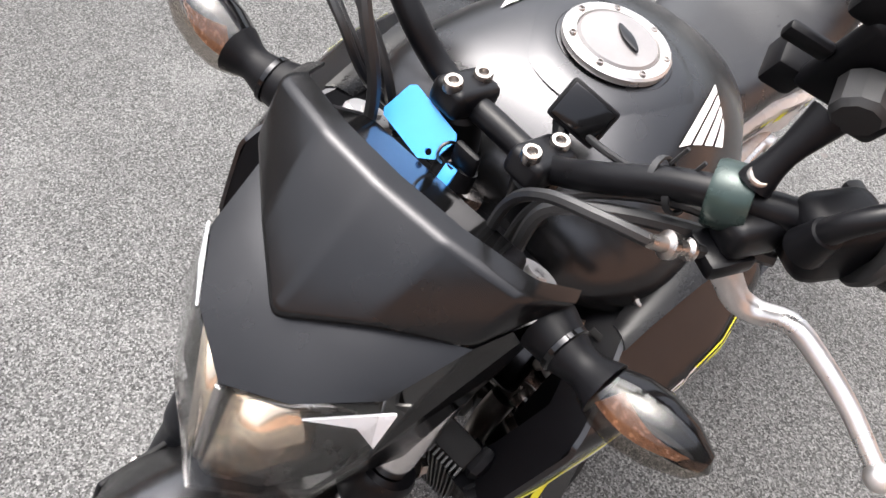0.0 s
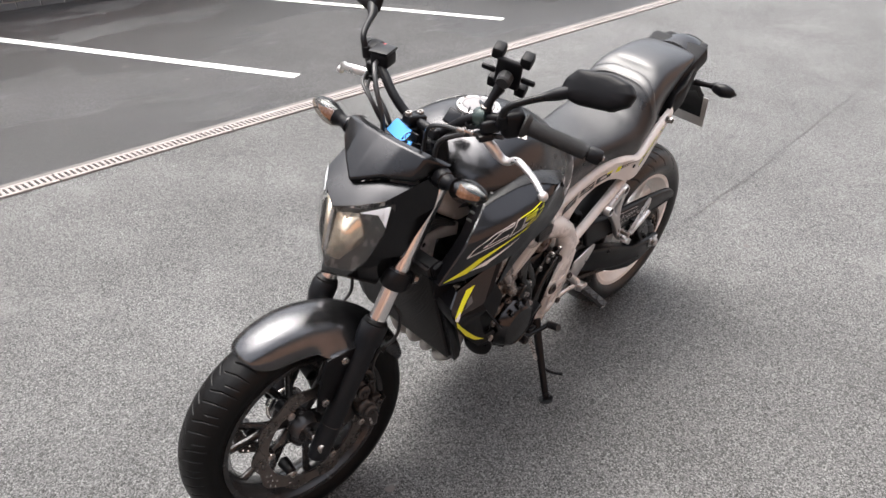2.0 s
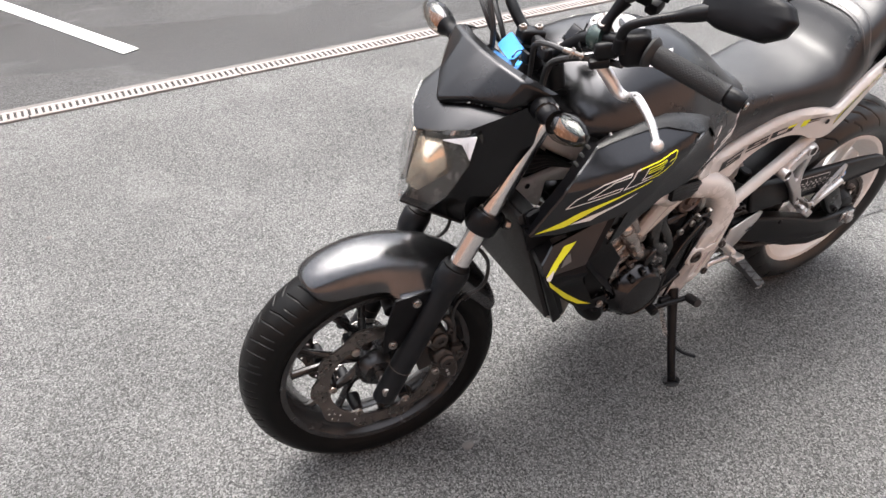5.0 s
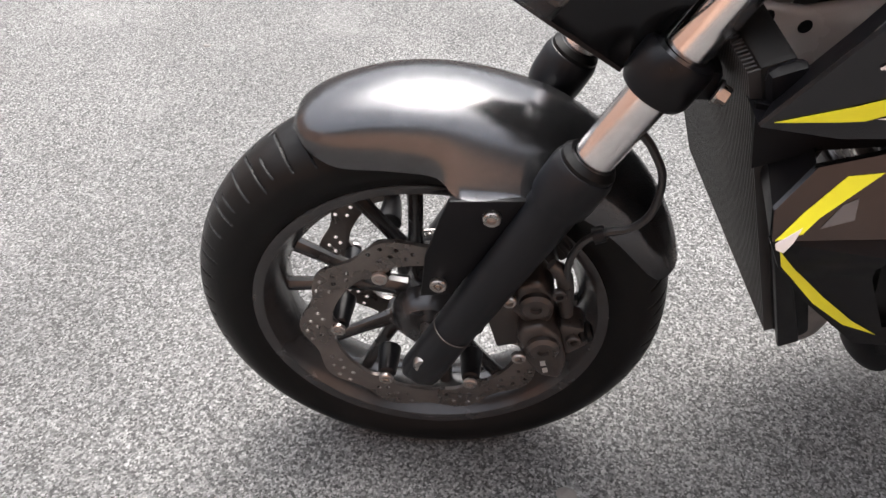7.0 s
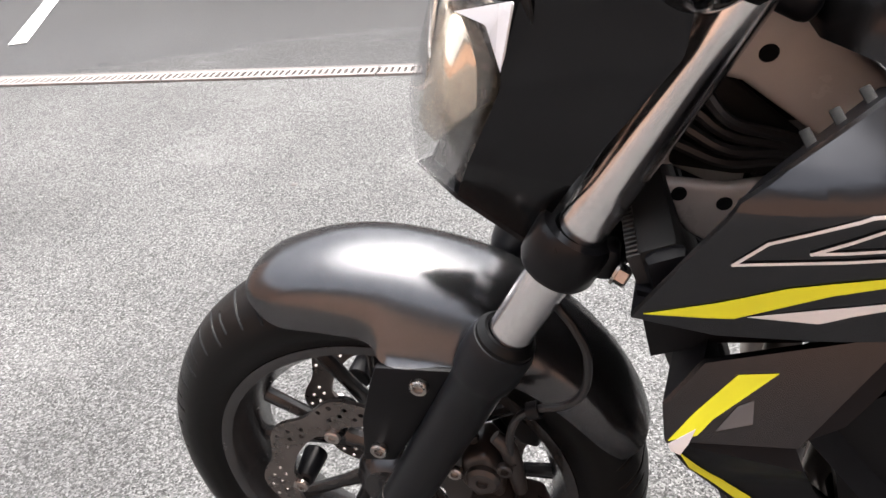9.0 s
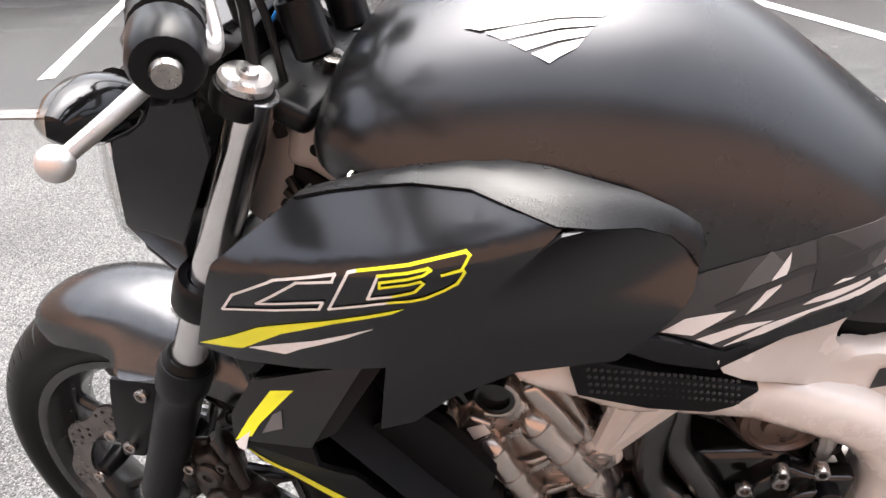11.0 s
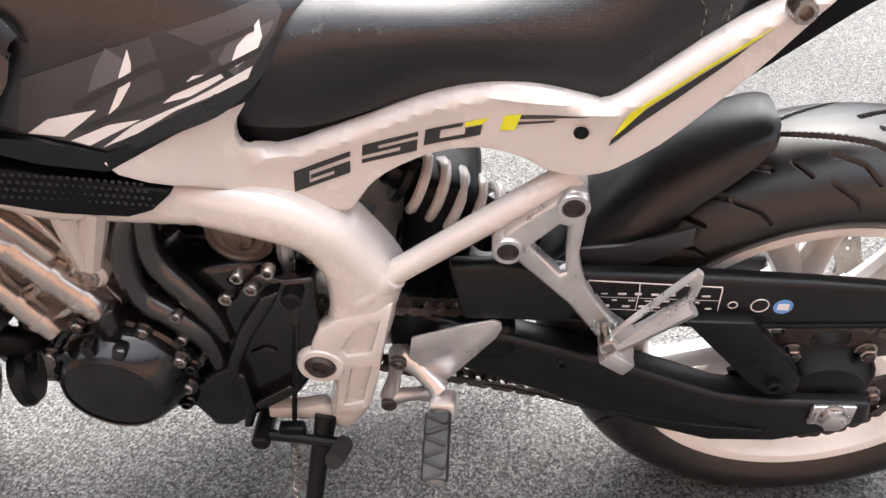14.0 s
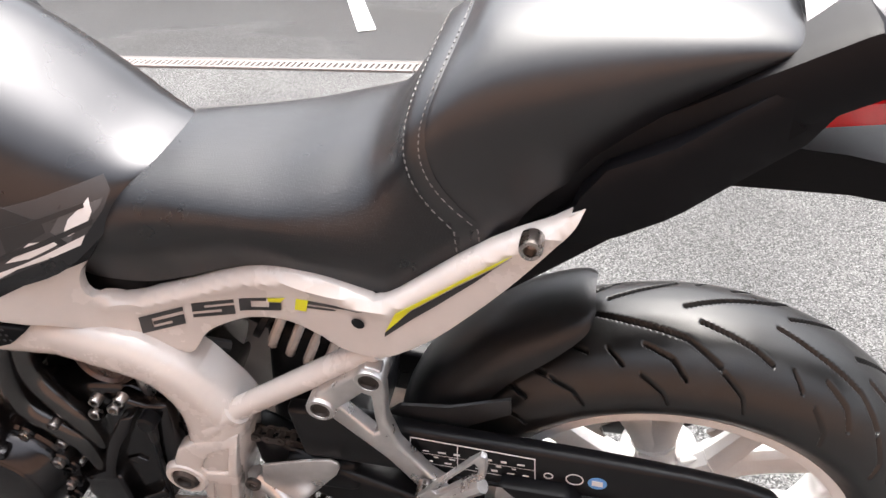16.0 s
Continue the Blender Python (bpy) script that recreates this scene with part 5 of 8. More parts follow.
# ---------------- headlight, visor, handlebar ----------------
SH = Matrix.Translation(AXIS_FOOT) @ Matrix.Rotation(radians(-1.5), 4, AXIS_DIR) @ Matrix.Translation(-AXIS_FOOT)
V = {"A": (1.309, 0, 0.927), "b2": (1.272, 0.052, 0.946), "b3": (1.228, 0.112, 0.946), "T": (1.358, 0, 0.886), "M": (1.337, 0.05, 0.905), "K": (1.294, 0.094, 0.922),
     "P": (1.298, 0.106, 0.85), "Q": (1.328, 0.083, 0.775), "W": (1.344, 0.044, 0.72), "B": (1.384, 0, 0.728), "R": (1.172, 0.138, 0.976), "R2": (1.18, 0.128, 0.88), "L": (1.247, 0.112, 0.775), "tip": (1.28, 0.07, 0.688), "n": (1.33, 0.026, 0.912), "m2": (1.29, 0.072, 0.935)}
cowl = part("headlight_cowl", facets(V, ["A b2 m2 n", "A n T", "n M T", "n m2 M", "m2 b2 b3", "m2 b3 K", "m2 K M"], 0.0, 0.004, True), M_COWL, moto, "satin black cowl above the headlight", SH, sharp=20)
for s in (1, -1):
    pts = {k: (x, s * y, z) for k, (x, y, z) in V.items()}
    part("side_cowl", facets(pts, ["K b3 R R2 P", "P R2 L Q", "Q L tip W"], 0.003, 0.004), M_GLOSS, cowl, "gloss black cowl beside the headlight", SH)
part("chin", facets({"W": V["W"], "tip": V["tip"], "B": V["B"], "c": (1.3, 0, 0.69)}, ["W tip c B"], 0.0, 0.004, True), M_PLASTIC, cowl, "", SH)
lamp = part("headlight", facets({"T": (1.36, 0, 0.882), "M": (1.34, 0.051, 0.905), "K": (1.298, 0.096, 0.923), "P": (1.306, 0.108, 0.85), "Q": (1.335, 0.086, 0.775), "W": (1.35, 0.046, 0.722), "B": (1.389, 0, 0.73), "c": (1.387, 0, 0.8), "d": (1.357, 0.056, 0.812)}, ["T M d c", "M K P d", "d P Q", "c d Q W B"], 0.006, 0.003, True, 3), M_LENS, moto, "clear faceted headlight lens", SH)
lamp.visible_shadow = False
part("lamp_backing", facets({"T": (1.345, 0, 0.88), "M": (1.318, 0.055, 0.89), "K": (1.278, 0.108, 0.915), "P": (1.27, 0.1, 0.85), "Q": (1.305, 0.078, 0.775), "W": (1.34, 0.045, 0.733), "B": (1.374, 0, 0.735), "c": (1.34, 0, 0.81)}, ["T M c", "M K P c", "c P Q", "c Q W B"], 0.01, 0.002, True, 3), M_LAMPIN, lamp, "dark inner lamp housing", SH)
for s in (1, -1):
    bowl = [Vector((x, s * y, z)) for x, y, z in ((1.352, 0.008, 0.872), (1.341, 0.03, 0.88), (1.33, 0.052, 0.884), (1.326, 0.06, 0.85), (1.322, 0.066, 0.815), (1.344, 0.046, 0.788), (1.362, 0.03, 0.765), (1.371, 0.018, 0.768), (1.378, 0.008, 0.775), (1.364, 0.008, 0.825))]
    part("reflector", loft([[p_.lerp(Vector((1.35, s * 0.036, 0.825)), k_) - Vector((0.05 * (1 - (1 - k_) ** 2), 0, 0)) for p_ in bowl] for k_ in (0.0, 0.12, 0.3, 0.55, 0.8, 0.97)]), M_REFLECT, lamp, "metallised reflector bowl, tinted for the warm glow", SH, 180)
    part("position_light", facets({"a": (1.333, s * 0.06, 0.889), "b": (1.288, s * 0.106, 0.912), "c": (1.298, s * 0.104, 0.862), "d": (1.325, s * 0.078, 0.81), "e": (1.318, s * 0.074, 0.83), "f": (1.308, s * 0.09, 0.89)}, ["a b f", "b c f"], 0.0015, 0.002), M_DRL, lamp, "pale position light strip", SH)
crease = part("lamp_divider", tube([(1.356, 0, 0.878), (1.366, 0, 0.83), (1.375, 0, 0.78)], 0.004, 8, 3), M_CHROME, lamp, "", SH)

VZ = {"A": (1.319, 0, 0.938), "b2": (1.285, 0.054, 0.96), "b3": (1.24, 0.114, 0.966), "C": (1.176, 0.142, 0.99), "D": (1.215, 0.122, 1.012), "E": (1.228, 0.06, 1.0185), "F": (1.232, 0, 1.02),
      "D2": (1.194, 0.116, 1.009), "E2": (1.207, 0.058, 1.0135), "F2": (1.21, 0, 1.014), "C2": (1.152, 0.138, 0.984), "A3": (1.312, 0, 0.929), "b23": (1.278, 0.052, 0.951), "b33": (1.234, 0.111, 0.956), "C3": (1.17, 0.138, 0.978)}
visor = part("visor", facets(VZ, ["A b2 E F", "b2 b3 D E", "b3 C D", "F E E2 F2", "E D D2 E2", "D C C2 D2", "A A3 b23 b2", "b2 b23 b33 b3", "b3 b33 C3 C"], 0.006, 0.003, True, 3), M_COWL, moto, "satin black wedge-shaped instrument visor", SH, sharp=50)
dash = part("instrument_panel", facets({"a": (1.2, 0.1, 1.0), "b": (1.215, 0, 1.004), "c": (1.15, 0, 0.97), "d": (1.145, 0.09, 0.965), "e": (1.19, 0.11, 0.945), "f": (1.22, 0, 0.94)}, ["a b c d", "a d e", "c f e d"], 0.004, 0.005, True), M_PLASTIC, moto, "black instrument housing", SH)
part("instrument_glass", facets({"a": (1.196, 0.085, 1.001), "b": (1.206, 0, 1.006), "c": (1.158, 0, 0.977), "d": (1.155, 0.078, 0.974)}, ["a b c d"], 0.002, 0.003, True), M_GLOSS, dash, "dark glossy display", SH)
for s in (1, -1):
    ind = part("front_indicator", tube([(1.18, s * 0.138, 0.963), (1.187, s * 0.16, 0.965), (1.19, s * 0.178, 0.968), (1.192, s * 0.196, 0.97)], [0.024, 0.019, 0.015, 0.022], 16, 5), M_PLASTIC, moto, "indicator on a black rubber stalk", SH)
    part("stalk_band", lathe([(0.0195, 0), (0.021, 0.001), (0.021, 0.005), (0.019, 0.006)], (1.186, s * 0.155, 0.9645), (0.2, s, 0.1), 20), M_GLOSS, ind, "", SH)
    prof = [(0.019, 0.0), (0.026, 0.018), (0.028, 0.036), (0.024, 0.06), (0.014, 0.082), (0.0, 0.092)]
    body = lathe([(a * 0.98, b) for a, b in prof], (0, 0, 0), (0, 0, 1), 28)
    lens = lathe(prof, (0, 0, 0), (0, 0, 1), 28)
    bmesh.ops.bisect_plane(body, geom=body.verts[:] + body.edges[:] + body.faces[:], plane_co=(0, 0, 0), plane_no=(1, 0, 0), clear_outer=True)
    bmesh.ops.bisect_plane(lens, geom=lens.verts[:] + lens.edges[:] + lens.faces[:], plane_co=(0, 0, 0), plane_no=(1, 0, 0), clear_inner=True)
    place = Matrix.Translation((1.192, s * 0.19, 0.97)) @ Matrix(((1, 0, 0.02, 0), (0, s * 0.3, s * 0.97, 0), (0, 1, 0.1, 0), (0, 0, 0, 1)))
    part("indicator_shell", body, M_GLOSS, ind, "gloss black indicator back", SH @ place)
    lo = part("indicator_lens", lens, M_SMOKE, ind, "smoked clear indicator lens", SH @ place)
    lo.visible_shadow = False
    part("amber_bulb", loft([[(0.004 + 0.008 * math.sin(math.pi * t), y * (0.016 - 0.01 * t), 0.012 + 0.062 * t) for y in np.linspace(-1, 1, 7)] for t in np.linspace(0, 1, 8)], closed=False, caps=False), M_AMBER, ind, "amber reflector inside", SH @ place)

BARL = [(1.1, 0, 1.004), (1.1, 0.055, 1.006), (1.11, 0.1, 1.04), (1.106, 0.15, 1.078), (1.092, 0.195, 1.095), (1.062, 0.245, 1.096), (1.038, 0.285, 1.087), (0.975, 0.39, 1.058)]
BAR = [(x, -y, z) for x, y, z in BARL[:0:-1]] + BARL
bar = part("handlebar", tube(BAR, 0.0112, 16, 6), M_BLACK, moto, "black tapered steel handlebar", S)
for s in (1, -1):
    riser = part("bar_riser", rod((1.088, 0.01 + s * 0.043, 0.94), (1.1, 0.01 + s * 0.043, 0.995), 0.019, n=20), M_BLACK, bar, "black handlebar riser", S)
    part("riser_cap", box((1.102, 0.01 + s * 0.043, 1.008), (0.052, 0.034, 0.026), 0.007, (0, -10, 0), 3), M_BLACK, bar, "", S)
    for dx in (-0.017, 0.018):
        part("riser_bolt", bolt((1.102 + dx, 0.01 + s * 0.043, 1.018 + dx * 0.15), (0.15, 0, 1), 0.008, 0.009), M_STEEL, bar, "bright socket bolt", S)
    a, b = Vector((1.052, s * 0.262, 1.0925)), Vector((0.987, s * 0.37, 1.0635))
    grip_prof = []
    L0 = (b - a).length
    grip = part("grip", tube([a, a.lerp(b, 0.5), b], 0.0165, 20, 8), M_GRIP, bar, "black ribbed rubber grip", S)
    tread = bmesh.new()
    for k in range(38):
        t0 = 0.06 + 0.88 * k / 38
        for j in range(18):
            ang = 2 * math.pi * (j + 0.5 * (k % 2)) / 18
            w = (b - a).normalized()
            u = w.orthogonal().normalized()
            v = w.cross(u)
            c0 = a + (b - a) * t0 + (u * math.cos(ang) + v * math.sin(ang)) * 0.0168
            q = (u * math.cos(ang) + v * math.sin(ang))
            ob_ = lathe([(0.0021, 0), (0.0016, 0.0003), (0, 0.0004)], c0, q, 4)
            add(tread, ob_)
    part("grip_tread", tread, M_GRIP, grip, kind="stuff", m=S)
    part("grip_flange", lathe([(0.013, 0), (0.025, 0.0), (0.026, 0.004), (0.022, 0.011), (0.017, 0.014)], a - (b - a).normalized() * 0.008, b - a, 28), M_GRIP, grip, "", S)
    part("bar_end", lathe([(0.0, 0.034), (0.006, 0.034), (0.0065, 0.031), (0.0145, 0.031), (0.0165, 0.027), (0.0165, 0.006), (0.014, 0.002), (0.0, 0.0)], b, b - a, 24), M_BLACK, grip, "black weighted bar end", S)
    part("bar_end_screw", lathe([(0.0, 0.003), (0.006, 0.003), (0.007, 0.0)], b + (b - a).normalized() * 0.034, b - a, 16), M_STEEL, grip, "", S)
    sw = part("switch_box", box((1.068, s * 0.236, 1.093), (0.052, 0.042, 0.055), 0.013, (0, 12, -s * 32), 3), M_PLASTIC, bar, "black switch cluster", S)
    part("switch_button", box((1.043, s * 0.228, 1.11), (0.012, 0.014, 0.012), 0.003, (0, 12, -s * 32)), M_GRIP, sw, "", S)
    part("switch_button", box((1.038, s * 0.238, 1.09), (0.01, 0.018, 0.01), 0.003, (0, 12, -s * 32)), M_GRIP, sw, "", S)
    part("perch", box((1.096, s * 0.2, 1.08), (0.04, 0.03, 0.03), 0.008, (0, 10, -s * 25), 3), M_BLACK, bar, "black lever perch", S)
    part("lever_mount", box((1.104, s * 0.196, 1.058), (0.034, 0.034, 0.016), 0.005, (0, 10, -s * 25)), M_BLACK, bar, "", S)
    if s > 0:
        LV = [(1.096, 0.188, 1.05), (1.085, 0.205, 1.031), (1.073, 0.22, 1.01), (1.066, 0.236, 1.006), (1.064, 0.258, 1.017), (1.066, 0.285, 1.012), (1.072, 0.318, 1.003), (1.082, 0.348, 0.993), (1.087, 0.361, 0.989)]
    else:
        LV = [(1.112, -0.2, 1.062), (1.126, -0.24, 1.062), (1.124, -0.28, 1.056), (1.108, -0.305, 1.05), (1.1, -0.33, 1.038), (1.085, -0.355, 1.02), (1.08, -0.366, 1.014)]
    lever = part("clutch_lever" if s > 0 else "brake_lever", tube(LV, [0.0105, 0.0115, 0.0105, 0.009, 0.008, 0.0075, 0.007, 0.0065, 0.006] if s > 0 else [0.0105, 0.0115, 0.0095, 0.008, 0.007, 0.0065, 0.006], 12, 6, 0.75), M_ALU, bar, "bare aluminium lever with a ball end", S)
    ball = bmesh.new()
    bmesh.ops.create_uvsphere(ball, u_segments=16, v_segments=10, radius=0.0105)
    part("lever_ball", ball, M_ALU, lever, "", S @ Matrix.Translation(LV[-1]))
    part("pivot_screw", bolt((1.099, s * 0.2, 1.067), (0.1, 0, 1), 0.008, 0.005), M_STEEL, lever, "", S)
    # mirror
    stem = part("mirror_stem", tube([(1.093, s * 0.232, 1.1), (1.1, s * 0.238, 1.122), (1.094, s * 0.25, 1.14), (1.07, s * 0.27, 1.153), (1.046, s * 0.288, 1.162), (1.03, s * 0.304, 1.17), (1.016, s * 0.325, 1.18)], [0.0095, 0.008, 0.0075, 0.0075, 0.0085, 0.0125, 0.013], 14, 6), M_BLACK, bar, "bent black mirror stem", S)
    part("stem_base", rod((1.092, s * 0.231, 1.09), (1.098, s * 0.236, 1.116), 0.014, 0.0105, 16), M_PLASTIC, stem, "", S)
    rim_ = [(0.302, 1.17), (0.305, 1.2), (0.322, 1.222), (0.389, 1.23), (0.432, 1.2235), (0.45, 1.208), (0.446, 1.188), (0.418, 1.17), (0.345, 1.162)]
    rim_ = [(a_[0] + (b_[0] - a_[0]) * q_, a_[1] + (b_[1] - a_[1]) * q_) for a_, b_ in zip(rim_, rim_[1:] + rim_[:1]) for q_ in (0.08, 0.2, 0.5, 0.8, 0.92)]
    mid_y, mid_z = 0.378, 1.197
    def shell_ring(inset, push):
        out_ = []
        for y_, z_ in rim_:
            y_, z_ = y_ + (mid_y - y_) * inset, z_ + (mid_z - z_) * inset
            out_.append((1.0 - 0.45 * (z_ - 1.19) - 0.15 * (y_ - 0.38) + 0.9 * push, s * (y_ + 0.13 * push), z_ + 0.41 * push))
        return out_
    part("mirror_housing", loft([shell_ring(*k_) for k_ in ((0.04, -0.012), (0.0, -0.009), (0.0, 0.0), (0.025, 0.006), (0.08, 0.01), (0.2, 0.0135), (0.4, 0.0155), (0.7, 0.0168), (0.95, 0.017))]), M_PLASTIC, stem, "angular black mirror housing", S, 180)
    part("mirror_glass", loft([shell_ring(*k_) for k_ in ((0.07, -0.0125), (0.5, -0.0125), (0.95, -0.0125))], caps=True), M_MIRROR, stem, "mirror glass", S)
# right-hand master cylinder and kill switch
res = part("brake_reservoir", box((1.09, -0.175, 1.104), (0.05, 0.046, 0.034), 0.008, (0, 5, 25), 3), M_PLASTIC, bar, "black square brake fluid reservoir", S)
part("reservoir_lid", box((1.0915, -0.175, 1.124), (0.054, 0.05, 0.007), 0.003, (0, 5, 25)), M_BLACK, res, "", S)
part("stop_switch", box((1.055, -0.225, 1.112), (0.014, 0.018, 0.012), 0.003, (0, 5, 25)), M_RED, bar, "red engine stop switch", S)
# cables and hoses in front of the bar
def lead(nm, pts, r):
    return part(nm, tube(pts, r, 8, 7), M_CABLE, moto, "black rubber sheathed lead", S)


lead("clutch_cable", [(1.118, 0.19, 1.06), (1.15, 0.172, 1.07), (1.168, 0.14, 1.072), (1.17, 0.1, 1.055), (1.155, 0.07, 1.01), (1.15, 0.06, 0.95), (1.14, 0.05, 0.86)], 0.0048)
lead("brake_hose", [(1.1, -0.18, 1.1), (1.14, -0.14, 1.1), (1.16, -0.1, 1.06), (1.16, -0.075, 1.0), (1.17, -0.07, 0.93), (1.19, -0.06, 0.85), (1.2, -0.06, 0.76)], 0.0058)
lead("throttle_cable", [(1.09, -0.22, 1.07), (1.15, -0.17, 1.06), (1.16, -0.12, 1.03), (1.14, -0.1, 0.98), (1.09, -0.09, 0.93), (1.03, -0.07, 0.9)], 0.0042)
lead("throttle_cable", [(1.08, -0.22, 1.06), (1.14, -0.165, 1.045), (1.15, -0.115, 1.015), (1.13, -0.1, 0.97), (1.08, -0.09, 0.92)], 0.0042)
lead("wiring_sleeve", [(1.075, 0.222, 1.058), (1.1, 0.17, 1.05), (1.12, 0.12, 1.03), (1.13, 0.085, 1.0), (1.135, 0.08, 0.94), (1.13, 0.07, 0.87)], 0.006)
lead("wiring_sleeve", [(1.08, 0.2, 1.066), (1.1, 0.15, 1.058), (1.115, 0.1, 1.025), (1.12, 0.07, 0.98), (1.12, 0.06, 0.9)], 0.004)
lead("charger_lead", [(1.05, 0.05, 1.012), (1.07, 0.085, 1.03), (1.09, 0.13, 1.055), (1.085, 0.18, 1.075)], 0.0032)
lead("wiring_sleeve", [(1.075, -0.222, 1.058), (1.12, -0.16, 1.04), (1.13, -0.1, 1.0), (1.12, -0.08, 0.94)], 0.0055)
part("cable_adjuster", lathe([(0.004, 0), (0.0075, 0.001), (0.0075, 0.004), (0.005, 0.006), (0.005, 0.016), (0.009, 0.017), (0.0095, 0.022), (0.0055, 0.024), (0.0045, 0.036), (0.0, 0.036)], (1.128, 0.186, 1.064), (0.75, -0.45, 0.25), 16), M_STEEL, bar, "knurled cable adjuster", S)
for y_ in (0.138, 0.152):
    part("cable_tie", lathe([(0.0135, -0.0025), (0.0155, -0.0025), (0.0155, 0.0025), (0.0135, 0.0025)], (1.102, y_, 1.07), (0, 0.85, 0.5), 16, True), M_CABLE, bar, "", S)
    part("tie_tail", tube([(1.102, y_, 1.084), (1.1, y_ + 0.004, 1.1)], 0.0016, 5, 1), M_CABLE, bar, "", S)
part("ignition_lock", lathe([(0.0, 0.02), (0.006, 0.02), (0.012, 0.016), (0.017, 0.016), (0.019, 0.0)], (1.132, 0.0, 0.955), (-0.43, 0, 0.9), 24), M_PLASTIC, moto, "black ignition lock", S)

# things clipped to the bar
tag = thing("key_tag", "sky-blue plastic tag hanging on the ignition key", "key tag", m=BIKE @ S)
tp = cut_plate([(-0.03, -0.013), (-0.026, -0.018), (0.026, -0.018), (0.03, -0.014), (0.03, 0.008), (0.02, 0.018), (-0.026, 0.018), (-0.03, 0.014)], [circle(0.022, 0.008, 0.003, 10)], -0.0012, 0.0012)
TAG_X = Vector((0.0, 0.98, -0.2)).normalized()
TAG_N = Vector((0.6, 0.1, 0.6))
TAG_N = (TAG_N - TAG_X * TAG_N.dot(TAG_X)).normalized()
part("tag_plate", tp, M_BLUE, tag, m=Matrix.Translation((1.138, -0.04, 0.985)) @ Matrix((TAG_X, TAG_N, TAG_X.cross(TAG_N))).transposed().to_4x4())
part("tag_strip", box((1.146, 0.004, 0.966), (0.004, 0.012, 0.026), 0.0015, (0, -40, 10)), M_BLUE, tag)
part("key_head", box((1.132, 0.008, 0.986), (0.008, 0.026, 0.022), 0.004), M_PLASTIC, tag, "black key head")
part("key_ring", lathe([(0.0085, -0.001), (0.0105, -0.001), (0.0105, 0.001), (0.0085, 0.001)], (1.137, -0.006, 0.983), (0.3, 0.9, 0.2), 20, True), M_STEEL, tag, "steel split ring")

holder = thing("phone_holder", "empty black clamp phone holder on the handlebar", "phone holder", m=BIKE @ S)
UP_, ARM_ = Vector((0.35, 0.12, 0.93)).normalized(), Vector((-0.47, 0.86, -0.17)).normalized()
UP_ = (UP_ - ARM_ * UP_.dot(ARM_)).normalized()
PH = Matrix.Translation((1.052, 0.192, 1.18)) @ Matrix((UP_, ARM_, UP_.cross(ARM_))).transposed().to_4x4()
part("back_plate", box((0, 0, 0), (0.07, 0.055, 0.014), 0.006, segments=3), M_PLASTIC, holder, m=PH)
for x_ in (-0.038, 0.038):
    for y_ in (-0.03, 0.03):
        part("corner_claw", box((x_, y_, 0.012), (0.026, 0.024, 0.03), 0.005), M_PLASTIC, holder, "grey-edged corner claw", PH)
for y_ in (-0.052, 0.055):
    part("side_arm", box((0.0, y_ * 0.8, -0.004), (0.012, 0.03, 0.008), 0.003), M_PLASTIC, holder, m=PH)
part("screw_knob", lathe([(0.0, -0.034), (0.013, -0.034), (0.016, -0.03), (0.016, -0.01), (0.01, -0.006)], (0, 0, 0), (0, 0, 1), 10), M_GRIP, holder, m=PH)
part("ball_joint", tube([(1.098, 0.186, 1.108), (1.088, 0.188, 1.13), (1.07, 0.192, 1.155)], [0.012, 0.0085, 0.013], 14, 4), M_PLASTIC, holder)
ringp = part("clamp_ring", lathe([(0.0118, -0.013), (0.021, -0.013), (0.0225, -0.01), (0.0225, 0.01), (0.021, 0.013), (0.0118, 0.013)], (1.097, 0.18, 1.09), (-0.3, 0.92, 0.27), 28, True), M_GREEN, holder, "greenish black clamp ring")
part("clamp_screw", bolt((1.1, 0.186, 1.113), (0.3, 0.1, 1), 0.0075, 0.006), M_STEEL, ringp)

charger = thing("charger_socket", "small black rectangular charger socket beside the handlebar clamp", "charger", m=BIKE @ S)
CH_W = Vector((-0.3, 0.92, -0.25)).normalized()
CH_U = Vector((-0.62, 0.0, 0.78))
CH_U = (CH_U - CH_W * CH_U.dot(CH_W)).normalized()
CH = Matrix.Translation((1.044, 0.04, 1.022)) @ Matrix((CH_W, CH_U.cross(CH_W), CH_U)).transposed().to_4x4()
part("case", box((0, 0, 0), (0.046, 0.024, 0.036), 0.003), M_PLASTIC, charger, m=CH)
part("flap", box((0, 0.011, 0), (0.041, 0.006, 0.031), 0.002), M_GLOSS, charger, m=CH)
part("flap", box((0, -0.011, 0), (0.041, 0.006, 0.031), 0.002), M_GLOSS, charger, m=CH)
part("bracket", tube([(1.055, 0.032, 1.012), (1.07, 0.044, 1.004), (1.09, 0.05, 1.0)], [0.008, 0.006, 0.009], 10, 3), M_PLASTIC, charger)

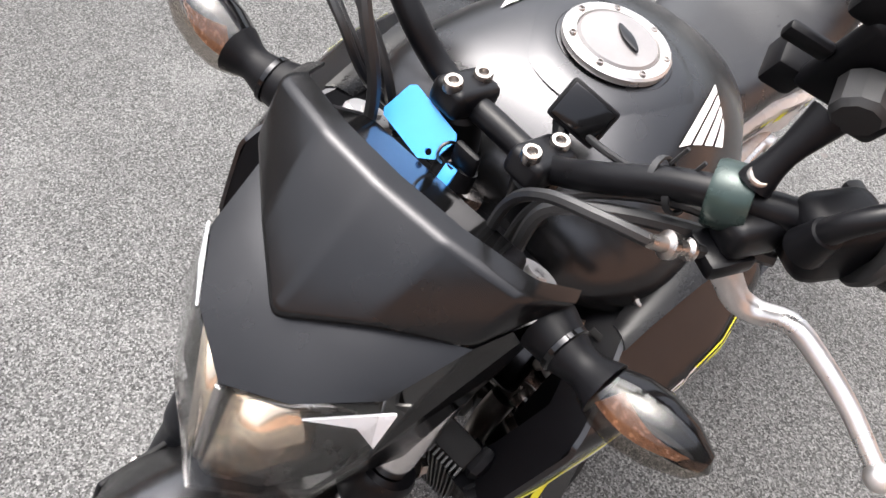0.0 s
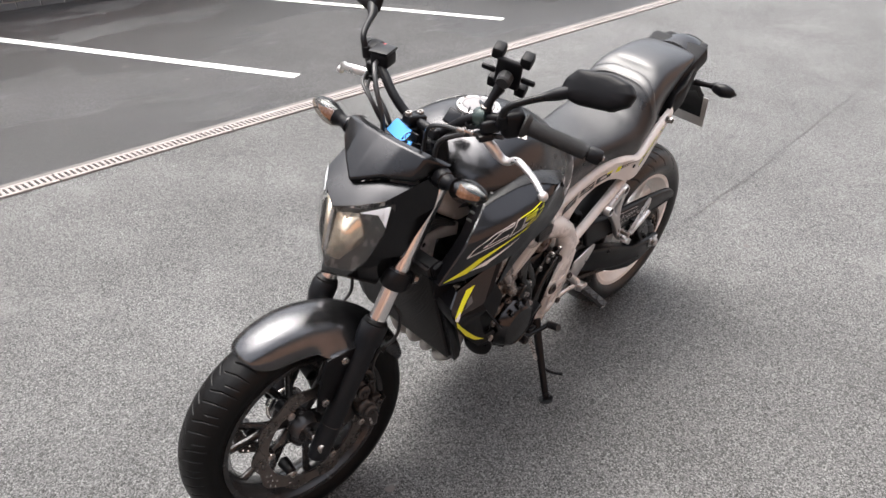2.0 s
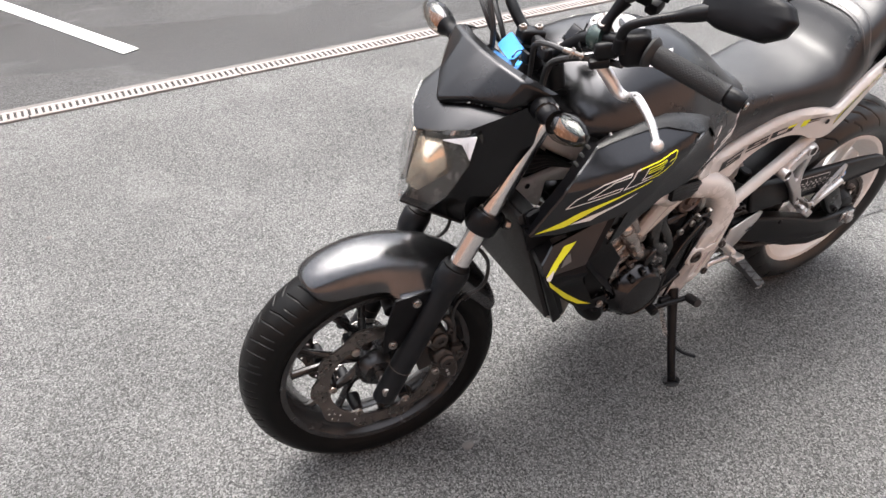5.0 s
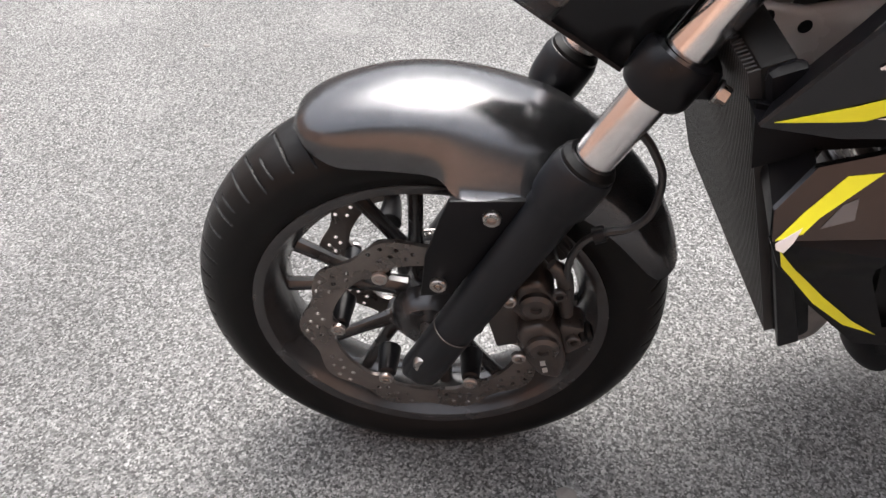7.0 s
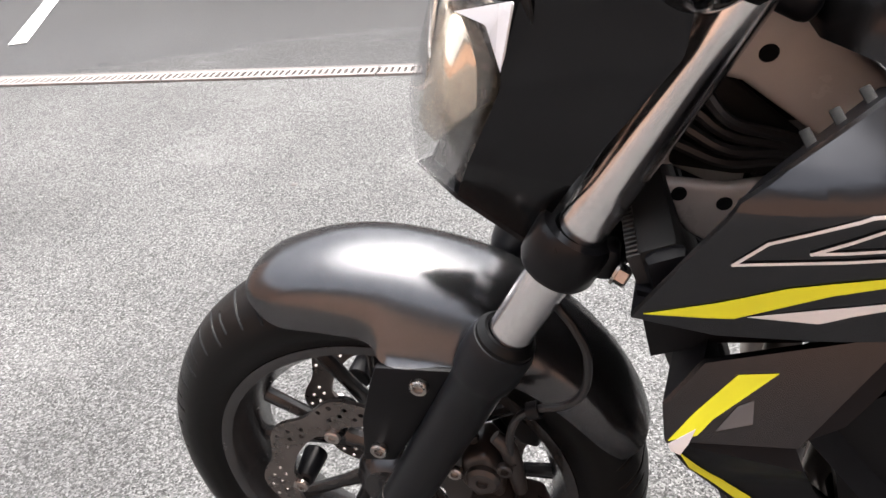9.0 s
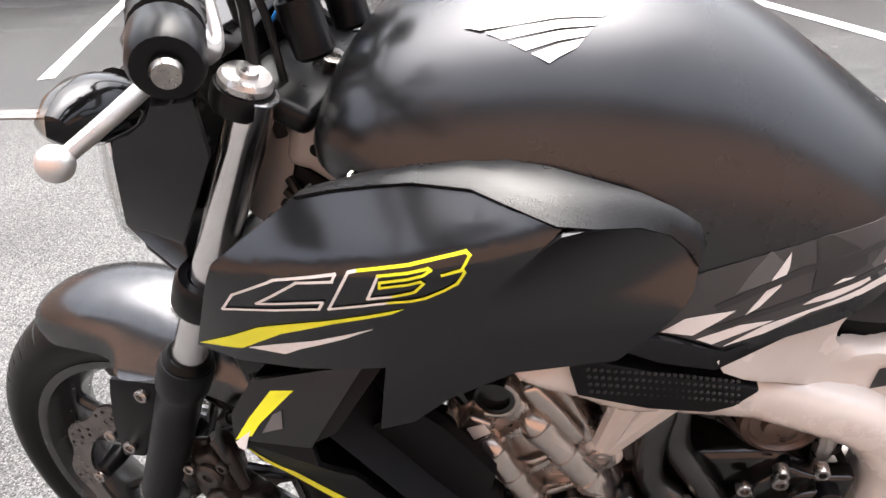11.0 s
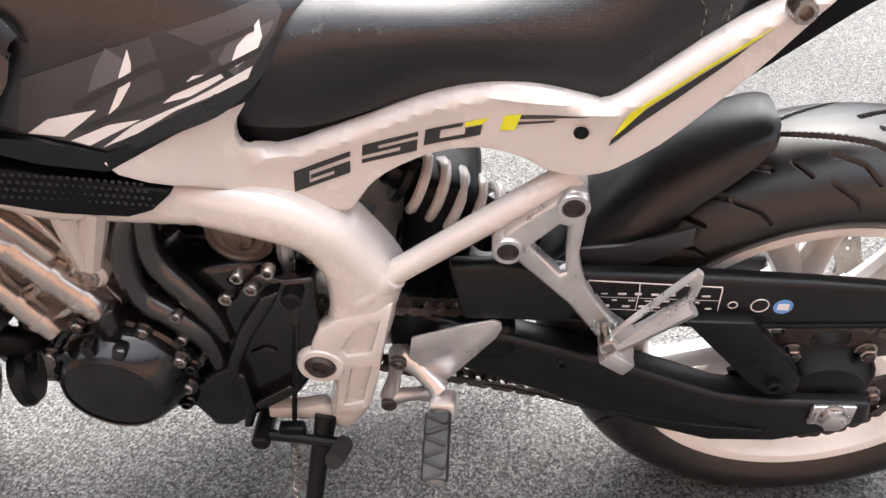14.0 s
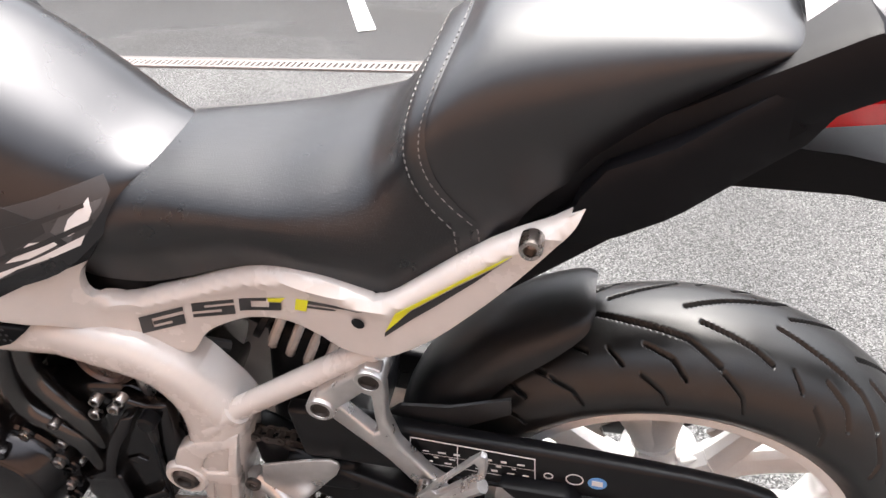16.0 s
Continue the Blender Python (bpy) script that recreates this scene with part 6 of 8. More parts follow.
# ---------------- engine and lower works ----------------
ENG = [(1.007, 0.559), (0.986, 0.58), (0.926, 0.622), (0.905, 0.632), (0.875, 0.59), (0.848, 0.53), (0.82, 0.46), (0.848, 0.42), (0.899, 0.398), (0.922, 0.386), (0.966, 0.464), (1.003, 0.51)]
cyl = part("cylinder_block", slab(ENG, -0.17, 0.108, 0.008, 3), M_ENGINE, moto, "bronze-grey cast cylinder block")
for (x0, z0), (x1, z1), r in (((0.964, 0.524), (0.914, 0.428), 0.0165), ((0.915, 0.568), (0.843, 0.462), 0.0175)):
    part("stud_tube", tube([(x0 + 0.003, 0.106, z0 + 0.006), (x0, 0.118, z0), ((x0 + x1) / 2, 0.12, (z0 + z1) / 2), (x1, 0.118, z1)], [r * 0.6, r, r * 0.97, r * 1.02], 18, 4), M_ENGINE, cyl, "rounded stud tube", sharp=60)
    for q in (0.02, 0.4, 0.74):
        part("tube_collar", tube([(x0 + (x1 - x0) * q, 0.118, z0 + (z1 - z0) * q), (x0 + (x1 - x0) * (q + 0.09), 0.118, z0 + (z1 - z0) * (q + 0.09))], r * 1.16, 18, 1), M_ENGINE, cyl)
part("head_wedge", slab([(0.93, 0.618), (0.912, 0.628), (0.884, 0.588), (0.862, 0.548), (0.878, 0.536), (0.9, 0.572), (0.92, 0.598)], 0.1, 0.126, 0.007, 3), M_ENGINE, cyl, "raised casting wedge")
part("wedge_step", slab([(0.952, 0.585), (0.93, 0.603), (0.905, 0.565), (0.922, 0.553)], 0.1, 0.12, 0.005, 3), M_ENGINE, cyl)
part("front_boss", slab([(1.0, 0.55), (0.985, 0.572), (0.96, 0.56), (0.968, 0.535), (0.99, 0.52)], 0.1, 0.122, 0.005, 3), M_ENGINE, cyl)
for (xa, za), (xb, zb) in (((0.974, 0.517), (0.9, 0.58)), ((0.945, 0.468), (0.872, 0.528)), ((0.93, 0.437), (0.862, 0.474))):
    part("casting_flange", slab([(xa + 0.004, za - 0.002), (xa - 0.002, za - 0.008), (xb - 0.004, zb - 0.004), (xb + 0.002, zb + 0.004)], 0.104, 0.119, 0.002), M_ENGINE, cyl, "machined joint flange")
part("cast_rib", tube([(0.938, 0.11, 0.487), (0.918, 0.112, 0.497), (0.896, 0.11, 0.51)], 0.004, 8, 4), M_ENGINE, cyl)
part("cast_rib", tube([(0.905, 0.11, 0.452), (0.885, 0.112, 0.46), (0.87, 0.11, 0.47)], 0.004, 8, 4), M_ENGINE, cyl)
part("head_cover", slab([(1.03, 0.56), (0.99, 0.59), (0.96, 0.63), (0.905, 0.645), (0.885, 0.69), (0.93, 0.7), (1.01, 0.65), (1.05, 0.6)], -0.15, 0.1, 0.012, 3), M_ENGBLACK, cyl, "black cylinder head cover")
for x, z, r in ((0.956, 0.606, 0.021), (1.018, 0.564, 0.016)):
    part("camshaft_plug", lathe([(0, 0.006), (r * 0.78, 0.006), (r * 0.8, 0.012), (r, 0.012), (r * 1.02, 0)], (x, 0.114, z), (0, 1, 0), 32), M_ENGBLACK, cyl, "black round camshaft end plug")
    arc = [(r * k_ * math.cos(a_), r * k_ * math.sin(a_)) for k_, seq in ((1.02, range(-20, 161, 12)), (1.34, range(160, -21, -12))) for a_ in (radians(v_ - 100) for v_ in seq)]
    part("plug_bridge", slab([(x - dx, z + dz) for dx, dz in arc], 0.1, 0.128, 0.002), M_ENGINE, cyl)
part("head_sensor", tube([(1.014, 0.1, 0.634), (1.004, 0.108, 0.612), (0.992, 0.108, 0.585)], [0.008, 0.0125, 0.011], 14, 3), M_ENGBLACK, cyl, "stubby black sensor")
part("sensor_tip", rod((1.012, 0.102, 0.63), (1.018, 0.1, 0.642), 0.007, n=6), M_STEEL, cyl)
part("label_plate", slab([(0.989, 0.553), (0.97, 0.562), (0.963, 0.549), (0.982, 0.536)], 0.121, 0.1235, 0.001), M_SILVERDECAL, cyl, "small bright label plate")
part("cam_chain_case", slab([(0.875, 0.66), (0.85, 0.65), (0.81, 0.56), (0.79, 0.5), (0.82, 0.47), (0.85, 0.56)], -0.02, 0.095, 0.012, 3), M_ENGINE, cyl)
CASE = [(0.93, 0.43), (0.925, 0.34), (0.88, 0.285), (0.8, 0.262), (0.72, 0.275), (0.64, 0.32), (0.605, 0.4), (0.61, 0.5), (0.66, 0.535), (0.76, 0.52), (0.83, 0.475)]
case = part("crankcase", slab(CASE, -0.13, 0.115, 0.015, 3), M_ENGBLACK, moto, "black crankcase")
ALT = Vector((0.845, 0.118, 0.362))
part("generator_cover", lathe([(0.083, -0.01), (0.083, 0.012), (0.08, 0.022), (0.072, 0.034), (0.068, 0.042), (0.064, 0.046), (0.03, 0.05), (0.0, 0.051)], ALT, (0, 1, 0), 48), M_ENGBLACK, case, "domed black generator cover")
part("cover_flange", lathe([(0.092, -0.012), (0.092, 0.006), (0.088, 0.01), (0.08, 0.01)], ALT, (0, 1, 0), 48), M_ENGBLACK, case)
for k in range(7):
    a = radians(20 + k * 51.4)
    c = ALT + Vector((0.09 * math.cos(a), 0.0, 0.09 * math.sin(a)))
    part("cover_boss", rod(c + Vector((0, -0.01, 0)), c + Vector((0, 0.012, 0)), 0.0115, n=14), M_ENGBLACK, case)
    part("cover_bolt", bolt(c + Vector((0, 0.012, 0)), (0, 1, 0), 0.0075, 0.006), M_STEEL if k in (1, 2, 0) else M_ENGBLACK, case)
for a_ in (58, 84, 112):
    d_ = Vector((math.cos(radians(a_)), 0, math.sin(radians(a_))))
    part("cover_step", box(ALT + d_ * 0.068 + Vector((0, 0.034, 0)), (0.03, 0.02, 0.017), 0.005, (0, -a_, 0)), M_ENGBLACK, case)
part("cover_rim", lathe([(0.06, 0.0475), (0.062, 0.0488), (0.064, 0.0465)], ALT, (0, 1, 0), 48), M_ENGBLACK, case)
part("upper_cover", slab([(0.924, 0.36), (0.892, 0.42), (0.845, 0.448), (0.806, 0.444), (0.778, 0.418), (0.764, 0.385), (0.775, 0.335), (0.85, 0.33)], 0.1, 0.128, 0.006, 3), M_ENGBLACK, case, "black case edge with bolts")
part("cover_clip", slab([(0.838, 0.46), (0.852, 0.398), (0.827, 0.4), (0.815, 0.455), (0.811, 0.488), (0.824, 0.486)], 0.12, 0.146, 0.006, 3), M_ENGBLACK, case, "black lead clip")
for x_, z_ in ((0.819, 0.417), (0.887, 0.414), (0.762, 0.39), (0.768, 0.338), (0.926, 0.36)):
    part("cover_boss", rod((x_, 0.1, z_), (x_, 0.134, z_), 0.0125, n=16), M_ENGBLACK, case)
    part("cover_bolt", bolt((x_, 0.134, z_), (0, 1, 0), 0.0085, 0.007), M_STEEL if x_ < 0.83 else M_ENGBLACK, case)
SPC = [(0.592, 0.525), (0.628, 0.519), (0.657, 0.531), (0.706, 0.478), (0.725, 0.425), (0.775, 0.36), (0.792, 0.3), (0.772, 0.25), (0.745, 0.252), (0.704, 0.281), (0.645, 0.322), (0.612, 0.37), (0.6, 0.45)]
spc = part("sprocket_cover", slab(SPC, 0.108, 0.132, 0.006, 3), M_ENGBLACK, moto, "angular black sprocket cover")
part("cover_arm", slab([(0.628, 0.52), (0.65, 0.512), (0.686, 0.464), (0.711, 0.413), (0.718, 0.392), (0.755, 0.374), (0.752, 0.362), (0.708, 0.372), (0.698, 0.402), (0.672, 0.45), (0.642, 0.492)], 0.12, 0.15, 0.005, 3), M_ENGBLACK, spc, "raised bent arm")
part("cover_arm", slab([(0.712, 0.38), (0.702, 0.372), (0.702, 0.31), (0.715, 0.268), (0.728, 0.266), (0.714, 0.315)], 0.12, 0.146, 0.004, 3), M_ENGBLACK, spc)
part("cover_arm", slab([(0.705, 0.315), (0.7, 0.302), (0.645, 0.34), (0.65, 0.352)], 0.12, 0.144, 0.004, 3), M_ENGBLACK, spc)
part("cover_pad", slab([(0.69, 0.405), (0.668, 0.416), (0.655, 0.408), (0.676, 0.398)], 0.13, 0.136, 0.002), M_ENGBLACK, spc)
for x_, z_ in ((0.663, 0.514), (0.695, 0.499)):
    part("cover_screw", bolt((x_, 0.131, z_), (0, 1, 0), 0.0085, 0.009), M_STEEL, spc)
for pts in ([(0.78, 0.115, 0.63), (0.783, 0.13, 0.603), (0.792, 0.136, 0.555), (0.789, 0.14, 0.508), (0.761, 0.14, 0.476), (0.736, 0.136, 0.436), (0.73, 0.13, 0.38)], [(0.765, 0.11, 0.62), (0.767, 0.12, 0.595), (0.766, 0.126, 0.551), (0.744, 0.13, 0.51), (0.723, 0.13, 0.472), (0.713, 0.125, 0.432)]):
    part("coolant_hose", tube(pts, 0.0155, 14, 6), M_HOSE, moto, "glossy black coolant hose")
part("starter_motor", rod((0.668, -0.05, 0.572), (0.668, 0.109, 0.572), 0.04, n=28), M_STARTER, moto, "dark brown starter motor")
part("starter_end", lathe([(0.04, 0), (0.037, 0.007), (0.031, 0.01), (0.028, 0.005), (0.018, 0.005), (0.016, 0.012), (0.012, 0.014), (0.0, 0.014)], (0.668, 0.108, 0.572), (0, 1, 0), 28), M_STARTER, moto)
part("sensor_stalk", tube([(0.62, 0.1, 0.59), (0.622, 0.11, 0.55), (0.625, 0.11, 0.52)], [0.009, 0.011, 0.007], 10, 4), M_STEEL, moto)
for x, z in ((0.665, 0.515), (0.628, 0.522), (0.755, 0.45), (0.75, 0.37), (0.76, 0.41)):
    part("case_bolt", bolt((x, 0.112, z), (0, 1, 0), 0.008, 0.012), M_STEEL, case)
clut = bmesh.new()
rng = random.Random(5)
for k in range(46):
    x, z = rng.uniform(0.59, 0.76), rng.uniform(0.52, 0.62)
    add(clut, tube([(x, rng.uniform(0.03, 0.085), z), (x + rng.uniform(-0.05, 0.05), rng.uniform(0.03, 0.1), z + rng.uniform(-0.03, 0.03)), (x + rng.uniform(-0.08, 0.08), rng.uniform(0.02, 0.085), z + rng.uniform(-0.05, 0.04))], rng.uniform(0.003, 0.008), 6, 4))
part("wiring_loom", clut, M_CABLE, moto, "tangle of black leads and clips", kind="stuff")
part("airbox", box((0.73, 0, 0.67), (0.32, 0.18, 0.11), 0.03, (0, -4, 0), 3), M_PLASTIC, moto, "black airbox under the tank")
part("throttle_body", box((0.7, 0, 0.57), (0.13, 0.15, 0.08), 0.02, segments=3), M_ENGBLACK, moto, "black throttle bodies")
part("rear_tray", box((0.47, 0, 0.68), (0.3, 0.17, 0.06), 0.02, (0, 3, 0), 3), M_PLASTIC, moto, "black battery tray")
part("inner_guard", box((0.47, -0.03, 0.46), (0.09, 0.12, 0.22), 0.02, (0, -10, 0), 3), M_PLASTIC, moto, "black inner mud flap")
# radiator with its fins, horn, exhaust headers
RM = Matrix.Translation((1.128, 0, 0.578)) @ pose(0, 0, 0, 0, 20, 0)
rad = part("radiator", box((0, 0, 0), (0.03, 0.31, 0.37), 0.006), M_CORE, moto, "black finned radiator", RM)
fins = bmesh.new()
for k in range(58):
    add(fins, box((0.0175, -0.151 + k * 0.0053, 0), (0.011, 0.0022, 0.362), 0))
part("radiator_core", fins, M_FIN, rad, "close-set black fins", RM, kind="stuff")
for s in (1, -1):
    part("radiator_tank", box((-0.004, s * 0.16, 0), (0.034, 0.02, 0.37), 0.01), M_PLASTIC, rad, "", RM)
    part("radiator_stay", slab([(1.16, 0.62), (1.14, 0.6), (1.06, 0.41), (1.08, 0.4)], s * 0.165, s * 0.175, 0.002), M_BLACK, rad)
for y0, y1, z0, z1 in ((-0.168, -0.182, 0.055, -0.03), (-0.168, -0.186, -0.115, -0.185)):
    part("radiator_bracket", cut_plate([(y0 + 0.004, z0 + 0.012), (y1 + 0.004, z0), (y1 - 0.004, z0 - 0.03), (y1 + 0.002, z1), (y0, z1 - 0.008), (y0 + 0.006, z1 + 0.004)], [[(y0 - 0.003, z0 - 0.004), (y1 + 0.005, z0 - 0.01), (y1 + 0.004, z1 + 0.03), (y0 - 0.002, z1 + 0.022)]], -0.006, 0.006), M_PLASTIC, rad, "black open-sided mounting bracket", RM @ Matrix.Translation((0.006, 0, 0)) @ Matrix.Rotation(radians(90), 4, "Z"))
part("horn", lathe([(0, -0.012), (0.034, -0.012), (0.04, -0.004), (0.04, 0.004), (0.03, 0.01), (0.012, 0.012), (0, 0.014)], (0.968, 0.158, 0.392), (0.95, 0.3, 0.0), 28), M_BLACK, moto, "black disc horn")
part("horn_bracket", tube([(0.96, 0.155, 0.4), (0.952, 0.148, 0.43), (0.955, 0.12, 0.46)], 0.01, 8, 3), M_BLACK, moto)
part("hose_joint", tube([(0.99, 0.12, 0.48), (0.994, 0.148, 0.462), (0.968, 0.152, 0.445), (0.945, 0.13, 0.425)], [0.018, 0.02, 0.019, 0.017], 14, 4), M_RUBBER, moto, "ribbed black water elbow")
for y in (-0.12, -0.04, 0.04, 0.12):
    part("exhaust_header", tube([(0.985, y, 0.53), (1.005, y, 0.5), (1.01, y, 0.42), (0.995, y * 0.9 - 0.02, 0.32), (0.95, y * 0.6 - 0.06, 0.235), (0.86, y * 0.4 - 0.09, 0.2)], 0.0185, 14, 6), M_HEADER, moto, "heat-tinted steel exhaust header")
part("silencer", tube([(0.88, -0.1, 0.2), (0.7, -0.13, 0.19), (0.5, -0.16, 0.2), (0.34, -0.19, 0.26)], [0.05, 0.06, 0.06, 0.05], 20, 5), M_HEADER, moto, "short steel silencer low on the far side")
part("sump", slab([(0.9, 0.3), (0.86, 0.225), (0.74, 0.22), (0.68, 0.28)], -0.1, 0.08, 0.015, 3), M_ENGBLACK, case)
part("filter_can", rod((0.96, 0.02, 0.3), (0.9, 0.02, 0.33), 0.035, n=28), M_BLACK, case, "black oil filter")

# the castings and the generator stand proud of the crankcase's middle
for ob in (cyl, case):
    for o in (*(() if ob is case else (ob,)), *ob.children):
        o.data.transform(Matrix.Translation((0.721 * 0.052, 0.03, 1.0975 * 0.052)) @ Matrix.Diagonal((0.948, 1, 0.948, 1)))

# side stand, gear change, rider footrest
stand = part("side_stand", tube([(0.622, 0.118, 0.262), (0.64, 0.165, 0.185), (0.655, 0.212, 0.1), (0.663, 0.243, 0.042)], [0.0155, 0.0125, 0.0115, 0.011], 12, 4), M_BLACK, moto, "black steel side stand, folded out")
part("stand_foot", slab(circle(0.665, 0, 0.026, 20), -0.004, 0.004, 0.0015), M_BLACK, stand, "worn steel foot pad", Matrix.Translation((0, 0.246, 0.0365)) @ pose(0, 0, 0, 90 + 8.6, 0, 0) @ Matrix.Diagonal((1, 1, 0.8, 1)))
part("stand_spring", tube([(0.668 + 0.006 * math.cos(k), 0.13 + 0.05 * k / 60 + 0.006 * math.sin(k), 0.235 - 0.075 * k / 60) for k in range(0, 61)], 0.0018, 6, 1), M_STEEL, stand)
part("stand_peg", tube([(0.65, 0.195, 0.13), (0.635, 0.225, 0.12), (0.61, 0.25, 0.115)], 0.005, 8, 3), M_BLACK, stand)
part("stand_bracket", slab([(0.702, 0.254), (0.699, 0.276), (0.66, 0.277), (0.622, 0.285), (0.605, 0.25), (0.65, 0.25)], 0.1, 0.121, 0.005), M_WHITE, moto, "white stand bracket")
gear = part("gear_pedal", tube([(0.708, 0.138, 0.243), (0.66, 0.143, 0.243), (0.62, 0.148, 0.242), (0.592, 0.152, 0.245)], [0.008, 0.0075, 0.0075, 0.008], 10, 4), M_BLACK, moto, "black gear change pedal")
part("pedal_pivot", rod((0.709, 0.1, 0.243), (0.709, 0.155, 0.242), 0.013, n=16), M_BLACK, gear)
part("pedal_joint", box((0.666, 0.136, 0.252), (0.035, 0.016, 0.022), 0.004), M_BLACK, gear)
part("pedal_rubber", tube([(0.594, 0.153, 0.247), (0.598, 0.172, 0.254), (0.601, 0.192, 0.262)], 0.0115, 14, 4), M_GRIP, gear, "ribbed rubber toe piece")
for k in range(7):
    t = 0.12 + 0.12 * k
    c = Vector((0.594, 0.153, 0.247)).lerp(Vector((0.601, 0.192, 0.262)), t)
    part("rubber_rib", lathe([(0.01, -0.0014), (0.0123, -0.0008), (0.0123, 0.0008), (0.01, 0.0014)], c, (0.007, 0.039, 0.015), 14, True), M_GRIP, gear)
part("link_rod", rod((0.665, 0.128, 0.256), (0.618, 0.14, 0.485), 0.0036, n=8), M_BLACK, gear, "thin black linkage rod")
part("link_end", rod((0.617, 0.12, 0.505), (0.617, 0.15, 0.505), 0.012, n=14), M_BLACK, gear)
part("link_boot", rod((0.617, 0.14, 0.496), (0.624, 0.138, 0.462), 0.007, 0.0055, 10), M_GRIP, gear)
peg = part("rider_footrest", tube([(0.511, 0.122, 0.389), (0.488, 0.128, 0.368), (0.463, 0.14, 0.343)], [0.015, 0.0115, 0.014], 12, 4), M_ALU, moto, "cast aluminium footrest bracket")
part("bracket_bar", tube([(0.511, 0.12, 0.389), (0.522, 0.118, 0.343), (0.533, 0.115, 0.297)], [0.0135, 0.0085, 0.0135], 12, 4), M_ALU, peg)
part("bracket_bar", tube([(0.533, 0.115, 0.297), (0.5, 0.125, 0.315), (0.463, 0.14, 0.338)], [0.013, 0.009, 0.013], 12, 4), M_ALU, peg)
for x, y, z in ((0.511, 0.13, 0.389), (0.533, 0.122, 0.297)):
    part("bracket_bolt", bolt((x, y + 0.003, z), (0, 1, 0), 0.0105, 0.007), M_SPROCKET, peg, "dark cap with a sunken middle")
part("heel_plate", slab([(0.492, 0.427), (0.428, 0.449), (0.396, 0.457), (0.387, 0.452), (0.386, 0.443), (0.393, 0.427), (0.45, 0.356), (0.466, 0.34), (0.476, 0.342), (0.486, 0.36), (0.5, 0.386)], 0.127, 0.132, 0.002), M_ALU, peg, "flat aluminium heel guard")
part("peg_clevis", box((0.459, 0.156, 0.334), (0.034, 0.034, 0.026), 0.006, (15, 0, 0)), M_ALU, peg, "bright footrest clevis")
part("peg_bar", tube([(0.462, 0.168, 0.332), (0.464, 0.21, 0.324), (0.464, 0.252, 0.316)], [0.013, 0.013, 0.011], 10, 3, 0.8), M_ALU, peg)
part("peg_rubber", loft([[Vector((0.464, 0.172, 0.338)).lerp(Vector((0.465, 0.252, 0.321)), t) + Vector((dx, 0.004 * dz / 0.01, dz)) for dx, dz in ((-0.016, 0), (-0.013, 0.008), (0.013, 0.008), (0.016, 0), (0.012, -0.008), (-0.012, -0.008))] for t in np.linspace(0, 1, 9)]), M_GRIP, peg, "black rubber footrest pad")
for k in range(6):
    c = Vector((0.464, 0.172, 0.346)).lerp(Vector((0.466, 0.262, 0.326)), 0.12 + k * 0.15)
    part("pad_rib", box(c + Vector((0, 0.002, 0.001)), (0.026, 0.006, 0.004), 0.0015, (-35, 0, 20 if k % 2 else -20)), M_GRIP, peg)
part("right_footrest", tube([(0.46, -0.17, 0.36), (0.47, -0.22, 0.335), (0.48, -0.27, 0.31)], 0.014, 10, 3), M_GRIP, moto, "rubber footrest on the far side")

# ---------------- rear wheel, swingarm, chain ----------------
R_TREAD = [([(0.0, 0.004), (0.04, 0.02), (0.1, 0.04), (0.135, 0.066)], 0.0034), ([(0.055, 0.048), (0.085, 0.064), (0.1, 0.084)], 0.0028), ([(0.115, 0.018), (0.17, 0.04), (0.19, 0.052)], 0.003), ([(0.015, 0.05), (0.03, 0.07)], 0.0024), ([(0.14, 0.072), (0.165, 0.092), (0.172, 0.108)], 0.0028), ([(0.05, 0.08), (0.075, 0.1), (0.08, 0.112)], 0.0026)]
RW = Matrix.Translation(RAX)
rear_wheel = part("rear_wheel", rim_ring(0.2235, 0.0735, 0.196), M_RIM, moto, "white cast wheel rim", RW)
part("tyre", tyre_mesh([(0.3155, 0), (0.3145, 0.018), (0.309, 0.042), (0.298, 0.062), (0.281, 0.079), (0.262, 0.0885), (0.247, 0.088), (0.234, 0.081), (0.221, 0.071)], R_TREAD, 36, depth=0.0065, n=1500, across=150), M_RUBBER_LIT, rear_wheel, "wide black road tyre with curved grooves", RW, 50)
part("hub", lathe([(0.015, 0.06), (0.05, 0.06), (0.06, 0.045), (0.055, 0.03), (0.042, 0.02), (0.042, -0.02), (0.055, -0.035), (0.05, -0.06), (0.015, -0.06)], (0, 0, 0), (0, 1, 0), 40, True), M_RIM, rear_wheel, "", RW)
for k in range(6):
    a = 2 * math.pi * (k + 0.15) / 6
    t_ = RW @ Matrix.Rotation(a, 4, "Y")
    part("spoke", y_spoke(0.04, 0.2, 0.085, radians(23), 0.03, 0.019, 0.95), M_RIM, rear_wheel, "forked white cast spoke", t_)
    part("spoke_web", slab([(-0.03, 0.05), (0.03, 0.05), (0.02, 0.1), (0, 0.112), (-0.02, 0.1)], -0.012, 0.012, 0.004), M_RIM, rear_wheel, "", t_)
    # near-black bar laid on the web as the shade of a slot
    part("spoke_slot", slab(outline([(-0.012, 0.092), (0.012, 0.092), (0.012, 0.098), (-0.012, 0.098)]), 0.0115, 0.0135, 0.001), M_PIT, rear_wheel, "", t_)
part("rear_disc", wave_disc(0.118, 0.08, 8, 0.004, [(-0.15, 0.108, 0.003), (0.05, 0.11, 0.003), (0.2, 0.1, 0.003)], 6, 0.005), M_DISC, rear_wheel, "drilled rear brake disc", RW @ Matrix.Translation((0, -0.085, 0)))
TEETH, SPR_R, CHAIN_Y = 42, 0.1062, 0.098
tooth = []
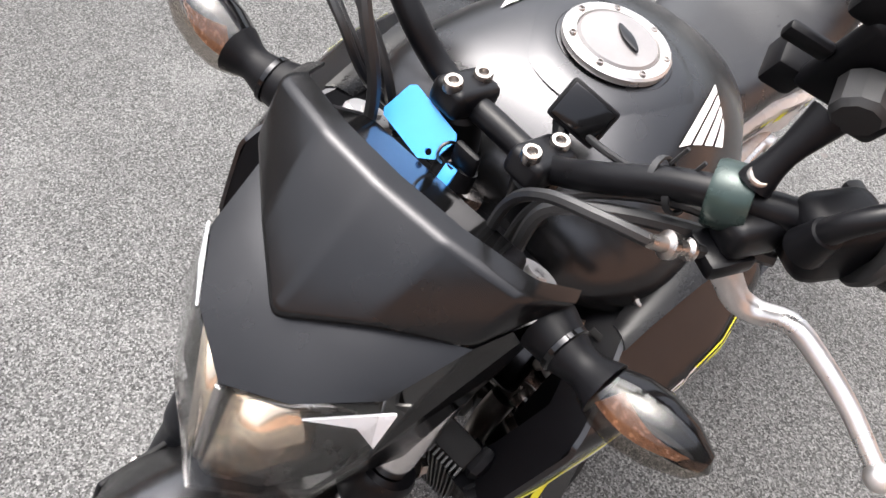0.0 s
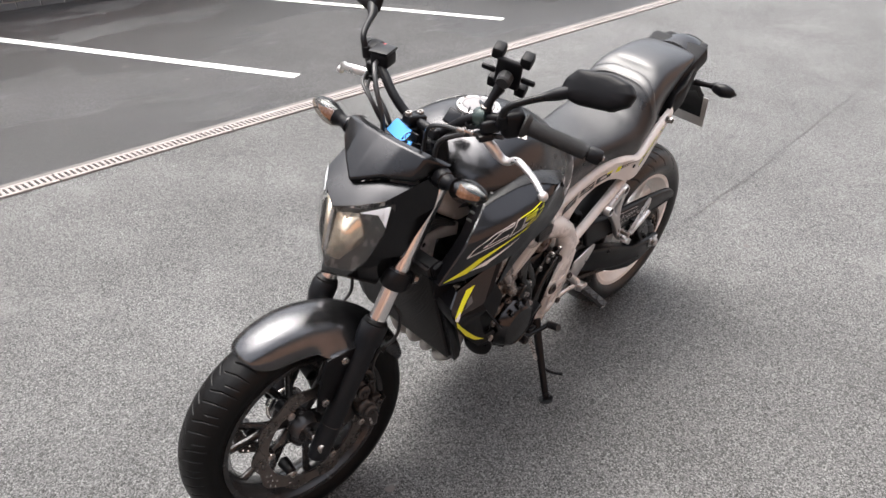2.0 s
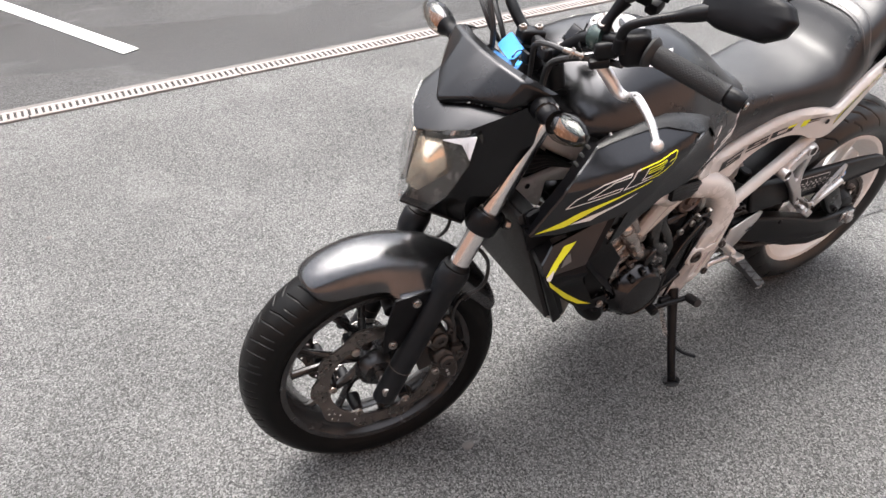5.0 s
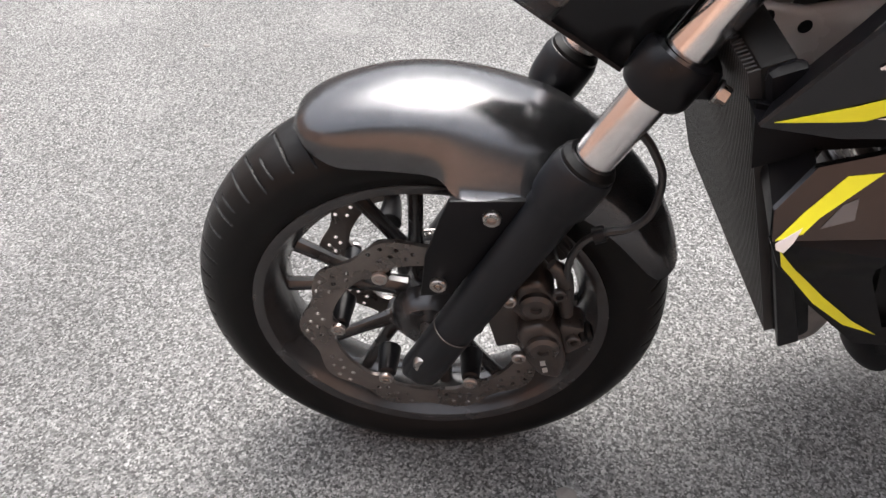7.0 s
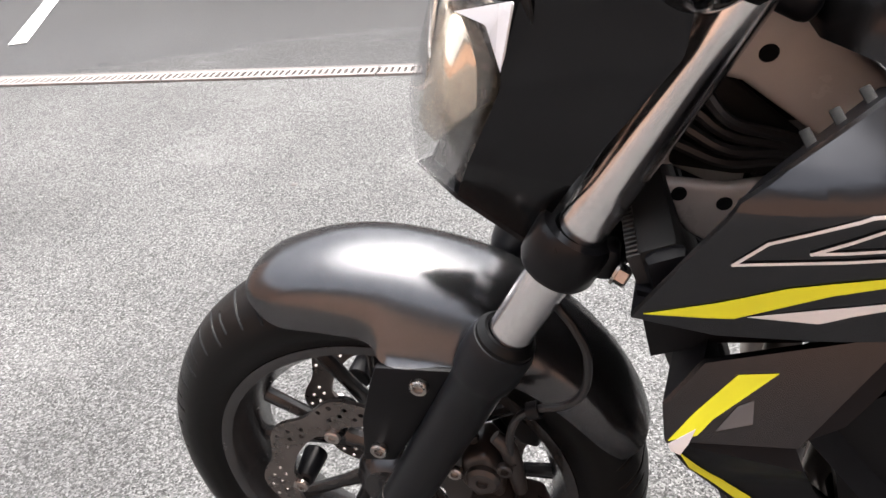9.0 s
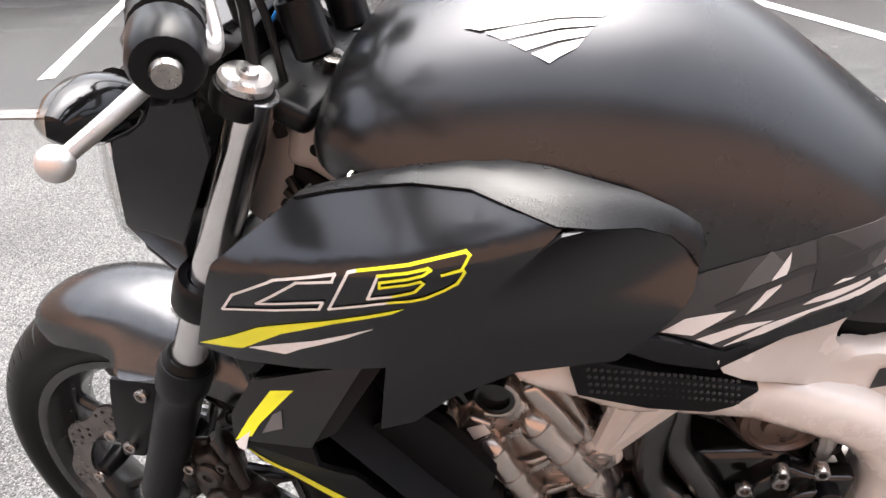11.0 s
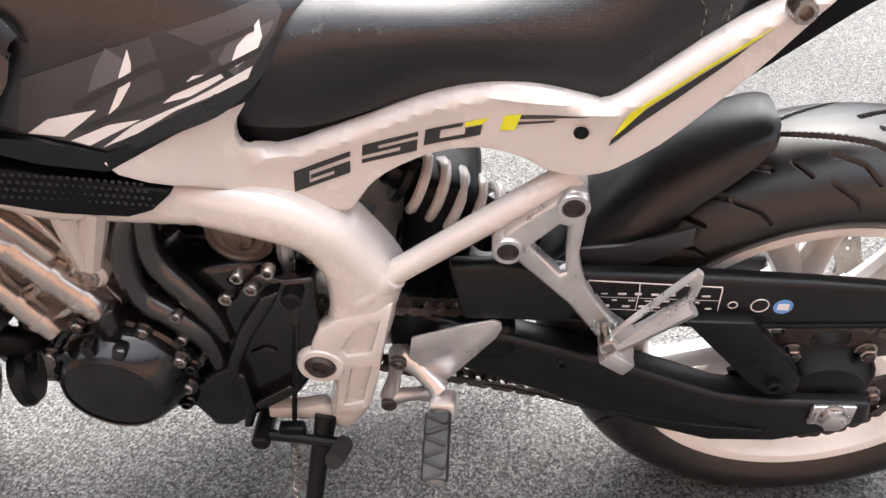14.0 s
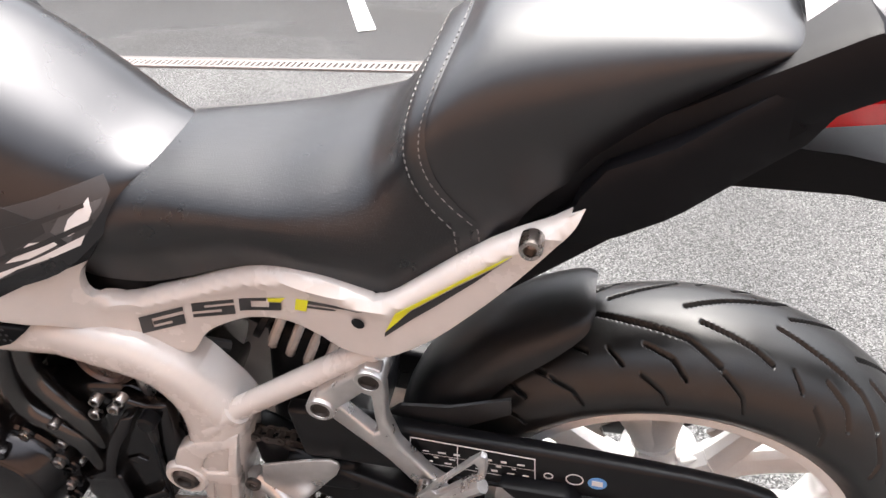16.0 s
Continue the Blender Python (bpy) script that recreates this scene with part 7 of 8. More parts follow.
for k in range(TEETH * 4):
    a = 2 * math.pi * k / (TEETH * 4)
    r = SPR_R + (0.0045, 0.001, -0.0042, 0.001)[k % 4]
    tooth.append((r * math.cos(a), r * math.sin(a)))
wins = []
for k in range(5):
    a0 = 2 * math.pi * k / 5 + 0.3
    wins.append([(r * math.cos(a0 + da), r * math.sin(a0 + da)) for r, da in ((0.068, -0.3), (0.075, -0.32), (0.088, -0.25), (0.092, 0), (0.088, 0.25), (0.075, 0.32), (0.068, 0.3), (0.07, 0))])
spr = part("rear_sprocket", cut_plate(tooth, [circle(0, 0, 0.045, 40)] + wins, -0.003, 0.003), M_SPROCKET, moto, "dark steel rear sprocket", RW @ Matrix.Translation((0, CHAIN_Y, 0)))
part("sprocket_carrier", lathe([(0.02, 0.035), (0.034, 0.034), (0.05, 0.03), (0.062, 0.012), (0.066, 0.006), (0.07, 0.003), (0.07, -0.03), (0.04, -0.035)], (0, CHAIN_Y - 0.002, 0), (0, 1, 0), 48), M_BLACK, spr, "black sprocket carrier", RW)
for k in range(5):
    a = 2 * math.pi * k / 5 + 0.93
    part("sprocket_stud", rod((0.073 * math.cos(a), CHAIN_Y, 0.073 * math.sin(a)), (0.073 * math.cos(a), CHAIN_Y + 0.02, 0.073 * math.sin(a)), 0.007, n=12), M_SPROCKET, spr, "", RW)
    part("sprocket_nut", bolt((0.073 * math.cos(a), CHAIN_Y + 0.004, 0.073 * math.sin(a)), (0, 1, 0), 0.0105, 0.012, False), M_STEEL, spr, "", RW)

# chain: pins on a closed loop round both sprockets
FS, FSR = Vector((0.655, 0, 0.415)), 0.04
d = FS - RAX
base = math.atan2(d.z, d.x)
off = math.acos((SPR_R - FSR) / d.length)


def on_circle(c, r, a):
    return Vector((c.x + r * math.cos(a), 0, c.z + r * math.sin(a)))


loop = [on_circle(RAX, SPR_R, a) for a in np.linspace(base + off, base + 2 * math.pi - off, 60)]
loop += [on_circle(FS, FSR, a) for a in np.linspace(base - off, base + off, 24)]
loop.append(loop[0])
acc = [0.0]
for a, b in zip(loop, loop[1:]):
    acc.append(acc[-1] + (b - a).length)
n_links = 2 * round(acc[-1] / 0.015875 / 2)
pts_c = [Vector([float(np.interp(acc[-1] * k / n_links, acc, [p[i] for p in loop])) for i in range(3)]) for k in range(n_links)]
chain = part("drive_chain", rod((0.655, CHAIN_Y - 0.01, 0.415), (0.655, CHAIN_Y + 0.01, 0.415), 0.036, n=24), M_SPROCKET, moto, "greasy steel drive chain")


def link_bm(outer):
    bm = bmesh.new()
    half, r = 0.00794, 0.0072 if outer else 0.0068
    oy = 0.0085 if outer else 0.006
    prof = [(-half + r * math.cos(a), r * math.sin(a)) for a in np.linspace(math.pi / 2, 1.5 * math.pi, 6)] + [(half + r * math.cos(a), r * math.sin(a)) for a in np.linspace(-math.pi / 2, math.pi / 2, 6)]
    prof.insert(6, (0, -r * 0.72))
    prof.append((0, r * 0.72))
    for s_ in (-1, 1):
        add(bm, slab(prof, s_ * oy - 0.0009, s_ * oy + 0.0009, 0))
    for x_ in (-half, half):
        add(bm, lathe([(0, -0.0105), (0.0027, -0.0105), (0.0027, 0.0105), (0, 0.0105)] if outer else [(0.0048, -0.005), (0.0048, 0.005)], (x_, 0, 0), (0, 1, 0), 8))
    return bm


link_me = [mesh_of(link_bm(o), "link", M_CHAIN) for o in (False, True)]
for k in range(n_links):
    a, b = pts_c[k], pts_c[(k + 1) % n_links]
    ob = new("link", link_me[k % 2])
    ob.parent = chain
    ob.matrix_local = Matrix.Translation((a + b) / 2 + Vector((0, CHAIN_Y, 0))) @ Matrix.Rotation(-math.atan2(b.z - a.z, b.x - a.x), 4, "Y")

# swingarm
ARM = [(0.53, 0.432), (0.5, 0.437), (0.42, 0.428), (0.36, 0.415), (0.255, 0.386), (0.13, 0.341), (0.06, 0.33), (-0.05, 0.325), (-0.055, 0.29), (-0.02, 0.272), (0.05, 0.25), (0.13, 0.25), (0.22, 0.272), (0.34, 0.322), (0.44, 0.352), (0.53, 0.357)]


def arm_bar(y0, y1):
    bm = slab(ARM, y0, y1, 0.008, 3)
    for v in bm.verts:
        v.co.y -= math.copysign(max(0.0, v.co.x - 0.12) * 0.09 + max(0.0, v.co.x - 0.42) * 0.25, y1)
    return bm


arm = part("swingarm", arm_bar(0.108, 0.148), M_SATIN, moto, "black steel swingarm")
part("arm_seam", tube([(0.41, 0.149, 0.367), (0.36, 0.149, 0.353), (0.28, 0.149, 0.32), (0.16, 0.149, 0.288), (0.07, 0.149, 0.277)], 0.0016, 6, 5), M_BLACK, arm)
part("far_arm", arm_bar(-0.148, -0.11), M_BLACK, arm)
part("arm_cross", box((0.42, 0, 0.4), (0.1, 0.24, 0.06), 0.015, segments=3), M_BLACK, arm)
for s in (1, -1):
    part("axle_block", box((-0.005, s * 0.15, 0.312), (0.05, 0.006, 0.034), 0.002), M_ALU, arm, "bright chain adjuster plate")
    part("axle_nut", bolt((-0.004, s * 0.152, 0.312), (0, s, 0), 0.0155, 0.014, False), M_ALU, arm, "large axle nut")
    part("adjuster", rod((0.05, s * 0.14, 0.308), (0.02, s * 0.14, 0.31), 0.006, n=6), M_STEEL, arm)
part("axle_shaft", rod((0, -0.15, 0.315), (0, 0.16, 0.315), 0.01), M_STEEL, arm)
part("arm_stay", slab([(0.19, 0.47), (0.112, 0.466), (0.042, 0.372), (0.042, 0.345), (0.075, 0.34), (0.1, 0.362), (0.165, 0.44)], 0.118, 0.146, 0.005), M_BLACK, arm, "black guard stay")
part("stay_bolt", bolt((0.072, 0.146, 0.362), (0, 1, 0), 0.009, 0.006), M_BLACK, arm)
part("arm_bolt", bolt((0.318, 0.148, 0.405), (0, 1, 0), 0.007, 0.005), M_BLACK, arm)
GUARD = [(0.445, 0.527), (0.383, 0.527), (0.286, 0.518), (0.15, 0.512), (0.05, 0.506), (-0.012, 0.501), (-0.07, 0.491), (-0.102, 0.479), (-0.118, 0.46), (-0.124, 0.443), (-0.025, 0.437), (0.09, 0.434), (0.209, 0.439), (0.31, 0.448), (0.43, 0.453)]
gd = slab(GUARD, 0.108, 0.127, 0.006, 3)
for v in gd.verts:
    if v.co.y > 0.1 and v.co.z > 0.5:
        v.co.y -= (v.co.z - 0.5) * 0.5
guard_ob = part("chain_guard", gd, M_SATIN, moto, "long black plastic chain guard")
part("guard_edge", tube([(0.31, 0.128, 0.456), (0.2, 0.128, 0.448), (0.05, 0.128, 0.443), (-0.1, 0.127, 0.445)], 0.003, 6, 5), M_PLASTIC, guard_ob)
# rear hugger mudguard
HUG = spline([(74, 0.35, 0.03, 0.008), (71.5, 0.353, 0.052, 0.024), (64, 0.355, 0.064, 0.04), (55, 0.356, 0.07, 0.048), (46, 0.357, 0.076, 0.056), (34, 0.358, 0.088, 0.068), (20, 0.358, 0.092, 0.066), (8, 0.352, 0.088, 0.05)], 5).tolist()


def hug_ring(a, r, w, drop, n=15):
    out = []
    for k in range(n):
        u = -1 + 2 * k / (n - 1)
        rr = r - drop * (1 - math.cos(u * math.pi / 2)) ** 1.2
        out.append((RAX.x + rr * math.cos(radians(a)), w * math.sin(u * math.pi / 2), RAX.z + rr * math.sin(radians(a))))
    return out


bm = loft([hug_ring(*h) for h in HUG], closed=False, caps=False)
bmesh.ops.solidify(bm, geom=bm.faces[:], thickness=0.003)
hug = part("rear_hugger", bm, M_HUGGER, moto, "black plastic hugger over the rear tyre", sharp=50)
part("hugger_wing", sheet([(0.34, 0.5), (0.31, 0.53), (0.25, 0.535), (0.18, 0.56), (0.18, 0.535), (0.24, 0.5), (0.33, 0.47)], lambda x, z: 0.094, 0.004, 0.03), M_HUGGER, hug)
# passenger footrest hanger
HANG = [(0.316, 0.633), (0.379, 0.578), (0.284, 0.455)]
frame_ = cut_plate([(0.389, 0.579), (0.381, 0.6), (0.327, 0.643), (0.319, 0.652), (0.303, 0.647), (0.302, 0.615), (0.307, 0.569), (0.298, 0.524), (0.267, 0.473), (0.25, 0.457), (0.262, 0.428), (0.282, 0.446), (0.315, 0.498), (0.368, 0.559)],
                   [[(0.357, 0.581), (0.328, 0.609), (0.319, 0.606), (0.32, 0.57), (0.319, 0.545), (0.325, 0.541)]], 0.128, 0.147)
hang = part("passenger_hanger", soften(frame_, 0.0045, 3, 50), M_ALU, moto, "forked cast aluminium footrest hanger", sharp=40)
# trough shade painted as a dark strip in the aluminium
part("hanger_web", slab([(0.31, 0.53), (0.306, 0.52), (0.272, 0.468), (0.283, 0.462), (0.318, 0.512), (0.324, 0.522)], 0.14, 0.1445, 0.001), M_SPROCKET, hang, "dark strip standing in for shade in the trough")
for x, z in HANG[:2]:
    part("hanger_boss", lathe([(0.0105, -0.03), (0.0165, -0.03), (0.0165, 0.003), (0.0155, 0.005), (0.0115, 0.005), (0.0105, 0.002)], (x, 0.146, z), (0, 1, 0), 28, True), M_ALU, hang, "open cast boss")
    # dark cap stands in for the shaded hole of the open boss
    part("boss_bolt", lathe([(0.0125, 0.0042), (0.0095, 0.0042), (0.0085, 0.0012), (0, 0.0012)], (x, 0.146, z), (0, 1, 0), 24), M_SPROCKET, hang, "dark cap with a sunken middle")
part("hanger_clevis", box((0.262, 0.155, 0.447), (0.03, 0.036, 0.034), 0.006, (0, 35, 0)), M_ALU, hang)
part("clevis_pin", rod((0.272, 0.15, 0.468), (0.272, 0.182, 0.468), 0.0085, n=14), M_STEEL, hang)
ppeg = part("passenger_footrest", soften(cut_plate([(0.273, 0.488), (0.25, 0.516), (0.208, 0.567), (0.197, 0.58), (0.192, 0.576), (0.191, 0.561), (0.195, 0.54), (0.203, 0.532), (0.242, 0.492), (0.262, 0.474)], [[(0.254, 0.505), (0.205, 0.564), (0.2005, 0.556), (0.203, 0.544), (0.24, 0.508), (0.25, 0.5)]], 0.176, 0.184), 0.002, 2, 50), M_ALU, moto, "folded aluminium passenger footrest")
part("footrest_bar", tube([(0.263, 0.176, 0.468), (0.23, 0.184, 0.503), (0.197, 0.188, 0.535)], [0.0095, 0.0082, 0.0085], 8, 2), M_ALU, ppeg)
part("footrest_block", box((0.262, 0.168, 0.438), (0.036, 0.026, 0.022), 0.004, (0, -38, 0)), M_ALU, ppeg)
# rear shock: white coil spring
sa, sb = Vector((0.496, 0.0, 0.565)), Vector((0.392, 0.0, 0.5))
w = (sb - sa).normalized()
u = w.orthogonal().normalized()
v = w.cross(u)
coil = [sa.lerp(sb, k / 150) + (u * math.cos(k * 0.21) + v * math.sin(k * 0.21)) * 0.034 for k in range(151)]
shock = part("shock_spring", tube(coil, 0.0066, 8, 1), M_WHITE, moto, "white coil spring of the rear shock")
part("shock_body", rod(sa - w * 0.03, sb + w * 0.02, 0.02, n=20), M_BLACK, shock, "black damper body")
part("spring_seat", rod(sb, sb + w * 0.008, 0.036, n=24), M_BLACK, shock)
part("top_seat", rod(sa - w * 0.01, sa, 0.036, n=24), M_BLACK, shock)
part("reservoir_bottle", box((0.43, -0.02, 0.5), (0.05, 0.05, 0.07), 0.015, (0, 20, 0), 3), mat("cloudy_white_bottle", (0.6, 0.58, 0.55), 0.4, 0, 0.1, 30, 600, 0.1), moto, "cloudy plastic overflow bottle")
part("bottle_cap", rod((0.405, 0.045, 0.5), (0.4, 0.05, 0.535), 0.018, n=20), M_PLASTIC, moto)

# ---------------- decals: flat films on the panels ----------------
def film(points, fun, material, parent, name="decal", label="", lift=0.0012, per=0, s=1, step=0.012):
    return part(name, sheet(points, lambda x, z: s * fun(x, z, lift), 0.0004, step, per), material, parent, label)


def stroke(points, width, closed=True):
    """Outline strokes of a flat graphic as quads in the panel plane."""
    out = []
    ring = list(points) + ([points[0]] if closed else [])
    for (x0, z0), (x1, z1) in zip(ring, ring[1:]):
        dx, dz = x1 - x0, z1 - z0
        k = math.hypot(dx, dz)
        nx, nz = -dz / k * width / 2, dx / k * width / 2
        ex, ez = dx / k * width / 2, dz / k * width / 2
        out.append([(x0 - ex + nx, z0 - ez + nz), (x0 - ex - nx, z0 - ez - nz), (x1 + ex - nx, z1 + ez - nz), (x1 + ex + nx, z1 + ez + nz)])
    return out


def outline_film(points, fun, material, parent, width=0.0022, closed=True, s=1, lift=0.0013, label=""):
    bm = bmesh.new()
    for i, q in enumerate(stroke(points, width, closed)):
        add(bm, sheet(q, lambda x, z: s * fun(x, z, lift + 0.00004 * (i % 3)), 0, 0.02))
    return part("graphic_outline", bm, material, parent, label)


STRIPE = [(1.204, 0.73), (1.125, 0.777), (1.101, 0.787), (1.034, 0.81), (0.987, 0.826), (0.997, 0.82), (1.047, 0.802), (1.102, 0.777), (1.15, 0.745)]
STRIPE2 = [(1.143, 0.748), (1.104, 0.765), (1.074, 0.776), (1.015, 0.802), (1.041, 0.787), (1.088, 0.763), (1.104, 0.753)]
LETTER_C = [(1.157, 0.789), (1.141, 0.809), (1.094, 0.836), (1.038, 0.851), (1.041, 0.845), (1.073, 0.838), (1.118, 0.806), (1.053, 0.823), (1.058, 0.815)]
LETTER_B = [(1.021, 0.856), (0.938, 0.874), (0.935, 0.872), (0.941, 0.862), (0.955, 0.858), (0.94, 0.862), (0.939, 0.86), (0.945, 0.85), (0.955, 0.844), (0.97, 0.837), (0.999, 0.831)]
B_INNER = [(1.003, 0.855), (0.965, 0.863), (0.963, 0.862), (0.969, 0.858), (1.002, 0.85), (1.003, 0.845), (0.971, 0.853), (0.969, 0.851), (0.976, 0.844), (0.993, 0.838)]
B_FOOT = [(0.999, 0.831), (1.049, 0.817), (1.027, 0.854), (1.021, 0.856)]
B_LEG = [(0.993, 0.838), (1.014, 0.833), (1.003, 0.855)]
CHEV = [(1.182, 0.635), (1.165, 0.659), (1.139, 0.69), (1.114, 0.696), (1.153, 0.657), (1.163, 0.643)]
CHEV_W = [(1.182, 0.633), (1.164, 0.648), (1.173, 0.624), (1.18, 0.627)]
CHEV_G = [(1.138, 0.669), (1.128, 0.675), (1.128, 0.659), (1.151, 0.649)]
WING_Y = [(1.173, 0.621), (1.144, 0.586), (1.099, 0.538), (1.05, 0.49), (1.009, 0.457), (1.055, 0.482), (1.105, 0.528), (1.162, 0.596)]
CAMO_A = [(0.796, 0.751), (0.777, 0.761), (0.737, 0.762), (0.749, 0.754), (0.77, 0.742)]
CAMO_B = [(0.729, 0.756), (0.715, 0.777), (0.711, 0.789), (0.699, 0.81), (0.699, 0.797), (0.704, 0.78), (0.719, 0.762)]
CAMO_C = [(0.766, 0.737), (0.732, 0.746), (0.705, 0.746), (0.753, 0.729)]
CAMO_D = [(0.743, 0.725), (0.712, 0.742), (0.668, 0.754), (0.63, 0.767), (0.606, 0.774), (0.612, 0.764), (0.675, 0.749), (0.712, 0.733)]
CAMO_E = [(0.683, 0.758), (0.675, 0.763), (0.654, 0.778), (0.633, 0.777), (0.63, 0.771), (0.66, 0.76)]
CAMO_F = [(0.622, 0.782), (0.615, 0.795), (0.603, 0.804), (0.596, 0.811), (0.595, 0.797), (0.602, 0.784), (0.619, 0.777)]
CAMO_G = [(0.739, 0.779), (0.728, 0.798), (0.715, 0.814), (0.704, 0.802), (0.713, 0.786)]
CAMO_H = [(0.784, 0.77), (0.777, 0.79), (0.773, 0.774)]
CAMO_I = [(0.68, 0.818), (0.668, 0.819), (0.637, 0.799), (0.636, 0.787), (0.678, 0.769), (0.677, 0.795)]
CAMO_J = [(0.632, 0.786), (0.62, 0.802), (0.585, 0.807), (0.588, 0.8), (0.615, 0.778), (0.62, 0.768)]
CAMO_K = [(0.784, 0.8), (0.69, 0.816), (0.585, 0.826), (0.578, 0.812), (0.586, 0.796), (0.613, 0.765), (0.743, 0.723), (0.803, 0.755)]
STRIPE_K1 = [(0.755, 0.77), (0.69, 0.795), (0.6, 0.808), (0.6, 0.803), (0.69, 0.788), (0.752, 0.764)]
STRIPE_K2 = [(0.758, 0.748), (0.69, 0.766), (0.595, 0.79), (0.597, 0.784), (0.69, 0.76), (0.752, 0.744)]
def shoulder_film(corners, s):
    """A pale bar lying on the rounded top of the tank, from (x, y) corners."""
    bm = bmesh.new()
    for i in range(9):
        p, q = corners[0].lerp(corners[1], i / 8), corners[3].lerp(corners[2], i / 8)
        for j in range(4):
            x, y = p.lerp(q, j / 3)
            w_, t_, l_ = (float(np.interp(x, TANK_X, k_)) for k_ in (TANK_W, TANK_T, TANK_L))
            bm.verts.new((x, s * y, l_ + (t_ - l_) * (1 - (y / w_) ** TANK_N) ** (1 / TANK_N) + 0.0022))
    bm.verts.ensure_lookup_table()
    for i in range(8):
        for j in range(3):
            bm.faces.new([bm.verts[k_] for k_ in (i * 4 + j, i * 4 + j + 1, i * 4 + j + 5, i * 4 + j + 4)])
    return part("emblem_bar", bm, M_SILVERDECAL, tank)


for s, sh, lw in ((1, shroud_l, low_l), (-1, shroud_r, low_r)):
    film(STRIPE, shroud_y, M_YELLOW, sh, label="acid yellow flash", s=s)
    film(STRIPE2, shroud_y, M_SILVERDECAL, sh, label="silver flash", s=s)
    film(CHEV, lower_y, M_YELLOW, lw, label="acid yellow chevron", s=s)
    film(CHEV_W, lower_y, M_SILVERDECAL, lw, s=s, lift=0.0018)
    film(CHEV_G, lower_y, M_GREYDECAL, lw, s=s)
    film(WING_Y, lambda x, z, l: lower_y(x, z, l - 0.004), M_YELLOW, lw, label="acid yellow edge flash", s=s)
    outline_film(LETTER_C, shroud_y, M_SILVERDECAL, sh, s=s, label="thin silver outline graphic")
    outline_film(LETTER_B, shroud_y, M_YELLOW, sh, s=s, closed=False, label="thin yellow outline graphic")
    outline_film(B_INNER, shroud_y, M_YELLOW, sh, s=s, closed=False)
    outline_film(B_LEG, shroud_y, M_SILVERDECAL, sh, s=s, closed=False)
    outline_film(B_FOOT, shroud_y, M_SILVERDECAL, sh, s=s, closed=False)
    # camouflage flashes on the tank flank
    for pts, m_, up_ in ((CAMO_K, M_DARKDECAL, 0.0011), (CAMO_A, M_SILVERDECAL, 0.0015), (CAMO_B, M_SILVERDECAL, 0.0015), (CAMO_C, M_SILVERDECAL, 0.0015), (CAMO_D, M_SILVERDECAL, 0.0015), (CAMO_E, M_SILVERDECAL, 0.0016), (CAMO_F, M_SILVERDECAL, 0.0015), (CAMO_G, M_GREYDECAL, 0.0015), (CAMO_H, M_DARKDECAL, 0.0015), (CAMO_I, M_BLACKDECAL, 0.0016), (CAMO_J, M_GREYDECAL, 0.0013), (STRIPE_K1, M_BLACKDECAL, 0.002), (STRIPE_K2, M_BLACKDECAL, 0.002)):
        film(pts, tank_y, m_, tank, "flank_decal", "", up_, s=s, step=0.012)
    # wing emblem on the tank shoulder, as plain feather bars
    for k in range(4):
        u0, u1 = k * 0.25 + 0.02, k * 0.25 + 0.21
        a0, a1 = Vector((0.954, 0.106)).lerp(Vector((0.883, 0.132)), u0), Vector((0.954, 0.106)).lerp(Vector((0.883, 0.132)), u1)
        b0, b1 = Vector((0.842, 0.084)).lerp(Vector((0.87, 0.124)), u0 * 0.9), Vector((0.842, 0.084)).lerp(Vector((0.87, 0.124)), u1 * 0.9)
        shoulder_film([a0, b0, b1, a1], s)
    part("tank_strip", sheet([(0.823, 0.76), (0.787, 0.745), (0.742, 0.719), (0.684, 0.732), (0.62, 0.755), (0.598, 0.783), (0.592, 0.772), (0.616, 0.74), (0.684, 0.722), (0.747, 0.7), (0.796, 0.724), (0.831, 0.75)], lambda x, z: s * float(np.interp(x, [0.59, 0.62, 0.745, 0.83], [0.097, 0.117, 0.169, 0.203])), 0.02, 0.012, bev=0.003), M_GLOSS, tank, "gloss black strip along the tank foot")

# figure blocks and flash on the white seat panel
seat_l = next(o for o in moto.children if o.name == "seat_panel")


def figure_block(foot, head, rise, polys, material, lift):
    """Slanted figure: foot and head of its base line, rise up to its top, filled from polygons in a unit square."""
    (x0, z0), (x1, z1) = foot, head
    for poly in polys:
        pts = [(x0 + (x1 - x0) * u_ - 0.0035 * v_, z0 + (z1 - z0) * u_ + rise * v_) for u_, v_ in poly]
        film(pts, panel_y, material, seat_l, "figure_bar", "", lift)


SIX = [[(0, 0), (1, 0), (1, 0.56), (0.3, 0.56), (0.3, 0.36), (0.72, 0.36), (0.72, 0.2), (0, 0.2)], [(0, 0.2), (0.28, 0.2), (0.28, 1), (0, 1)], [(0.28, 0.76), (1, 0.76), (1, 1), (0.28, 1)]]
FIVE = [[(0, 0), (1, 0), (1, 0.22), (0, 0.22)], [(0.7, 0.22), (1, 0.22), (1, 0.6), (0.7, 0.6)], [(0, 0.42), (0.7, 0.42), (0.7, 0.6), (0, 0.6)], [(0, 0.6), (0.3, 0.6), (0.3, 1), (0, 1)], [(0.3, 0.78), (1, 0.78), (1, 1), (0.3, 1)]]
ZERO = [[(0, 0), (1, 0), (1, 0.24), (0, 0.24)], [(0, 0.24), (0.28, 0.24), (0.28, 1), (0, 1)], [(0.72, 0.24), (1, 0.24), (1, 0.62), (0.72, 0.62)], [(0.28, 0.78), (0.66, 0.78), (0.66, 1), (0.28, 1)]]
figure_block((0.597, 0.627), (0.536, 0.65), 0.0255, SIX, M_BLACKDECAL, 0.0012)
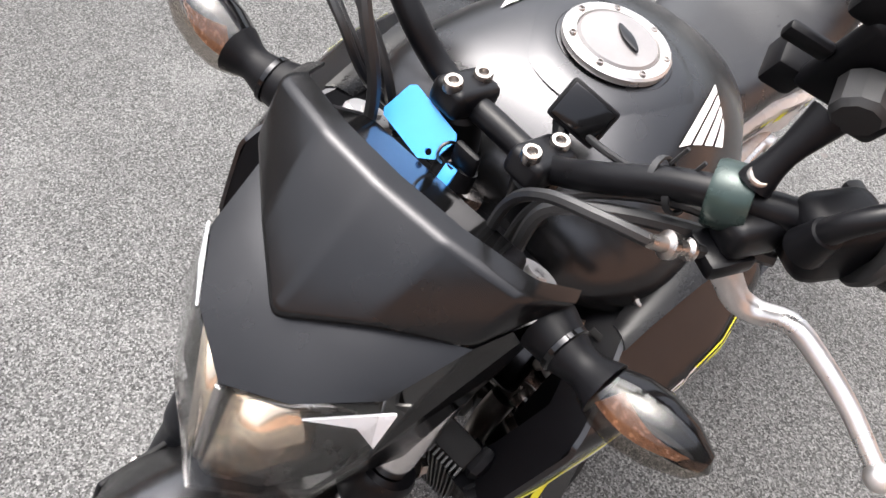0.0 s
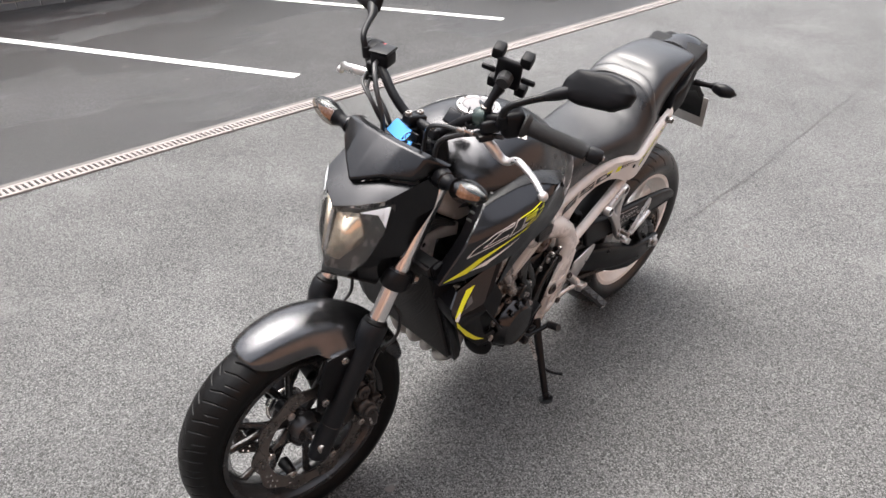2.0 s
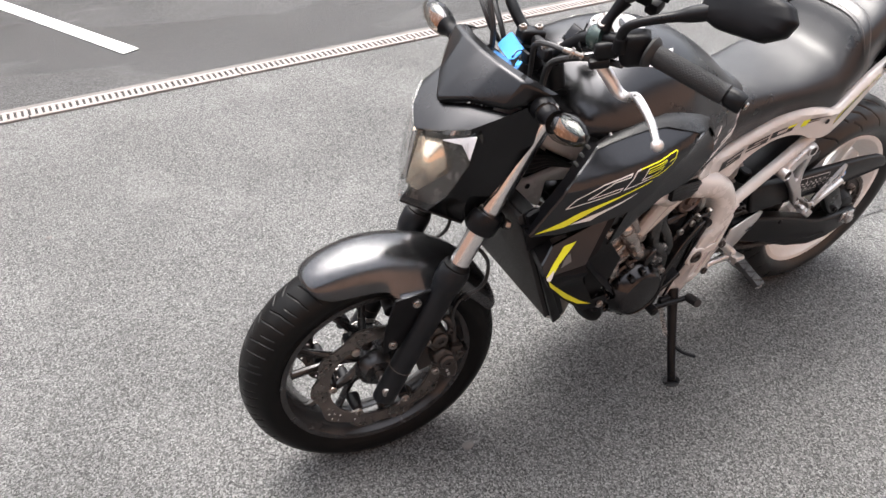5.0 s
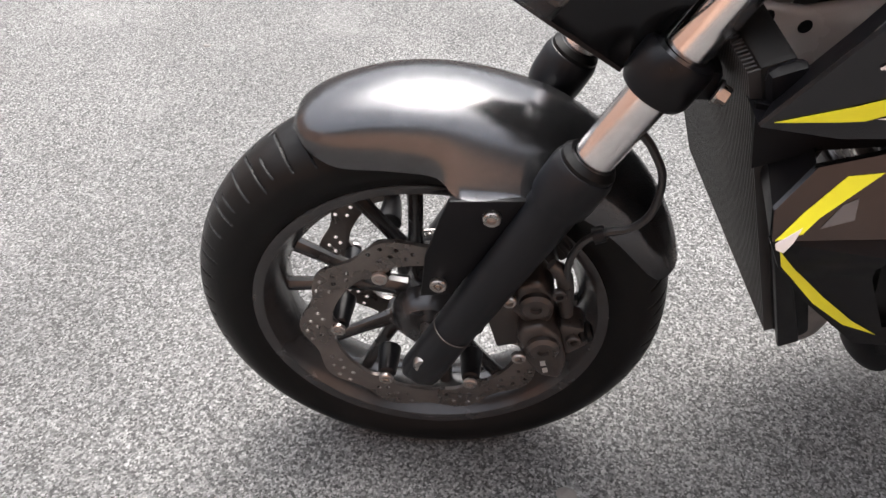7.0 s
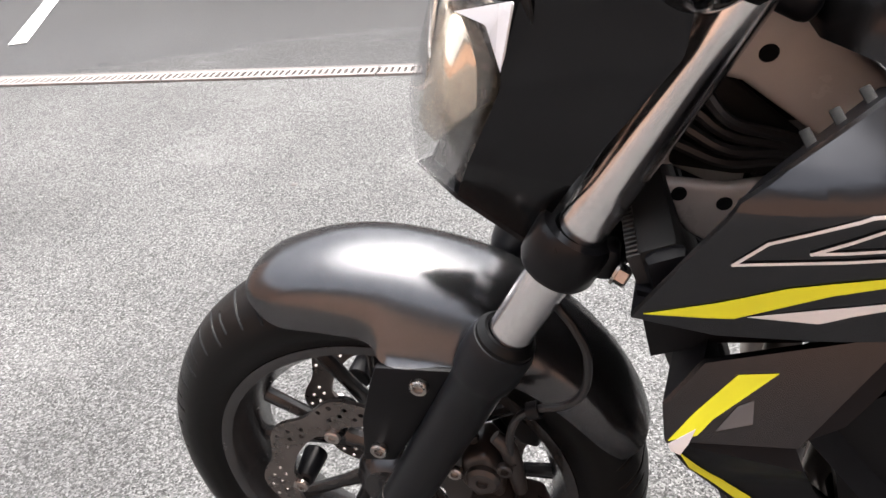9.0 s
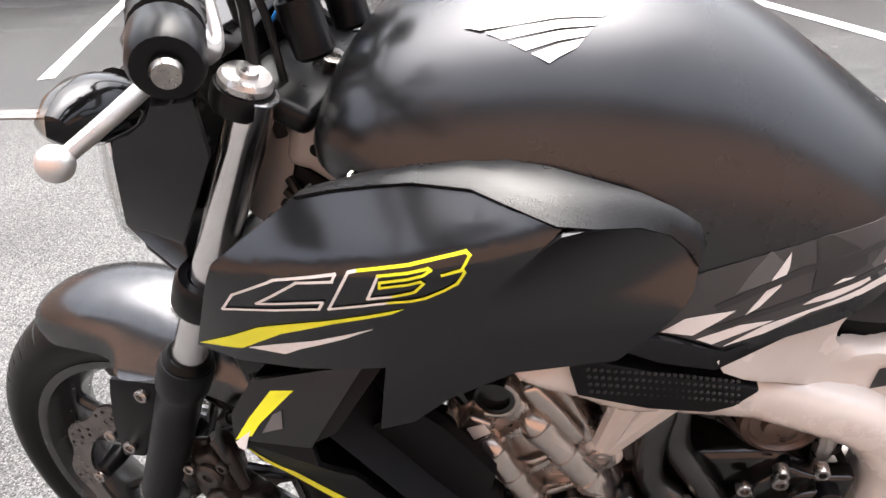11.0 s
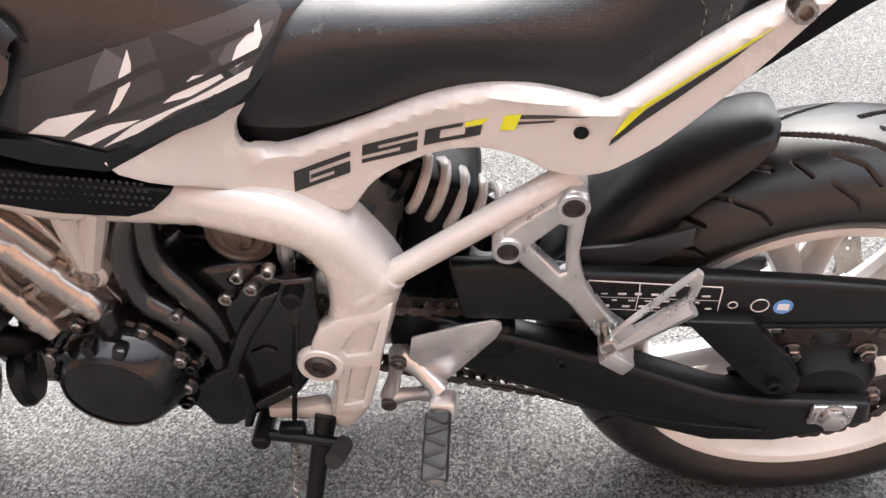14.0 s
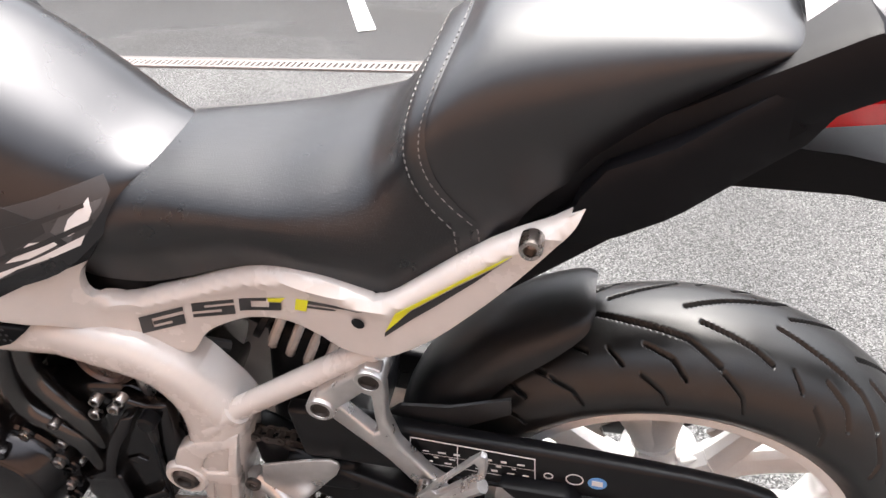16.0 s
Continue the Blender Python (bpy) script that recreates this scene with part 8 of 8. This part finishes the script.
figure_block((0.523, 0.661), (0.466, 0.679), 0.0215, FIVE, M_BLACKDECAL, 0.0012)
figure_block((0.459, 0.685), (0.404, 0.703), 0.018, ZERO, M_BLACKDECAL, 0.0012)
figure_block((0.459, 0.685), (0.404, 0.703), 0.018, [[(0.7, 0.72), (1, 0.68), (1.1, 1), (0.7, 1)]], M_YELLOW, 0.0014)
film([(0.386, 0.711), (0.372, 0.714), (0.366, 0.731), (0.381, 0.727)], panel_y, M_YELLOW, seat_l, "figure_bar", "acid yellow figure", 0.0014)
film([(0.366, 0.73), (0.307, 0.7355), (0.324, 0.7315), (0.368, 0.7255)], panel_y, M_DARKDECAL, seat_l, "figure_bar", "", 0.0012)
film([(0.37, 0.7195), (0.338, 0.7255), (0.336, 0.7275), (0.369, 0.7225)], panel_y, M_DARKDECAL, seat_l, "figure_bar", "", 0.0012)
film([(0.288, 0.71), (0.274, 0.738), (0.238, 0.7618), (0.205, 0.7835), (0.166, 0.808), (0.183, 0.7933), (0.219, 0.7699), (0.259, 0.7419)], panel_y, M_YELLOW, seat_l, "panel_flash", "acid yellow flash on the white panel", step=0.006)
film([(0.289, 0.705), (0.2875, 0.7115), (0.26, 0.7395), (0.219, 0.7679), (0.183, 0.7913), (0.166, 0.806), (0.197, 0.7777), (0.235, 0.7475), (0.26, 0.729)], panel_y, M_BLACKDECAL, seat_l, "panel_flash", "", 0.0014, step=0.006)

# instruction sticker on the chain guard
def guard_y(x, z, lift=0.0):
    return 0.127 - max(0, z - 0.5) * 0.5 + lift


bm = bmesh.new()
for q in stroke([(0.292, 0.511), (0.15, 0.503), (0.15, 0.464), (0.295, 0.474)], 0.0012) + stroke([(0.237, 0.508), (0.239, 0.47)], 0.001, False) + stroke([(0.294, 0.492), (0.15, 0.484)], 0.0008, False):
    add(bm, sheet(q, lambda x, z: guard_y(x, z, 0.001), 0, 0.05))
part("sticker_frame", bm, M_SILVERDECAL, guard_ob, "white ruled instruction sticker")
rng = random.Random(3)
for k in range(22):
    x, z = 0.29 - 0.006 * k, 0.0
    row = k % 3
    zz = 0.477 + row * 0.0095 - (0.29 - x) * 0.05
    w_, h_ = rng.uniform(0.004, 0.009), rng.uniform(0.0012, 0.0035)
    film([(x, zz), (x - w_, zz - 0.0004), (x - w_, zz + h_), (x, zz + h_)], guard_y, M_SILVERDECAL, guard_ob, "sticker_bar", "", 0.0011)
for x, z, r in ((0.135, 0.477, 0.0055), (0.106, 0.476, 0.01)):
    film_ring = cut_plate(circle(x, z, r, 20), [circle(x, z, r - 0.0012, 20)], guard_y(x, z, 0.0004), guard_y(x, z, 0.001))
    part("sticker_ring", film_ring, M_SILVERDECAL, guard_ob)
part("sticker_disc", cut_plate(circle(0.081, 0.474, 0.0105, 24), [], guard_y(0.081, 0.474, 0.0004), guard_y(0.081, 0.474, 0.001)), M_BLUEDECAL, guard_ob, "round blue sticker")
film([(0.087, 0.47), (0.075, 0.469), (0.075, 0.478), (0.087, 0.479)], guard_y, M_SILVERDECAL, guard_ob, "sticker_bar", "", 0.0014)
